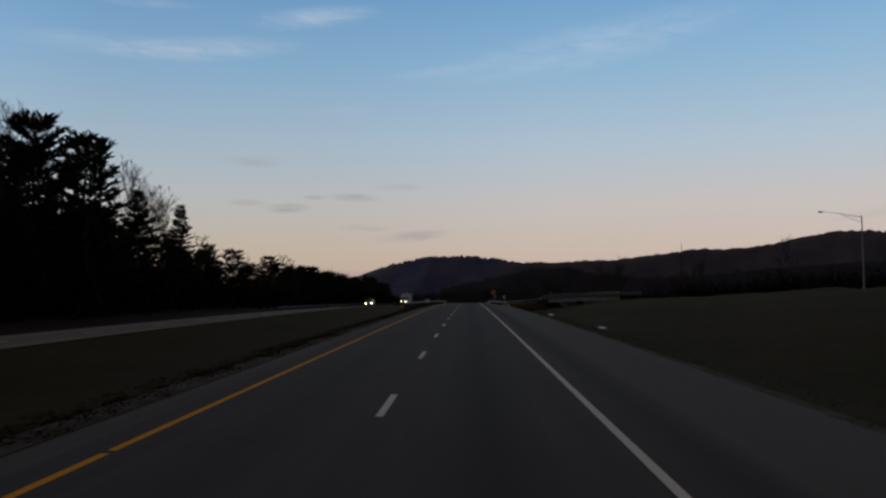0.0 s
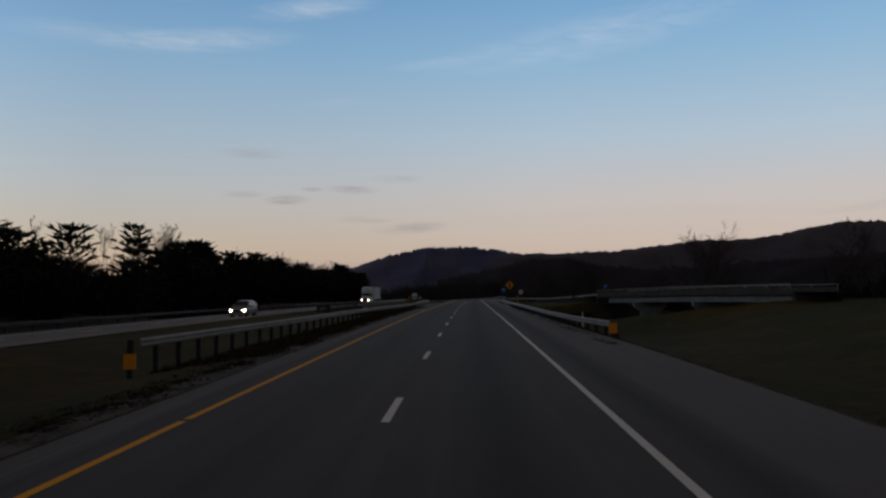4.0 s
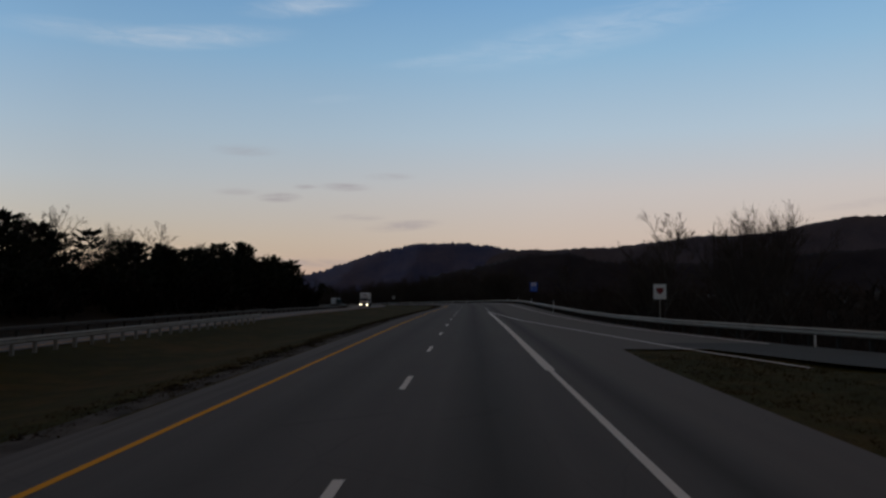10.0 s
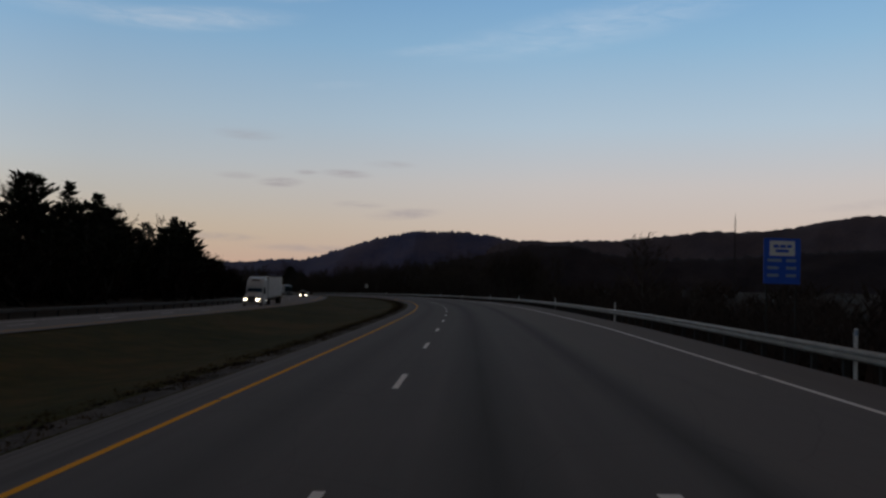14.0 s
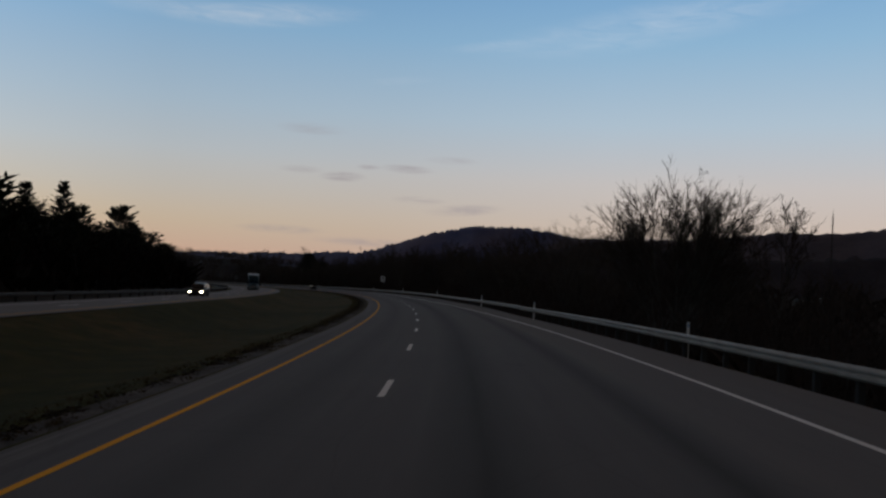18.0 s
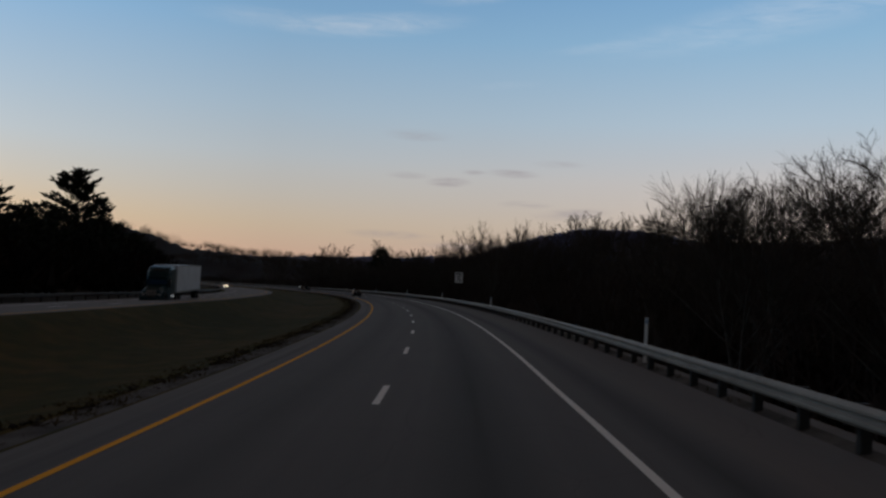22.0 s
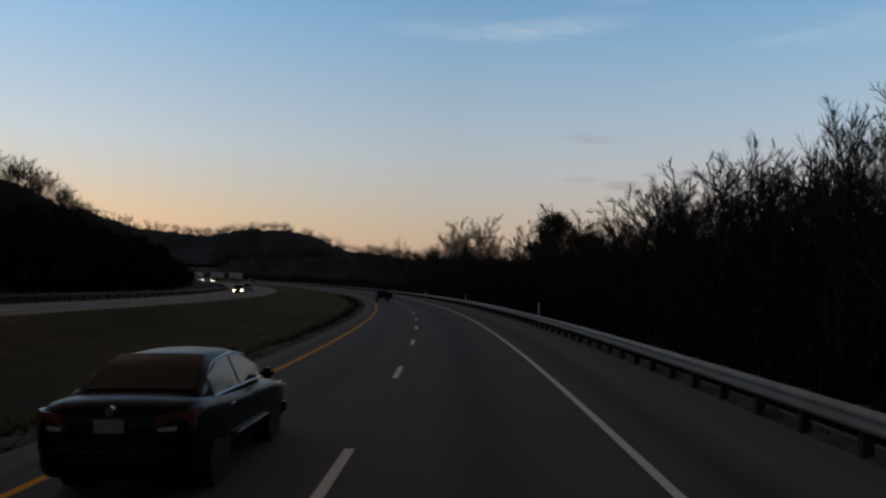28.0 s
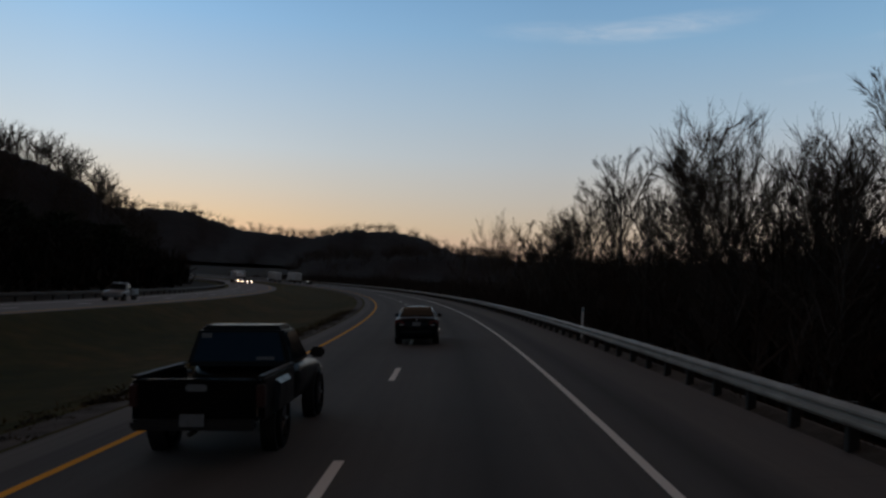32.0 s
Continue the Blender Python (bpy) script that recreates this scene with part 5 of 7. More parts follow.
    part("sticker", boxes((-0.6, 2.088, 1.5, -0.44, 2.094, 1.57)), PLATE, ob, "pale oval window sticker", )
    part("sticker", boxes((0.28, 2.018, 1.16, 0.56, 2.024, 1.21)), PLATE, ob, "pale window sticker")
    part("windscreen", loft([[(-0.74, 3.5, 1.14), (0.74, 3.5, 1.14), (0.6, 3.03, 1.6), (-0.6, 3.03, 1.6)], [(-0.74, 3.53, 1.14), (0.74, 3.53, 1.14), (0.6, 3.06, 1.6), (-0.6, 3.06, 1.6)]]), GLASS, ob, "dark windscreen")
    for sd in (-1, 1):
        part("side_window", loft([[(sd * 0.81, 2.2, 1.14), (sd * 0.81, 3.3, 1.14), (sd * 0.69, 2.9, 1.58), (sd * 0.69, 2.25, 1.58)], [(sd * 0.83, 2.2, 1.14), (sd * 0.83, 3.3, 1.14), (sd * 0.71, 2.9, 1.58), (sd * 0.71, 2.25, 1.58)]]), GLASS, ob, "dark side window")
        for y in (1.1, 4.1):
            arch = bmesh.new()
            tube(arch, (sd * (w - 0.2), y, 0.38), (sd * (w + 0.004), y, 0.38), 0.46, 0.46, 22)
            part("wheel_arch", arch, DARK_PLASTIC, ob)
            wheel(ob, sd * (w - 0.07), y, 0.385, 0.26, RIM)
    return ob


def semi(name, label, s, u, dz, facing, cab_mat, box_mat, lit=True, tractor=True, mark=None, group=""):
    """A sleeper tractor with a long box trailer. Local +Y runs forward; the trailer's tail is at y = 0."""
    m = road_pose(s, u, dz, 0 if facing > 0 else 180)
    ob = thing(name, label, "truck", m, group)
    box_part = part("trailer_box", boxes((-1.28, 0.0, 1.15, 1.28, 13.2, 4.1), bevel=0.03), box_mat, ob, "pale trailer box")
    for k in range(14):
        for sd in (-1, 1):
            part("panel_seam", boxes((sd * 1.283 - 0.004, 0.5 + k * 0.94, 1.25, sd * 1.283 + 0.004, 0.53 + k * 0.94, 4.0)), TRAILER_SEAM, box_part)
    for sd in (-1, 1):
        part("side_rail", boxes((sd * 1.29 - 0.02, 0.0, 1.12, sd * 1.29 + 0.02, 13.2, 1.27), bevel=0.006), STEEL, box_part)
        part("top_rail", boxes((sd * 1.285 - 0.015, 0.0, 4.0, sd * 1.285 + 0.015, 13.2, 4.11), bevel=0.006), STEEL, box_part)
        if mark is not None:
            part("emblem", boxes((sd * 1.286 - 0.004, 10.9, 2.4, sd * 1.286 + 0.004, 11.7, 3.5)), mark, box_part, "faded emblem panel")
    door = part("rear_doors", boxes((-1.2, -0.03, 1.25, 1.2, 0.0, 4.0), bevel=0.01), box_mat, ob)
    for x in (-0.5, -0.25, 0.25, 0.5):
        bm = bmesh.new()
        tube(bm, (x, -0.05, 1.3), (x, -0.05, 3.95), 0.018, 0.018, 6)
        part("lock_rod", bm, STEEL, door)
    part("underride_bar", boxes((-1.15, 0.0, 0.5, 1.15, 0.12, 0.62), (-0.75, 0.02, 0.6, -0.65, 0.1, 1.15), (0.65, 0.02, 0.6, 0.75, 0.1, 1.15), bevel=0.01), DARK_PLASTIC, ob)
    part("trailer_frame", boxes((-0.55, 0.3, 0.85, -0.4, 13.0, 1.15), (0.4, 0.3, 0.85, 0.55, 13.0, 1.15), bevel=0.01), DARK_PLASTIC, ob)
    part("landing_gear", boxes((-0.75, 9.6, 0.25, -0.62, 9.75, 1.15), (0.62, 9.6, 0.25, 0.75, 9.75, 1.15), (-0.8, 9.5, 0.2, -0.57, 9.85, 0.26), (0.57, 9.5, 0.2, 0.8, 9.85, 0.26)), DARK_PLASTIC, ob)
    for sd in (-1, 1):
        part("tail_light", boxes((sd * 1.05 - 0.09, -0.045, 1.02, sd * 1.05 + 0.09, 0.0, 1.12), bevel=0.01), TAIL_RED, ob)
        for y in (1.2, 2.5):
            wheel(ob, sd * 1.05, y, 0.51, 0.5, RIM)
    if not tractor:
        return ob
    y = 12.4
    part("chassis", boxes((-0.45, y - 1.6, 0.6, 0.45, y + 6.6, 0.9), bevel=0.02), DARK_PLASTIC, ob)
    for sd in (-1, 1):
        for yy in (y - 0.9, y + 0.45):
            wheel(ob, sd * 1.03, yy, 0.51, 0.5, RIM)
        wheel(ob, sd * 1.08, y + 5.55, 0.51, 0.3, RIM)
        bm = bmesh.new()
        tube(bm, (sd * 0.98, y + 1.7, 0.72), (sd * 0.98, y + 3.2, 0.72), 0.3, 0.3, 14)
        part("fuel_tank", bm, CHROME, ob, "polished fuel tank")
        part("step_fairing", boxes((sd * 1.12 - 0.1, y + 1.5, 0.35, sd * 1.12 + 0.1, y + 4.4, 0.95), bevel=0.05), cab_mat, ob)
        part("mirror", boxes((sd * 1.32 - 0.1, y + 4.15, 1.75, sd * 1.32 + 0.1, y + 4.3, 2.4), bevel=0.04), DARK_PLASTIC, ob)
        arch = [(y + 5.55 + r * math.cos(a), 0.5 + r * math.sin(a)) for r, turn_way in ((0.78, 1), (0.62, -1)) for a in np.linspace(0.15, 3.0, 9)[::turn_way]]
        part("fender", loft([[(sd * 1.05 - 0.17, p, q) for p, q in arch], [(sd * 1.05 + 0.17, p, q) for p, q in arch]]), cab_mat, ob)
    sec = []
    for yy, w, z1 in ((y + 1.3, 1.2, 3.95), (y + 2.5, 1.22, 4.0), (y + 3.3, 1.2, 3.85), (y + 3.9, 1.16, 3.35), (y + 4.35, 1.12, 2.75)):
        sec.append([(-w, yy, 0.95), (-w, yy, z1 - 0.3), (-w * 0.86, yy, z1), (w * 0.86, yy, z1), (w, yy, z1 - 0.3), (w, yy, 0.95)])
    part("cab", loft(sec), cab_mat, ob)
    sec = []
    for yy, w, z1 in ((y + 4.3, 1.08, 2.05), (y + 4.8, 1.05, 1.98), (y + 5.6, 1.0, 1.85), (y + 6.3, 0.95, 1.68), (y + 6.55, 0.85, 1.5)):
        sec.append([(-w, yy, 0.75), (-w, yy, z1 - 0.3), (-w * 0.7, yy, z1), (w * 0.7, yy, z1), (w, yy, z1 - 0.3), (w, yy, 0.75)])
    part("hood", loft(sec), cab_mat, ob)
    part("windscreen", loft([[(-1.0, y + 4.36, 2.05), (1.0, y + 4.36, 2.05), (0.92, y + 4.15, 2.78), (-0.92, y + 4.15, 2.78)], [(-1.0, y + 4.44, 2.05), (1.0, y + 4.44, 2.05), (0.92, y + 4.3, 2.78), (-0.92, y + 4.3, 2.78)]]), GLASS, ob, "dark windscreen")
    part("sun_visor", boxes((-1.0, y + 4.25, 2.78, 1.0, y + 4.55, 2.88), bevel=0.03), cab_mat, ob)
    part("roof_vent", loft([[(-0.55, y + 3.75, 3.5), (0.55, y + 3.75, 3.5), (0.5, y + 3.6, 3.66), (-0.5, y + 3.6, 3.66)], [(-0.55, y + 3.82, 3.52), (0.55, y + 3.82, 3.52), (0.5, y + 3.67, 3.68), (-0.5, y + 3.67, 3.68)]]), DARK_PLASTIC, ob, "dark slot in the roof fairing")
    for sd in (-1, 1):
        part("side_window", boxes((sd * 1.19 - 0.03, y + 3.35, 2.0, sd * 1.19 + 0.012, y + 4.15, 2.65), bevel=0.02), GLASS, ob, "dark side window")
        part("headlight", boxes((min(sd * 0.62, sd * 0.96), y + 6.38, 0.95, max(sd * 0.62, sd * 0.96), y + 6.6, 1.15), bevel=0.05), HEADLIGHT if lit else TAIL_CLEAR, ob, "lit headlight" if lit else "clear headlight")
        bm = bmesh.new()
        tube(bm, (sd * 1.12, y + 1.15, 0.8), (sd * 1.12, y + 1.15, 3.9), 0.075, 0.075, 10)
        part("exhaust_stack", bm, CHROME, ob)
    grille = part("grille", boxes((-0.5, y + 6.5, 0.85, 0.5, y + 6.62, 1.5), bevel=0.05), CHROME, ob, "chrome-framed grille")
    for k in range(6):
        part("grille_bar", boxes((-0.44, y + 6.61, 0.92 + k * 0.09, 0.44, y + 6.635, 0.97 + k * 0.09)), DARK_PLASTIC, grille)
    part("bumper", boxes((-1.15, y + 6.2, 0.35, 1.15, y + 6.68, 0.72), bevel=0.07), CHROME if cab_mat is WHITE_BODY else cab_mat, ob)
    return ob


OPP = -0.7
car("sedan", "dark blue four-door sedan with dim tail lights in the passing lane", 780.3, -2.15, 0.0, 1, NAVY, SEDAN_HULL, SEDAN_ROOF, SEDAN_GLASS, SEDAN_WHEELS, 0.92)
car("sedan", "dark blue sedan seen from behind between two lanes", 914.2, 0.25, 0.0, 1, NAVY, SEDAN_HULL, SEDAN_ROOF, SEDAN_GLASS, SEDAN_WHEELS, 0.92)
pickup("pickup_truck", "black compact pickup truck with an open bed in the passing lane", 892.9, -1.85, 0.0, 1, BLACK_BODY)
semi("semi_truck", "white sleeper tractor and white box trailer with lit headlights", 314.0, -23.4, OPP + 0.12, -1, WHITE_BODY, WHITE_BOX, mark=GREY_MARK, group="oncoming trucks")
semi("semi_truck", "dark teal sleeper tractor pulling a pale grey box trailer", 710.5, -26.3, OPP + 0.3 - 0.05, -1, TEAL, WHITE_BOX, lit=False, group="oncoming trucks")
semi("semi_truck", "white sleeper tractor and trailer with bright headlights on the opposite carriageway", 512.0, -25.6, OPP + 0.1, -1, WHITE_BODY, WHITE_BOX, group="oncoming trucks")
semi("semi_truck", "white sleeper tractor and trailer with lit headlights round the bend", 1200, -25.0, OPP + 0.3, -1, WHITE_BODY, WHITE_BOX, group="oncoming trucks")
semi("box_trailer_truck", "white box trailer seen from behind far ahead", 1214, 1.9, 0.0, 1, WHITE_BODY, WHITE_BOX, lit=False, group="trucks ahead")
semi("box_trailer_truck", "white box trailer seen from behind far ahead", 1236, -1.7, 0.0, 1, WHITE_BODY, WHITE_BOX, lit=False, group="trucks ahead")
semi("box_trailer_truck", "white box trailer seen from behind far ahead", 1318, 1.9, 0.0, 1, WHITE_BODY, WHITE_BOX, lit=False, group="trucks ahead")
car("sedan", "dark sedan following the trucks far ahead", 1190, 1.8, 0.0, 1, BLACK_BODY, SEDAN_HULL, SEDAN_ROOF, SEDAN_GLASS, SEDAN_WHEELS, 0.92)
car("minivan", "silver minivan with lit headlights on the opposite carriageway", 196.5, -22.8, -0.6, -1, SILVER, WAGON_HULL, WAGON_ROOF, WAGON_GLASS, WAGON_WHEELS, 0.94, True, False, "van", "oncoming cars")
car("minivan", "dark estate car with lit headlights on the opposite carriageway", 602.0, -26.0, OPP + 0.3, -1, BLACK_BODY, WAGON_HULL, WAGON_ROOF, WAGON_GLASS, WAGON_WHEELS, 0.94, True, False, "van", "oncoming cars")
car("minivan", "dark car with lit headlights on the opposite carriageway", 930.0, -26.5, OPP + 0.3 - 0.05, -1, BLACK_BODY, WAGON_HULL, WAGON_ROOF, WAGON_GLASS, WAGON_WHEELS, 0.94, True, False, "van", "oncoming cars")
car("sedan", "dark sedan with lit headlights round the bend", 1170.0, -23.0, OPP + 0.3 + 0.1, -1, BLACK_BODY, SEDAN_HULL, SEDAN_ROOF, SEDAN_GLASS, SEDAN_WHEELS, 0.92, True, False, "sedan", "oncoming cars")
pickup("pickup_truck", "light grey pickup truck on the opposite carriageway", 960.0, -26.5, OPP + 0.3 - 0.05, -1, SILVER, False)

# ---- trees ----
def tube_rings(paths, sides, verts, faces):
    """Tapered tubes along paths of (point, radius)."""
    for path in paths:
        base = len(verts)
        for i, (p, r) in enumerate(path):
            q = path[min(i + 1, len(path) - 1)][0] - path[max(i - 1, 0)][0]
            q = q.normalized() if q.length > 1e-6 else Vector((0, 0, 1))
            side = q.orthogonal().normalized()
            other = q.cross(side)
            for k in range(sides):
                a = 2 * math.pi * k / sides
                verts.append(p + (side * math.cos(a) + other * math.sin(a)) * r)
        for i in range(len(path) - 1):
            for k in range(sides):
                a, b = base + i * sides + k, base + i * sides + (k + 1) % sides
                faces.append((a, b, b + sides, a + sides))


def blades(paths, rng, verts, faces):
    """Thin twigs along paths of (point, radius), each a tapering strip turned any way."""
    for path in paths:
        q = path[-1][0] - path[0][0]
        q = q.normalized() if q.length > 1e-6 else Vector((0, 0, 1))
        side = q.cross(Vector((rng.gauss(0, 1), rng.gauss(0, 1), rng.gauss(0, 0.4)))).normalized()
        base = len(verts)
        for p, r in path:
            verts += [p - side * r, p + side * r]
        for i in range(len(path) - 1):
            a = base + 2 * i
            faces.append((a, a + 1, a + 3, a + 2))


def bare_tree(seed, wide=3.6, zone=(0.2, 0.45), leader=0.7, limbs=10, steep=(20, 75), mid=0.58, kids=(8, 6, 5), stems=1, thick=0.13, twig=0.009, droop=0.0, grain=4):
    """A leafless broadleaf tree, 10 m high. zone: where on the trunk its limbs leave; leader: how far up the trunk itself runs; steep: the limbs' rise in degrees, lowest to highest; kids: branches on a limb, twigs on a branch, shoots on a twig. Limbs and twigs come apart."""
    rng = random.Random(seed)
    tubes, strips = [], []
    gauss, uniform = rng.gauss, rng.uniform

    def run(p, d, length, r, steps, wob, lift, end):
        path = [(p, r)]
        for i in range(steps):
            d = (d + Vector((gauss(0, wob), gauss(0, wob), gauss(0, wob) + lift))).normalized()
            p = p + d * (length / steps)
            path.append((p, r + (end - r) * (i + 1) / steps))
        return path

    def away(d, lo, hi):
        """A direction that leaves d by an angle between lo and hi degrees."""
        side = d.cross(Vector((gauss(0, 1), gauss(0, 1), gauss(0, 1)))).normalized()
        a = math.radians(uniform(lo, hi))
        return (d * math.cos(a) + side * math.sin(a)).normalized()

    def on(path, f):
        k = min(int(f * (len(path) - 1)), len(path) - 2)
        g = f * (len(path) - 1) - k
        (p, r), (q, s) = path[k], path[k + 1]
        return p.lerp(q, g), (q - p).normalized(), r + (s - r) * g

    def branch(p, d, length, r):
        path = run(p, d, length, r, 3, 0.05, 0.05, twig * 1.2)
        strips.append(path)
        for j in range(kids[1]):
            f = uniform(0.2, 1.0)
            q, e, rr = on(path, f)
            long = length * uniform(0.35, 0.6) * (1.1 - 0.5 * f)
            sub = run(q, away(e, 14, 36), long, min(rr, twig * 1.5), 2, 0.06, 0.05, twig * 0.8)
            strips.append(sub)
            for _ in range(kids[2]):
                g = uniform(0.15, 1.0)
                q2, e2, _r = on(sub, g)
                strips.append(run(q2, away(e2, 12, 34), long * uniform(0.45, 0.9), twig, 1, 0.04, 0.04, twig * 0.5))

    for k in range(stems):
        a0 = k * 2.4 + uniform(-0.4, 0.4)
        lean = 0.0 if stems == 1 else uniform(0.12, 0.42)
        foot = Vector((math.cos(a0), math.sin(a0), 0)) * (0.0 if stems == 1 else uniform(0.1, 0.3))
        d = Vector((math.cos(a0) * lean, math.sin(a0) * lean, 1.0)).normalized()
        trunk = run(foot - Vector((0, 0, 0.3)), d, 10 * leader, thick, 8, 0.045, 0.03, thick * 0.16)
        tubes.append(trunk)
        for i in range(limbs):
            f = (i + uniform(0.1, 0.9)) / limbs
            p, e, r = on(trunk, (zone[0] + (zone[1] - zone[0]) * f) / leader if zone[1] <= leader else zone[0] / leader + (0.98 - zone[0] / leader) * f)
            a = (a0 + uniform(-1.9, 1.9)) if stems > 1 else i * 2.4 + uniform(-0.5, 0.5)
            up = math.radians(steep[0] + (steep[1] - steep[0]) * f + uniform(-8, 8))
            d = Vector((math.cos(a) * math.cos(up), math.sin(a) * math.cos(up), math.sin(up)))
            # how far it is to the crown's egg-shaped outline
            o = (p.x / wide, p.y / wide, (p.z - 10 * mid) / (10 - 10 * mid))
            w = (d.x / wide, d.y / wide, d.z / (10 - 10 * mid))
            aa, bb, cc = sum(x * x for x in w), sum(x * y for x, y in zip(o, w)), sum(x * x for x in o) - 1
            root = bb * bb - aa * cc
            length = (-bb + math.sqrt(root)) / aa if root > 0 else wide * 0.6
            length = max(0.8, min(length, 7.0)) * uniform(0.8, 1.0) / (1.0 if stems == 1 else 1.25)
            path = run(p, d, length, max(0.02, min(r * 0.62, thick * 0.5)), 5, 0.035, 0.035 - droop, twig * 2.2)
            tubes.append(path)
            n = max(3, int(kids[0] * length / 4.0 + 0.5))
            for j in range(n):
                g = 0.18 + 0.82 * (j + rng.random()) / n
                q, e, rr = on(path, min(g, 1.0))
                branch(q, away(e, 16, 38), length * uniform(0.24, 0.44) * (1.25 - 0.6 * g), min(rr * 0.7, twig * 2.4))
        # the leader's own head of branches
        for j in range(kids[0]):
            q, e, rr = on(trunk, uniform(0.72, 1.0))
            branch(q, away(e, 15, 45), 10 * (1 - leader) * uniform(0.5, 0.95) + 0.4, min(rr * 0.8, twig * 3.0))
    high = max(p.z for path in tubes + strips for p, _ in path) / 10
    out = []
    for paths in (tubes, strips):
        v, f = [], []
        paths = [[(Vector((p.x, p.y, p.z / high)), r) for p, r in path] for path in paths]
        if not out:
            tube_rings(paths, grain, v, f)
        else:
            blades(paths, rng, v, f)
        out.append((np.array(v, np.float32), np.array(f, np.int32)))
    return out


def needle_tree(seed, wide, gaps=0.1, low=0.08, rise=0.1, shape=0.8, step=0.05, boughs=5, tuft=0.34, dense=1.0, bare_in=0.18, tip_up=0.15, lean_on=0.25):
    """A pine or fir, 10 m high: a trunk, and tiers of separate boughs that carry side shoots of needles."""
    rng = random.Random(seed)
    gauss, uniform = rng.gauss, rng.uniform
    tv, tf, v, f = [], [], [], []
    tube_rings([[(Vector((0, 0, -0.3)), 0.17), (Vector((gauss(0, 0.08), gauss(0, 0.08), 5)), 0.09), (Vector((0, 0, 10)), 0.012)]], 6, tv, tf)

    def needles(p, d, size):
        """A flat feathery shoot: two narrow leaves of needles along d."""
        for _ in range(2):
            t = d.cross(Vector((gauss(0, 1), gauss(0, 1), gauss(0, 1)))).normalized() * size * uniform(0.1, 0.2)
            e = d * size * uniform(0.7, 1.2)
            base = len(v)
            v.extend((p - t * 0.4, p + e * 0.45 + t, p + e, p + e * 0.4 - t))
            f.append((base, base + 1, base + 2, base + 3))

    z = 10 * low
    while z < 9.75:
        k = (z / 10 - low) / (1 - low)
        reach = wide * (1 - k) ** shape * (0.55 + 0.45 * min(1, k * 5)) + 0.1
        start_at = uniform(0, 6.283)
        for b in range(boughs):
            if rng.random() < gaps:
                continue
            a = start_at + b * 6.283 / boughs + gauss(0, lean_on)
            length = reach * uniform(0.6, 1.12)
            d = Vector((math.cos(a), math.sin(a), rise + 0.5 * k + gauss(0, 0.08)))
            side = Vector((-math.sin(a), math.cos(a), 0))
            root = Vector((0, 0, z + gauss(0, 0.08)))

            def at(g):
                return root + d * length * g + Vector((0, 0, tip_up * length * g * g - 0.1 * length * g))

            tube_rings([[(root, 0.028), (at(0.5), 0.018), (at(1.0), 0.005)]], 3, tv, tf)
            n = max(3, int(length * 5.5 * dense))
            for i in range(n):
                g = bare_in + (1 - bare_in) * (i + rng.random()) / n
                p = at(g)
                spread = length * 0.42 * (1.15 - g)
                for sd in (-1, 1):
                    w = (side * sd * uniform(0.5, 1.0) + d * uniform(0.4, 0.9) + Vector((0, 0, uniform(-0.05, 0.3)))).normalized()
                    q = p + w * spread * uniform(0.15, 1.0)
                    needles(p, w, max(tuft * 0.7, (q - p).length * 0.9))
                    needles(q, (w + Vector((gauss(0, 0.3), gauss(0, 0.3), uniform(0, 0.35)))).normalized(), tuft * uniform(0.7, 1.2))
            needles(at(1.0), d.normalized(), tuft)
        z += 10 * step * uniform(0.75, 1.2) * (1 - 0.35 * k)
    for _ in range(6):
        needles(Vector((0, 0, 9.6)), Vector((gauss(0, 0.25), gauss(0, 0.25), 1)).normalized(), tuft)
    return [(np.array(tv, np.float32), np.array(tf, np.int32)), (np.array(v, np.float32), np.array(f, np.int32))]


def clump_tree(seed, clumps=46, sprays=46, low=4.6, wide=2.6, size=(0.5, 0.95), tuft=(0.25, 0.45), point=0.0):
    """A bushy evergreen, 10 m high: trunk and a crown of needle clumps with gaps between; point: how far the crown narrows upwards."""
    rng = random.Random(seed)
    tv, tf, v, f = [], [], [], []
    tube_rings([[(Vector((0, 0, -0.3)), 0.22), (Vector((0.1, 0, 4.6)), 0.15), (Vector((0, 0.1, 8.6)), 0.04)]], 6, tv, tf)
    half = (9.4 - low) / 2
    for _ in range(clumps):
        a, h = rng.uniform(0, 6.283), rng.uniform(-1.0, 1.0)
        r = math.sqrt(max(0.03, 1 - h * h)) * rng.uniform(0.35, 1.0) * (1 - point * 0.5 * (h + 0.6))
        mid = Vector((math.cos(a) * r * wide, math.sin(a) * r * wide, low + half + h * half))
        tube_rings([[(Vector((0, 0, min(8.2, mid.z - 0.8))), 0.06), (mid, 0.015)]], 3, tv, tf)
        big = rng.uniform(*size)
        for _ in range(sprays):
            d = Vector((rng.gauss(0, 1), rng.gauss(0, 1), rng.gauss(0, 0.8))).normalized()
            p = mid + d * big * rng.uniform(0.2, 0.85)
            e = (d + Vector((rng.gauss(0, 0.4), rng.gauss(0, 0.4), rng.gauss(0.3, 0.4)))).normalized() * rng.uniform(*tuft)
            t = e.cross(Vector((rng.gauss(0, 1), rng.gauss(0, 1), rng.gauss(0, 1)))).normalized() * e.length * 0.2
            base = len(v)
            v += [p - t, p + e * 0.5 + t * 0.6, p + e, p + e * 0.4 - t * 1.2]
            f.append((base, base + 1, base + 2, base + 3))
    top = max(p.z for p in v) / 10
    return [(np.array(tv, np.float32), np.array(tf, np.int32)), (np.array([p / top for p in v], np.float32), np.array(f, np.int32))]


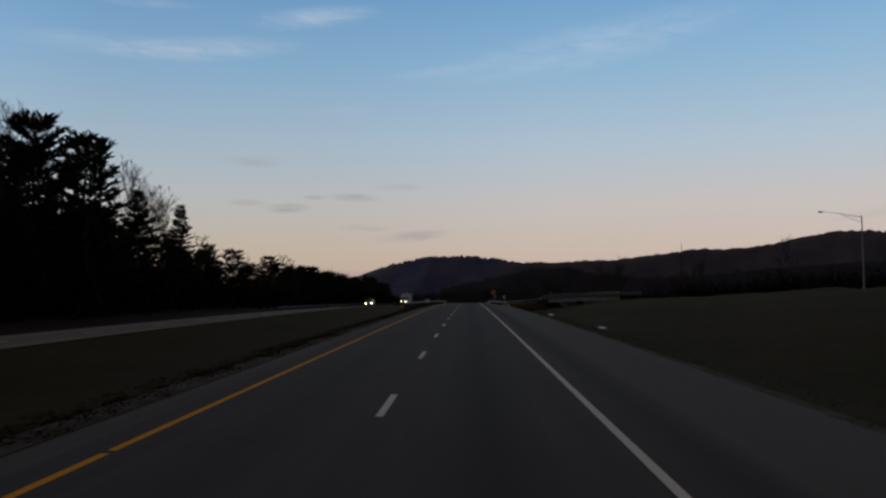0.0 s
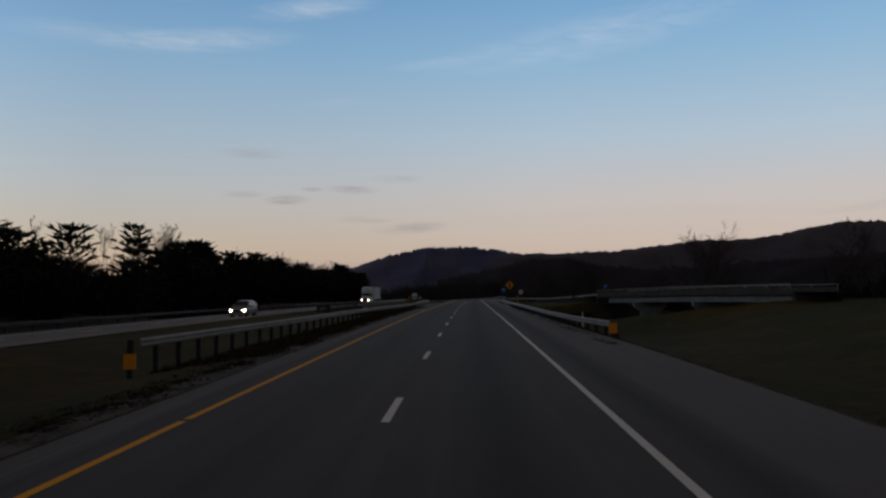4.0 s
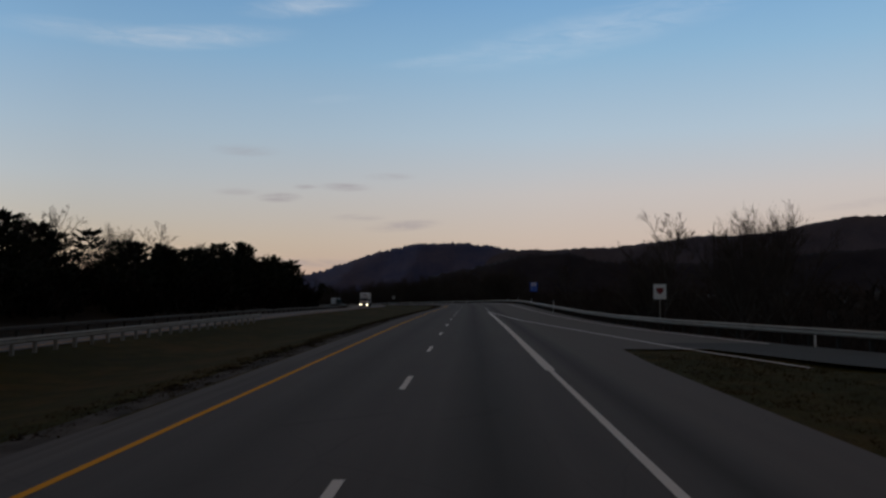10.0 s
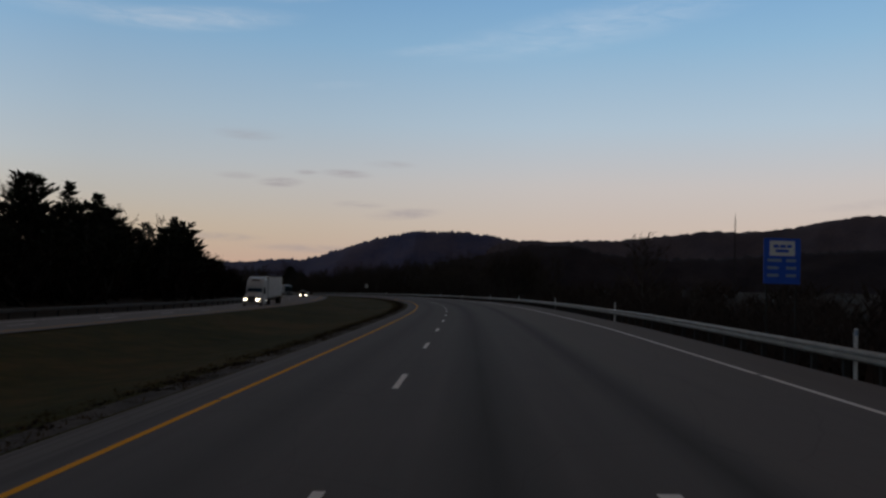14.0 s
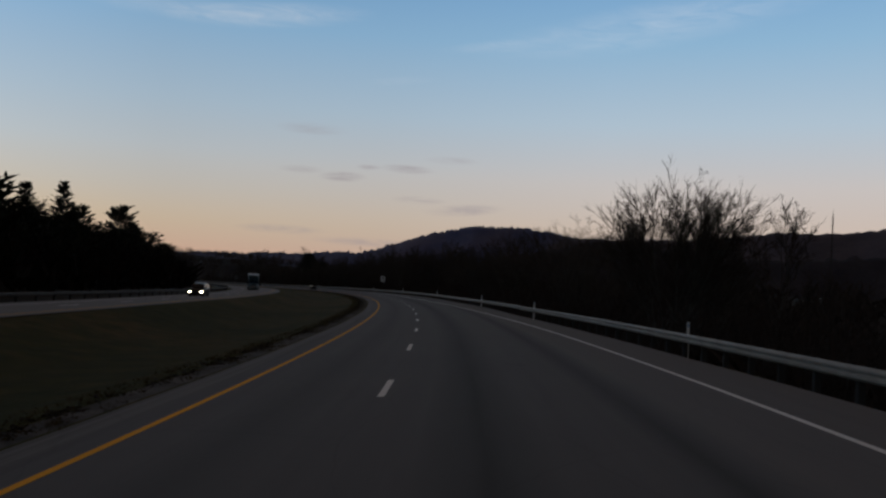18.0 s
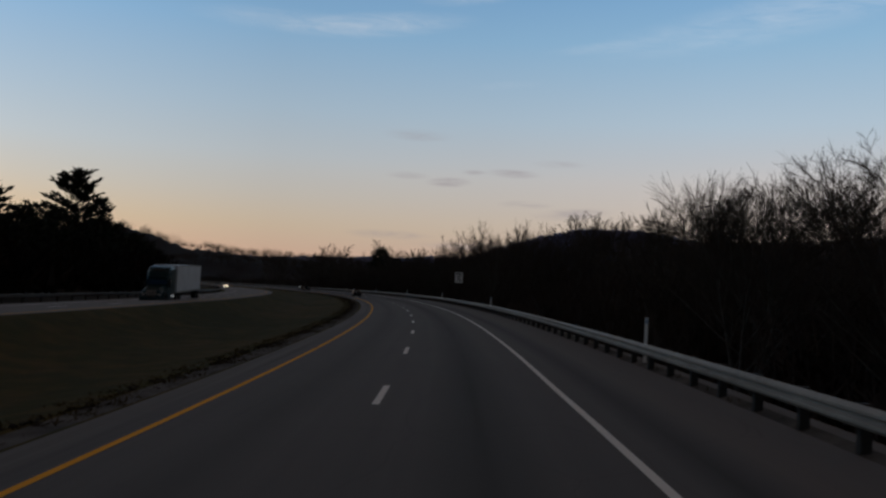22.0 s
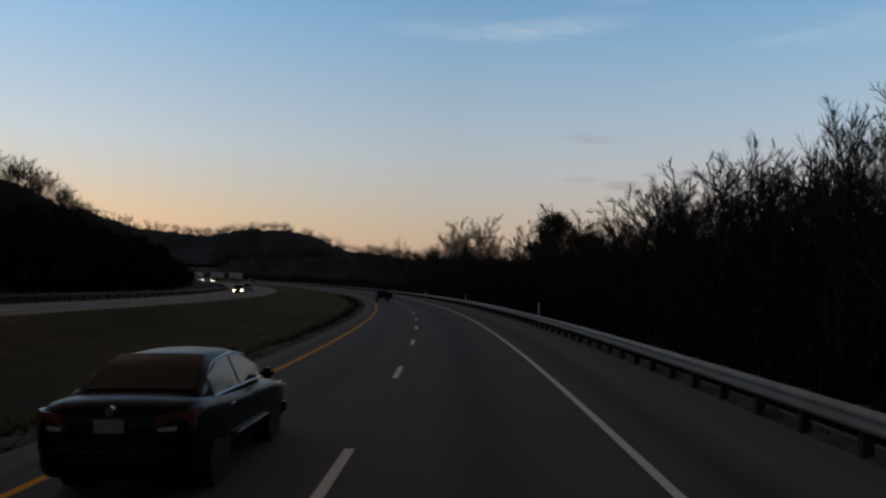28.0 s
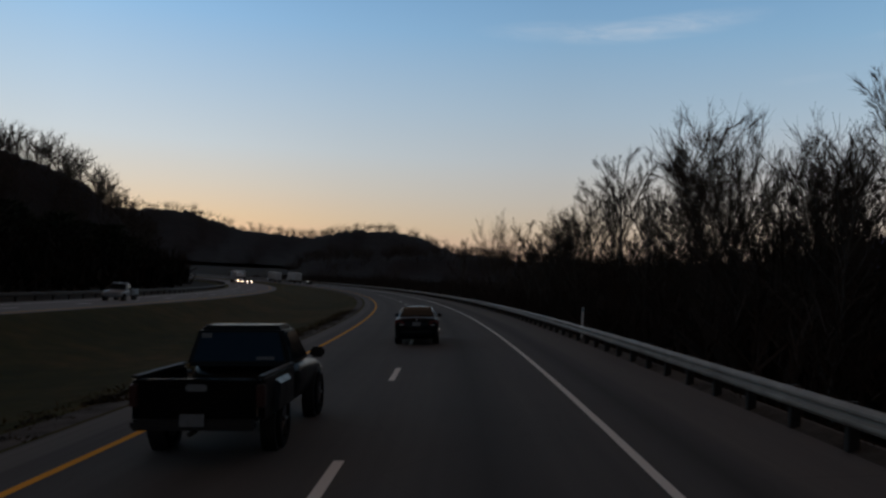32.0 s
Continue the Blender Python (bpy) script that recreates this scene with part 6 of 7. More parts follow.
def sapling(seed, foot, head, thick, twigs=4):
    """A thicket bush, 10 m high: a close foot of broad stems under a head of thin shoots and twigs."""
    rng = random.Random(seed)
    paths = []
    for k in range(foot):
        a, r = rng.uniform(0, 6.28), 1.6 * math.sqrt(rng.random())
        p = Vector((math.cos(a) * r, math.sin(a) * r, rng.uniform(-0.3, 3.2)))
        q = p + Vector((rng.gauss(0, 0.3), rng.gauss(0, 0.3), 1.0)).normalized() * rng.uniform(2.0, 4.0)
        paths.append([(p, rng.uniform(0.6, 1.3) * thick), (q, thick * 0.25)])
    for k in range(head):
        a, r = rng.uniform(0, 6.28), 1.7 * math.sqrt(rng.random())
        p = Vector((math.cos(a) * r, math.sin(a) * r, rng.uniform(2.0, 6.4)))
        d = Vector((rng.gauss(0, 0.26), rng.gauss(0, 0.26), 1.0)).normalized()
        q = p + d * rng.uniform(1.6, 3.6)
        w = rng.uniform(0.025, 0.05)
        paths.append([(p, w), (q, 0.008)])
        for _ in range(twigs):
            h = p.lerp(q, rng.uniform(0.15, 0.95))
            e = h + (d + Vector((rng.gauss(0, 0.45), rng.gauss(0, 0.45), rng.gauss(0, 0.2)))).normalized() * rng.uniform(0.5, 1.3)
            paths.append([(h, 0.02), (e, 0.006)])
    v, f = [], []
    blades(paths, rng, v, f)
    return [(np.array(v, np.float32), np.array(f, np.int32))]


def far_tree(seed, wide=3.2, limbs=8, twig=0.05):
    """A leafless tree for far slopes, 10 m high: trunk, limbs and bundled twigs that fill a round crown down to the ground cover."""
    rng = random.Random(seed)
    paths = [[(Vector((0, 0, -0.5)), 0.16), (Vector((rng.gauss(0, 0.2), rng.gauss(0, 0.2), 6)), 0.07)]]
    for i in range(limbs):
        a, up = i * 2.4, math.radians(rng.uniform(15, 80))
        p = Vector((0, 0, rng.uniform(1.5, 4.5)))
        d = Vector((math.cos(a) * math.cos(up), math.sin(a) * math.cos(up), math.sin(up)))
        q = p + d * wide * rng.uniform(0.8, 1.15) * (1 + 0.55 * math.sin(up))
        paths.append([(p, 0.07), (q, 0.025)])
        for _ in range(6):
            h = p.lerp(q, rng.uniform(0.25, 1.0))
            e = (d + Vector((rng.gauss(0, 0.5), rng.gauss(0, 0.5), rng.gauss(0.25, 0.35)))).normalized()
            g = h + e * rng.uniform(0.7, 1.7)
            paths.append([(h, twig), (g, twig * 0.5)])
            for _ in range(2):
                m = h.lerp(g, rng.uniform(0.2, 0.9))
                paths.append([(m, twig * 0.8), (m + (e + Vector((rng.gauss(0, 0.5), rng.gauss(0, 0.5), rng.gauss(0.2, 0.3)))).normalized() * rng.uniform(0.5, 1.1), twig * 0.3)])
    v, f = [], []
    blades(paths, rng, v, f)
    v = np.array(v, np.float32)
    v[:, 2] *= 10 / v[:, 2].max()
    return [(v, np.array(f, np.int32))]


TREE_MESHES = {}


def tree_meshes(key, data, mats):
    if key not in TREE_MESHES:
        TREE_MESHES[key] = [fast_mesh(nm, v, f, m) for nm, (v, f), m in zip(("trunk", "crown"), data, mats)]
    return TREE_MESHES[key]


WIDE = [bare_tree(11 + i, 4.0 + 0.3 * i, (0.16, 0.4), 0.62, 12, (18, 74), 0.56, (11, 7, 4), 1, 0.14, 0.0062) for i in range(3)]
TALL = [bare_tree(21 + i, 1.9 + 0.25 * i, (0.28, 0.85), 0.9, 16, (46, 72), 0.6, (8, 6, 5), 1, 0.085, 0.0062) for i in range(4)]
MULTI = [bare_tree(41 + i, 4.2, (0.14, 0.55), 0.78, 7, (38, 76), 0.5, (8, 6, 5), 5, 0.08, 0.0065) for i in range(3)]
FAN = [bare_tree(48, 5.0, (0.14, 0.6), 0.82, 8, (46, 78), 0.5, (8, 6, 5), 9, 0.07, 0.0065)]
THIN = [bare_tree(71 + i, 1.7 + 0.25 * i, (0.25, 0.85), 0.9, 11, (48, 72), 0.6, (6, 4, 3), 1, 0.065, 0.0112, 0.0, 3) for i in range(4)]
PINE = [needle_tree(31 + i, 2.7 + 0.4 * (i % 2), 0.1, 0.08, 0.12, 0.65, 0.054, 6, 0.5, 1.0) for i in range(3)]
LOOSE = [needle_tree(51 + i, 3.1, 0.2, 0.2, 0.06, 0.5, 0.062, 6, 0.55, 1.3, 0.26, 0.3) for i in range(3)]
FIR = [needle_tree(37 + i, 2.4, 0.06, 0.05, 0.02, 0.95, 0.042, 7, 0.42, 1.1) for i in range(2)]
ROUND = [clump_tree(61, 170, 150, 1.6, 2.7, (0.55, 1.0), (0.18, 0.34))]
BUSHY = [needle_tree(64 + i, 2.8 + 0.3 * i, 0.1, 0.05, 0.16, 0.55, 0.11, 5, 0.95, 0.2) for i in range(4)]
BUSH = [sapling(81 + i, 26, 22, 0.24) for i in range(4)]
FINE_BUSH = [sapling(85 + i, 12, 34, 0.06) for i in range(3)]
KINDS = {
    "wide": (WIDE, (BARK, TWIG), "spreading leafless broadleaf tree against the dusk sky"),
    "tall": (TALL, (BARK, TWIG), "tall slender leafless tree at the wood's edge"),
    "multi": (MULTI, (BARK, TWIG), "leafless tree with several leaning stems"),
    "fan": (FAN, (BARK, TWIG), "broad leafless tree fanning out in many upright stems"),
    "pine": (PINE, (BARK, NEEDLE), "dark conical evergreen tree at the wood's edge"),
    "fir": (FIR, (BARK, NEEDLE), "dark pointed fir rising above the wood's edge"),
    "loose": (LOOSE, (BARK, NEEDLE), "tall ragged pine with open boughs"),
    "round": (ROUND, (BARK, NEEDLE), "dark round-headed evergreen standing above the wood"),
}
counter = 0


def plant(kind, s, u, top, width=1.0):
    """One tree whose top stands at that height over the road's plane."""
    global counter
    counter += 1
    data, mats, label = KINDS[kind]
    k = counter % len(data)
    meshes = tree_meshes((kind, k), data[k], mats)
    g = ground_dz(s, u) - 0.15
    lean = np.interp(s, RS, RB) * (0 if u < -8 else min(u, 12))
    ref = np.interp(s, RS, RB) * (-8 if u < -8 else min(u, 12))
    tall = (top + ref - lean - g) / 10
    p = on_road(s, u, g)
    ob = thing("evergreen_tree" if kind in ("pine", "fir", "loose", "round") else "bare_tree", label, "tree", group="trees")
    ob.matrix_basis = pose(p[0], p[1], p[2], 0, 0, (counter * 137.5) % 360) @ Matrix.Diagonal((tall * width, tall * width, tall, 1))
    part("trunk", meshes[0], None, ob)
    part("crown", meshes[1], None, ob)


for row in (
        ("loose", 105.7, -58, 25.7, 1.1), ("loose", 124.4, -60, 27.0, 1.0), ("tall", 106.6, -62, 29.5, 1.4), ("tall", 96, -60, 26, 1.2), ("tall", 151.2, -66, 29.0, 1.0), ("tall", 171.5, -68, 27.0, 1.0), ("tall", 162, -64, 25.0, 1.0),
):
    plant(*row)
for row in (
        ("fir", 145.3, -60, 21.5, 1.0), ("fir", 166, -59.7, 20.8, 1.1), ("pine", 84, -57, 21, 1.2), ("loose", 70, -58, 24, 1.0), ("loose", 112, -66, 24, 1.2), ("pine", 132, -62, 18, 1.2), ("pine", 118, -57, 15, 1.3), ("pine", 96, -56, 14, 1.3), ("pine", 155, -58, 14, 1.2),
):
    plant(*row)
for row in (
        ("pine", 40, -58, 22, 1.1), ("pine", 56, -57, 19, 1.2), ("pine", 271, -60, 12.5, 1.4), ("pine", 296, -62, 13.8, 1.4), ("loose", 474.8, -60, 15.5, 1.2), ("wide", 433, -70, 16.5, 1.0), ("wide", 388, -72, 15.3, 0.9), ("wide", 407, -72, 14.6, 0.9), ("wide", 431, -70, 17.4, 0.9), ("fir", 432, -60, 13.0, 1.2), ("loose", 504, -60, 17.5, 1.1),
):
    plant(*row)
for row in (
        ("tall", 497, -70, 17.6, 1.3), ("tall", 518, -70, 18.9, 1.3), ("tall", 505, -72, 18.2, 1.3), ("fir", 537, -66, 20.3, 1.2), ("fir", 551, -65, 20.0, 1.2), ("fir", 615, -61, 20.7, 1.1), ("pine", 580, -62, 16.5, 1.1), ("fir", 655, -60, 18.7, 1.2), ("fir", 640, -62, 17, 1.2), ("loose", 667, -60, 15, 1.2), ("pine", 746, -69, 16, 1.1),
):
    plant(*row)
for row in (
        ("loose", 816, -67, 26.8, 1.15), ("loose", 824, -63, 21, 1.1), ("tall", 700, -64, 15, 1.1), ("tall", 712, -63, 15, 1.1), ("tall", 877, -65, 19.4, 1.0), ("pine", 842, -60, 16.3, 1.0), ("tall", 855, -64, 17, 1.0), ("tall", 905, -66, 17, 1.2),
):
    plant(*row)
for row in (
        ("wide", 398, 40, 10.5, 0.9), ("multi", 378, 38, 14, 0.9), ("wide", 368, 38, 13.2, 0.9), ("tall", 364, 22.5, 11.5, 1.1), ("wide", 384, 25, 8.8, 1.0), ("multi", 388, 27, 9.2, 0.9), ("wide", 348, 26, 9.4, 0.9), ("wide", 268, 48, 16.4, 1.0), ("tall", 280, 52, 14.5, 1.0), ("tall", 307, 120, 26, 0.9), ("wide", 255, 70, 13, 1.1), ("tall", 268, 76, 17, 0.9),
):
    plant(*row)
for row in (
        ("tall", 514.5, 33.8, 12.2, 1.3), ("tall", 646, 48, 18, 1.2), ("tall", 653, 53, 17.5, 1.2), ("wide", 662, 58, 16, 0.8), ("fan", 557, 19.9, 12.5, 1.0), ("multi", 600, 23.0, 9.6, 1.1), ("tall", 560, 29.2, 10.7, 1.0), ("wide", 575, 30, 10.5, 0.8), ("multi", 648, 17.5, 9.4, 1.3), ("multi", 655, 24, 10.8, 1.25), ("multi", 640, 23, 9.6, 1.3), ("wide", 712, 46.3, 20.2, 0.7), ("multi", 700, 41, 18.5, 0.8), ("wide", 676, 46, 20.5, 1.3), ("wide", 690, 50, 19.5, 1.2), ("wide", 660, 50, 16.5, 0.9), ("tall", 736, 45, 17.7, 1.0), ("wide", 866, 55, 21, 0.8), ("wide", 756, 20.3, 15.6, 1.0), ("tall", 806, 30, 13.6, 1.2),
):
    plant(*row)
for row in (
        ("wide", 766, 31, 17.3, 0.9), ("tall", 752, 36, 18, 1.2), ("tall", 764, 40, 16.8, 1.2), ("tall", 746, 40, 16.2, 1.2), ("tall", 721, 35, 11.4, 1.2), ("multi", 695, 30, 10.1, 1.0), ("multi", 674, 22.5, 11.2, 1.1), ("tall", 862, 30, 15.5, 1.2), ("multi", 821, 28, 14.2, 1.0), ("wide", 742, 19, 10.9, 0.9), ("tall", 733, 16.5, 10.4, 0.9),
):
    plant(*row)
for row in (
        ("wide", 851, 35.8, 19.5, 0.9), ("tall", 851, 26, 14.4, 1.1), ("tall", 803, 16.5, 10.0, 1.2), ("multi", 835, 24, 10.9, 1.1), ("wide", 815, 19.5, 10.6, 0.9), ("tall", 871, 28, 13.3, 1.2), ("wide", 884, 31, 14, 0.9), ("tall", 866, 24, 11.5, 1.2), ("round", 928, 34.3, 18.7, 0.88), ("tall", 880, 22, 12, 1.2), ("multi", 893, 21, 9.5, 1.0),
):
    plant(*row)
for row in (
        ("wide", 1063, 30, 20.5, 0.7), ("tall", 950, 39.3, 23.0, 1.0), ("tall", 925, 37.5, 18.6, 1.2), ("tall", 915, 34.6, 15.4, 1.2), ("wide", 940, 43.4, 19.7, 0.8), ("tall", 960, 29.8, 20.3, 1.2), ("tall", 985, 28.9, 21.7, 1.1), ("tall", 975, 32.6, 17.0, 1.3), ("tall", 1000, 28.5, 17.8, 1.2), ("round", 922, 39, 14.0, 1.0), ("tall", 850, 23.3, 13.9, 1.2), ("multi", 926, 25, 12.5, 1.0), ("tall", 975, 25, 17.0, 1.1), ("tall", 940, 22, 15.5, 1.1), ("wide", 930, 19.5, 14.2, 0.9), ("multi", 920, 17.5, 10.6, 1.0), ("tall", 912, 15.5, 8.4, 1.2), ("tall", 1020, 28, 14.3, 1.1), ("multi", 991, 25, 14.6, 0.9), ("tall", 962, 24, 13, 0.9), ("tall", 1005, 26, 14, 1.2),
):
    plant(*row)


def scatter(name, label, templates, places, mats):
    """Joins many turned and scaled copies of templates into one mesh of uncounted growth."""
    vs, fs, sl, base = [], [], [], 0
    for x, y, z, k, scale, spin, squash in places:
        c, s = math.cos(spin) * scale * squash, math.sin(spin) * scale * squash
        for slot, (v, f) in enumerate(templates[k]):
            vs.append(np.stack([v[:, 0] * c - v[:, 1] * s + x, v[:, 0] * s + v[:, 1] * c + y, v[:, 2] * scale + z], -1))
            fs.append(f + base)
            sl.append(np.full(len(f), slot))
            base += len(v)
    ob = new(name, fast_mesh(name, np.concatenate(vs), np.concatenate(fs), mats, np.concatenate(sl)))
    return tagged(ob, label, "trees", kind="stuff")


def along_road(count, s0, s1, near, deep, tall, kinds, seed, squash=(0.9, 1.3), low=0.6, high=1.15, shy=0.0, open_from=9999):
    """Places in a band beside the road; near and tall are (s, value) tables, deep its depth (negative: leftwards); shy: how much lower the edge is; past open_from two in three are left out."""
    r = random.Random(seed)
    out, tried = [], 0
    while tried < count:
        s, f = r.uniform(s0, s1), r.random() ** 1.3
        u = np.interp(s, *zip(*near)) + deep * f
        if 212 < s < 262 and -34 < u < 32:
            continue
        p = on_road(s, u, ground_dz(s, u) - 0.2)
        h = np.interp(s, *zip(*tall)) * r.uniform(low, high) * (1 - shy * max(0.0, 1 - 2.2 * f))
        place = (p[0], p[1], p[2], r.choice(kinds), h / 10, r.uniform(0, 6.3), r.uniform(*squash))
        tried += 1
        if s < open_from or tried % 3 == 0:
            out.append(place)
    return out


LEFT_EDGE = [(-100, -46), (180, -46), (260, -48), (420, -46), (1400, -44)]
RIGHT_EDGE = [(262, 34), (300, 24), (340, 17), (420, 15), (560, 13.5), (640, 11.5), (1400, 11)]
VALLEY_TALL = [(262, 6), (330, 7.5), (420, 8.5), (560, 9.4), (640, 11), (760, 12.5), (800, 13.5), (860, 14.5), (900, 14.5), (930, 11.5), (1010, 9), (1300, 9)]
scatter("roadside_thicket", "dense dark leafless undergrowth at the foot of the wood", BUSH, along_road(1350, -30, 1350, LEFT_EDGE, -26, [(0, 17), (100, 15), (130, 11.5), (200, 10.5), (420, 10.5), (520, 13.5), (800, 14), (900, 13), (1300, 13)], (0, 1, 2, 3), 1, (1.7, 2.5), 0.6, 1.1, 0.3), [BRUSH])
scatter("valley_thicket", "dense dark leafless undergrowth in the low ground", BUSH, along_road(1300, 262, 1350, widened(RIGHT_EDGE, 5), 34, VALLEY_TALL, (0, 1, 2, 3), 2, (1.6, 2.3), 0.65, 1.15, 0.3), [VALLEY_BRUSH])
scatter("bank_thicket", "thin brown brush on the bank below the guardrail", FINE_BUSH, along_road(560, 290, 1010, RIGHT_EDGE, 16, VALLEY_TALL, (0, 1, 2), 7, (1.2, 1.9), 0.45, 0.85, 0.5), [VALLEY_BRUSH])
scatter("bank_wood", "slender leafless trees crowding above the guardrail", THIN, along_road(200, 738, 1000, [(738, 20), (770, 17), (1010, 16.5)], 24, [(738, 12), (770, 14.5), (840, 15), (875, 13), (900, 11), (930, 14.5), (1010, 15.5)], (0, 1, 2, 3), 8, (1.0, 1.5), 0.6, 1.02), [BARK, TWIG])
scatter("valley_thicket", "dark leafless undergrowth deep in the valley", BUSH, along_road(330, 290, 1150, [(290, 62), (1150, 55)], 70, [(290, 10), (1150, 11)], (0, 1, 2, 3), 9, (1.8, 2.6)), [VALLEY_BRUSH])
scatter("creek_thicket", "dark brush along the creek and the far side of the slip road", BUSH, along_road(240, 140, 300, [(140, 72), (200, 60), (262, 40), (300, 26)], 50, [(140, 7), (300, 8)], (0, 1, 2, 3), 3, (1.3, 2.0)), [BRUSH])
scatter("roadside_wood", "leafless wood beside the motorway", THIN, along_road(100, -30, 1350, [(-100, -52), (1400, -54)], -40, [(0, 22), (175, 19), (195, 15.5), (420, 15), (520, 17.5), (700, 15), (830, 17), (1300, 16)], (0, 1, 2, 3), 4, (0.9, 1.3), 0.7, 1.1), [BARK, TWIG])
scatter("roadside_pines", "dark evergreens standing in the roadside wood", BUSHY, along_road(330, -20, 1100, [(-100, -50), (1400, -52)], -20, [(0, 18), (95, 16.5), (125, 13.5), (150, 12.3), (180, 11.6), (205, 12.8), (260, 13.2), (310, 12.4), (420, 11.2), (470, 12), (530, 13.6), (575, 15.6), (605, 13.6), (640, 12.0), (700, 12.8), (830, 12), (1300, 11)], (0, 1, 2, 3), 5, (1.1, 1.6), 0.65, 1.06), [BARK, NEEDLE])
scatter("valley_wood", "leafless wood in the low ground beside the motorway", THIN, along_road(120, 290, 1350, [(290, 34), (340, 26), (560, 24), (640, 18), (1400, 17)], 55, [(290, 8), (420, 8.5), (560, 9), (640, 9), (715, 10), (750, 13), (820, 14), (900, 15.5), (1300, 16)], (0, 1, 2, 3), 6, open_from=960), [BARK, TWIG])
scatter("bank_thicket", "high dark brush crowding the bank before the bend", BUSH, along_road(150, 862, 985, [(862, 21), (985, 19)], 24, [(862, 17), (930, 16.5), (985, 14)], (0, 1, 2, 3), 14, (1.3, 1.9), 0.7, 1.05, 0.3), [VALLEY_BRUSH])
scatter("bank_wood", "close-grown leafless trees on the bank of the bend", THIN, along_road(95, 782, 880, [(782, 15), (880, 15.5)], 15, [(782, 12.5), (820, 14), (880, 13)], (0, 1, 2, 3), 15, (1.1, 1.6), 0.6, 1.05), [BARK, TWIG])
scatter("valley_wood", "tall slender leafless stand behind the speed limit sign", THIN, along_road(110, 728, 850, [(728, 32), (850, 28)], 28, [(728, 20), (850, 22)], (0, 1, 2, 3), 12, (0.8, 1.1), 0.75, 1.05), [BARK, TWIG])


# ---- hills ----
def ridge(name, label, origin, crest, mat, rough, base, depth, count=220):
    """A ridge seen from origin: (azimuth to the left, distance, elevation in degrees) along its crest, falling away on both sides."""
    gen = np.random.default_rng(len(name) + count)
    crest = sorted(crest)
    az = np.linspace(crest[0][0], crest[-1][0], count)
    dist = np.interp(az, [c[0] for c in crest], [c[1] for c in crest])
    elev = smooth(np.interp(az, [c[0] for c in crest], [c[2] for c in crest]), 9)
    high = origin[2] + dist * np.tan(np.radians(elev))
    jag = gen.normal(0, rough, count) + smooth(gen.normal(0, rough * 2.5, count), 9)
    rows = []
    for k, keep in ((-1.0, 0.0), (-0.75, 0.2), (-0.5, 0.46), (-0.3, 0.72), (-0.14, 0.91), (0.0, 1.0), (0.25, 0.85), (1.0, 0.0)):
        d = dist + k * depth * (1 + 0.12 * np.sin(az * 1.3 + k * 5) + 0.05 * np.sin(az * 4.1 + k * 9))
        a = np.radians(az)
        z = base + (high - base) * keep + (jag if keep == 1 else smooth(gen.normal(0, rough * 1.6, count), 9) * (0 < keep < 1))
        rows.append(np.stack([origin[0] - np.sin(a) * d, origin[1] + np.cos(a) * d, z], -1))
    faces = np.array(grid_faces(len(rows), count), dtype=np.int32)
    ob = new(name, fast_mesh(name, np.array(rows).reshape(-1, 3), faces, mat, shade=True))
    tagged(ob, label, "hill", kind="structure")
    return rows


START, FINISH = on_road(0, 1.6, 2.3), on_road(882.4, 1.5, 2.3)
ridge("mountain", "distant wooded mountain, blue-grey with haze, with a tree-lined crest", START, [(a, 4750, e - 0.14) for a, e in
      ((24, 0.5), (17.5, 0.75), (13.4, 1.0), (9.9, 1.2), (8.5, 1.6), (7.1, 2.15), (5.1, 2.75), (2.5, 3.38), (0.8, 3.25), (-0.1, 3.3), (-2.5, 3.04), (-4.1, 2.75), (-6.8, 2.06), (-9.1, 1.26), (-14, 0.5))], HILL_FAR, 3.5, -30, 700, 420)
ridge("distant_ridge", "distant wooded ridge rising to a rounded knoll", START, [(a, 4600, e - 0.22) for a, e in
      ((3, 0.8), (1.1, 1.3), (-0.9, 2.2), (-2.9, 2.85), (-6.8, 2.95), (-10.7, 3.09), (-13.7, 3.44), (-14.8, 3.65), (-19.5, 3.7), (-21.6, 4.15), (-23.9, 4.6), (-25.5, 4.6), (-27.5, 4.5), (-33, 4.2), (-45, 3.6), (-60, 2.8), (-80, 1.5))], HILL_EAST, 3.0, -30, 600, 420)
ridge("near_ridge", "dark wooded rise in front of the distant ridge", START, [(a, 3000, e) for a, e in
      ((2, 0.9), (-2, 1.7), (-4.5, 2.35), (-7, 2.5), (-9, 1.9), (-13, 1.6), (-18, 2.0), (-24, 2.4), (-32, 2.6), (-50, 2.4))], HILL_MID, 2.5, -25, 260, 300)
side = ridge("wooded_hill", "steep dark wooded hillside beside the motorway", FINISH, [(a, d, e) for a, d, e in
             ((104, 380, 0.5), (90, 400, 3.0), (76, 420, 5.4), (66, 430, 6.2), (62, 430, 5.8), (59.8, 430, 5.3), (57.8, 430, 4.5), (56.1, 430, 3.6), (54.6, 430, 1.9), (53.4, 430, 0.4), (52.6, 430, -0.8))], HILL_NEAR, 0.6, -14, 150, 160)
back = ridge("wooded_hill", "dark wooded hill closing the valley", FINISH, [(a, 1700, e) for a, e in
             ((66, 2.9), (58, 3.0), (53.9, 2.85), (51, 2.85), (48.8, 2.3), (46.1, 1.7), (43.8, 1.6), (42, 1.6), (39.7, 2.25), (36.5, 2.4), (35.5, 2.2), (33.7, 1.6), (32, 1.1), (30, 0.9), (26, 0.7), (18, 0.5))], HILL_NEAR, 1.9, -16, 490, 240)
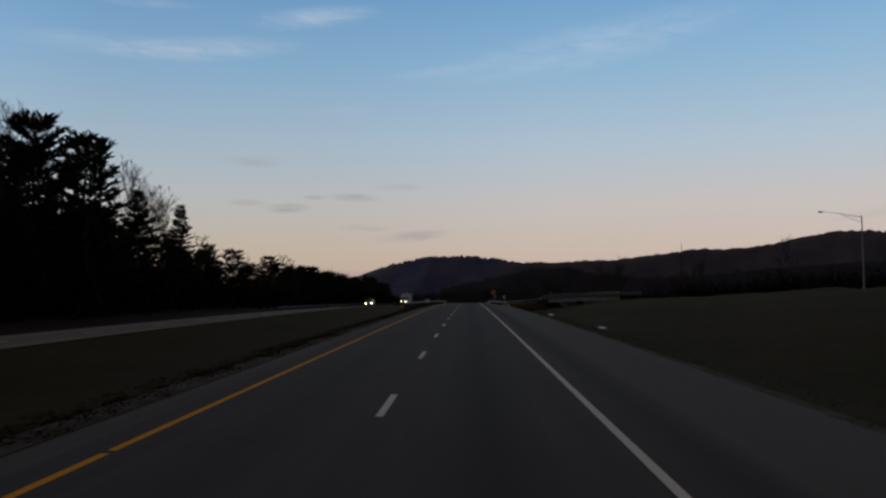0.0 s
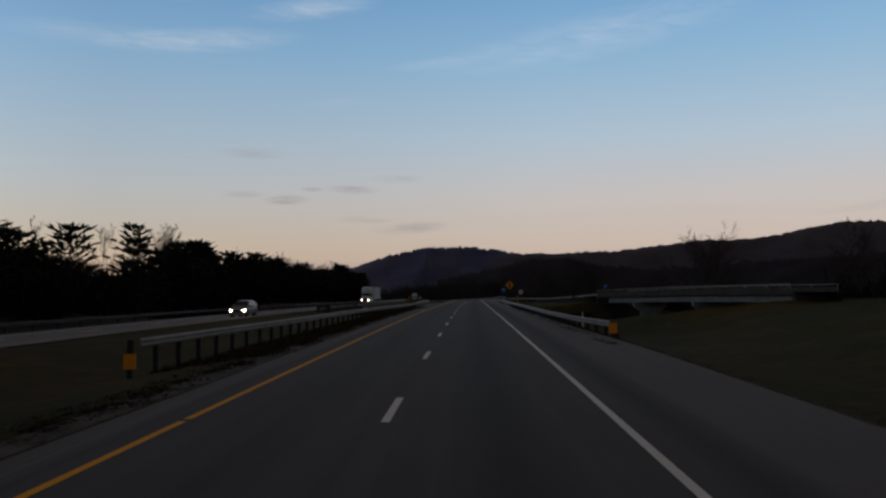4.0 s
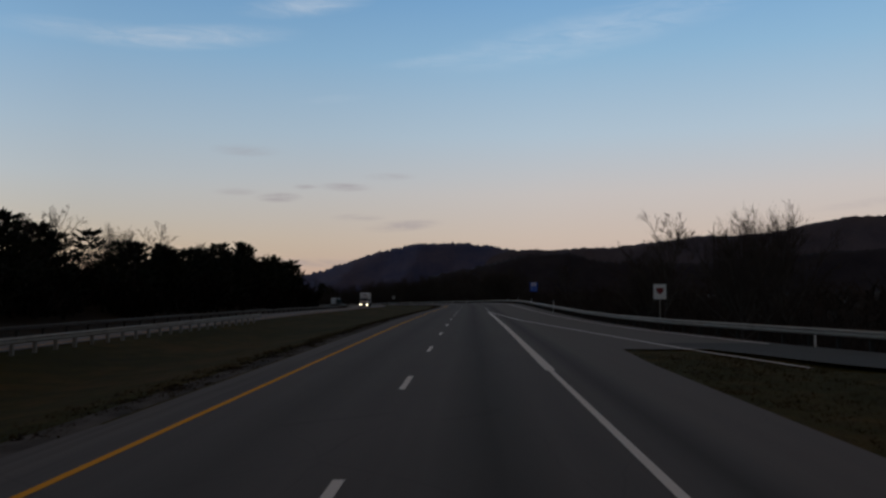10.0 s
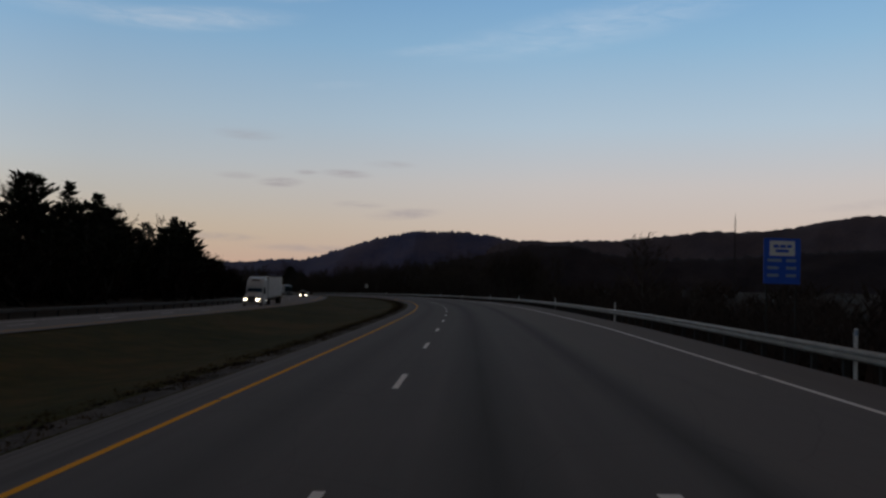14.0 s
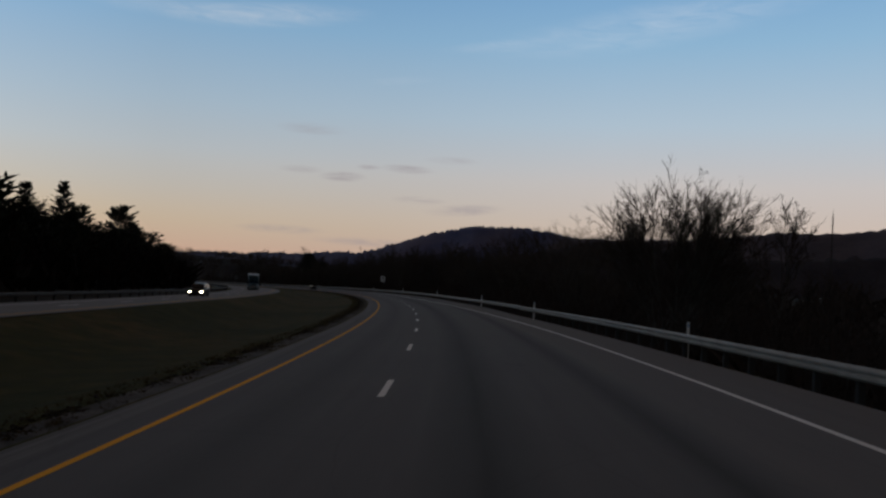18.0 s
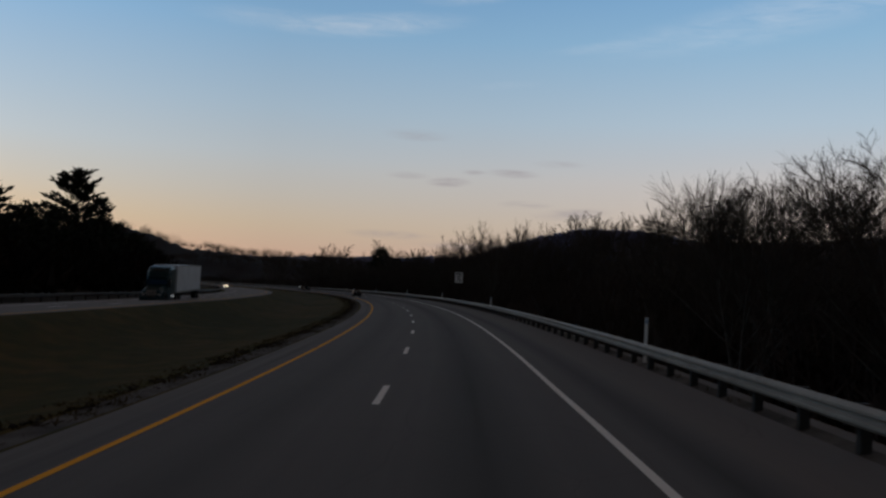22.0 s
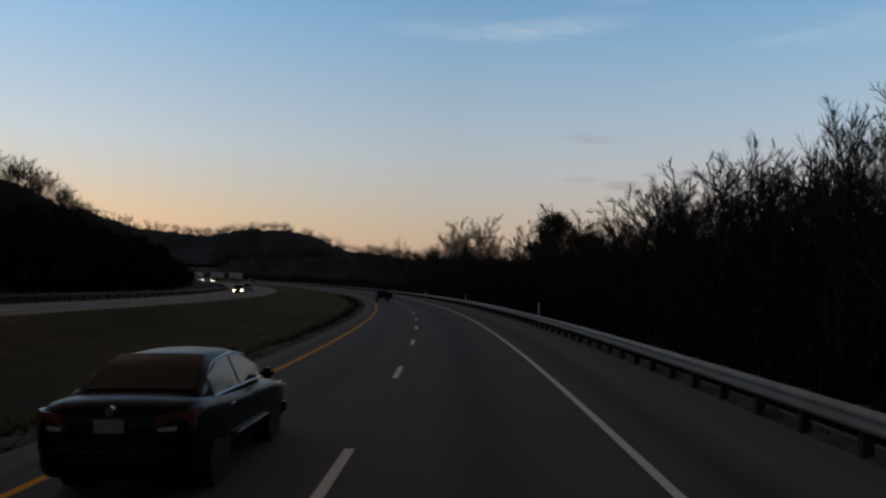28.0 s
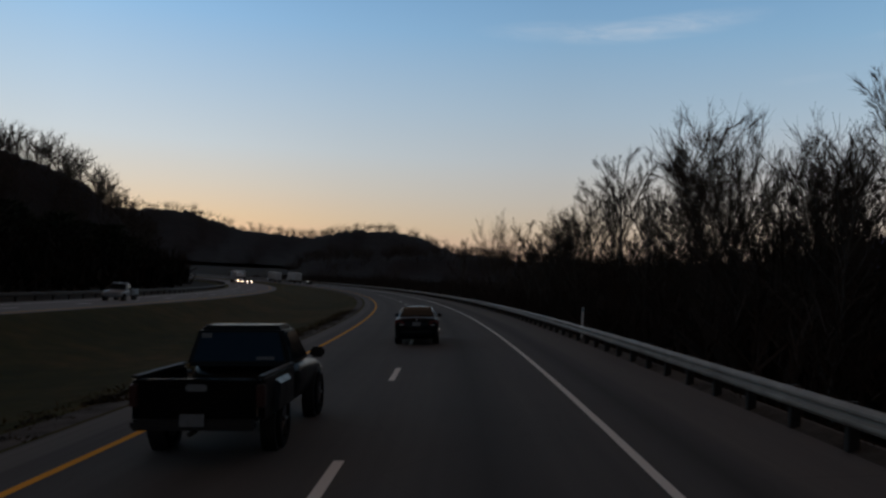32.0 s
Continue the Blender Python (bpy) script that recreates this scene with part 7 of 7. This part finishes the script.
knoll = ridge("wooded_hill", "low dark wooded rise beside the bend", FINISH, [(a, 520, e) for a, e in ((44, -1.5), (42.2, 0.0), (36.4, 0.5), (32, 0.8), (26, 0.6), (18, 0.8), (6, 0.8))], HILL_NEAR, 0.6, -14, 90, 160)


def wooded(name, label, rows, span, count, tall, seed, templates, mats):
    """Trees anywhere on a ridge between two of its rows, thickest towards the crest."""
    r = random.Random(seed)
    places = []
    for _ in range(count):
        k = span[0] + (span[1] - span[0]) * (1 - r.random() ** 1.7)
        i, f = r.randrange(rows[0].shape[0] - 1), r.random()
        j = min(int(k), len(rows) - 2)
        g = k - j
        p = (rows[j][i] * (1 - f) + rows[j][i + 1] * f) * (1 - g) + (rows[j + 1][i] * (1 - f) + rows[j + 1][i + 1] * f) * g
        places.append((p[0], p[1], p[2] - 0.6, r.randrange(len(templates)), tall * r.uniform(0.65, 1.15) / 10, r.uniform(0, 6.3), r.uniform(0.9, 1.3)))
    scatter(name, label, templates, places, mats)


HILLTREE = [far_tree(91 + i, 2.8 + 0.3 * i) for i in range(4)]
wooded("hillside_trees", "leafless trees covering the hillside and its crest", side, (2, 6), 760, 17, 1, HILLTREE, [TWIG])
wooded("hilltop_trees", "leafless trees along the far crest", back, (3, 6), 760, 21, 2, HILLTREE, [TWIG])
wooded("knoll_trees", "leafless trees covering the low knoll", knoll, (2, 6), 380, 10, 3, HILLTREE, [TWIG])


# ---- grass along the pavement's edge ----
def tufts(count, s0, s1, u0, u1, high, seed, thin=1.0):
    gen = np.random.default_rng(seed)
    s, u = gen.uniform(s0, s1, count), gen.uniform(0, 1, count) ** 1.6 * (u1 - u0) + u0
    ragged = np.sin(s * 0.9 + 2 * np.sin(s * 0.23)) + np.sin(s * 2.7 + seed) + 0.8 * np.sin(s * 6.1)
    keep = ((s < 212) | (s > 266)) & (np.abs(u - u0) > 0.3 + 0.22 * ragged)
    s, u = s[keep], u[keep]
    dz = np.array([ground_dz(a, b) for a, b in zip(s, u)]) - 0.02
    p = on_road(s, u, dz)
    v, f = [], []
    n = len(s)
    for k in range(5):
        a = gen.uniform(0, 6.28, n)
        h = gen.uniform(0.4, 1, n) * high
        w = gen.uniform(0.008, 0.02, n) * thin
        o = np.stack([gen.normal(0, 0.12, n), gen.normal(0, 0.12, n), np.zeros(n)], -1)
        d = np.stack([np.cos(a), np.sin(a), np.zeros(n)], -1)
        tip = p + o + np.stack([gen.normal(0, 0.1, n), gen.normal(0, 0.1, n), h], -1)
        v.append(np.stack([p + o - d * w[:, None], p + o + d * w[:, None], tip], 1).reshape(-1, 3))
    v = np.concatenate(v)
    return v, np.arange(len(v), dtype=np.int32).reshape(-1, 3)


def verge_grass():
    vs, fs, base = [], [], 0
    for args in ((22000, 0, 960, -4.95, -6.9, 0.1, 1, 1.8), (3000, 0, 214, 8.4, 12, 0.1, 2), (3000, 140, 214, 6.9, 9.0, 0.2, 6, 3.0), (4000, 135, 214, -5.4, -9.5, 0.22, 7, 2.4), (2500, 264, 305, 7.5, 13, 0.12, 3), (3000, 575, 960, 7.1, 9.5, 0.12, 4)):
        v, f = tufts(*args)
        vs.append(v)
        fs.append(f + base)
        base += len(v)
    ob = new("verge_grass", fast_mesh("verge_grass", np.concatenate(vs), np.concatenate(fs), DRY_GRASS))
    tagged(ob, "short dry grass tufts along the pavement's edge", "grass", kind="stuff")
    v, f = tufts(20000, 0, 960, -5.42, -5.95, 0.07, 9, 4.5)
    sod = new("verge_sod", fast_mesh("verge_sod", v, f, LITTER))
    tagged(sod, "dark ragged sod creeping onto the gravel edge", "grass", kind="stuff")


verge_grass()
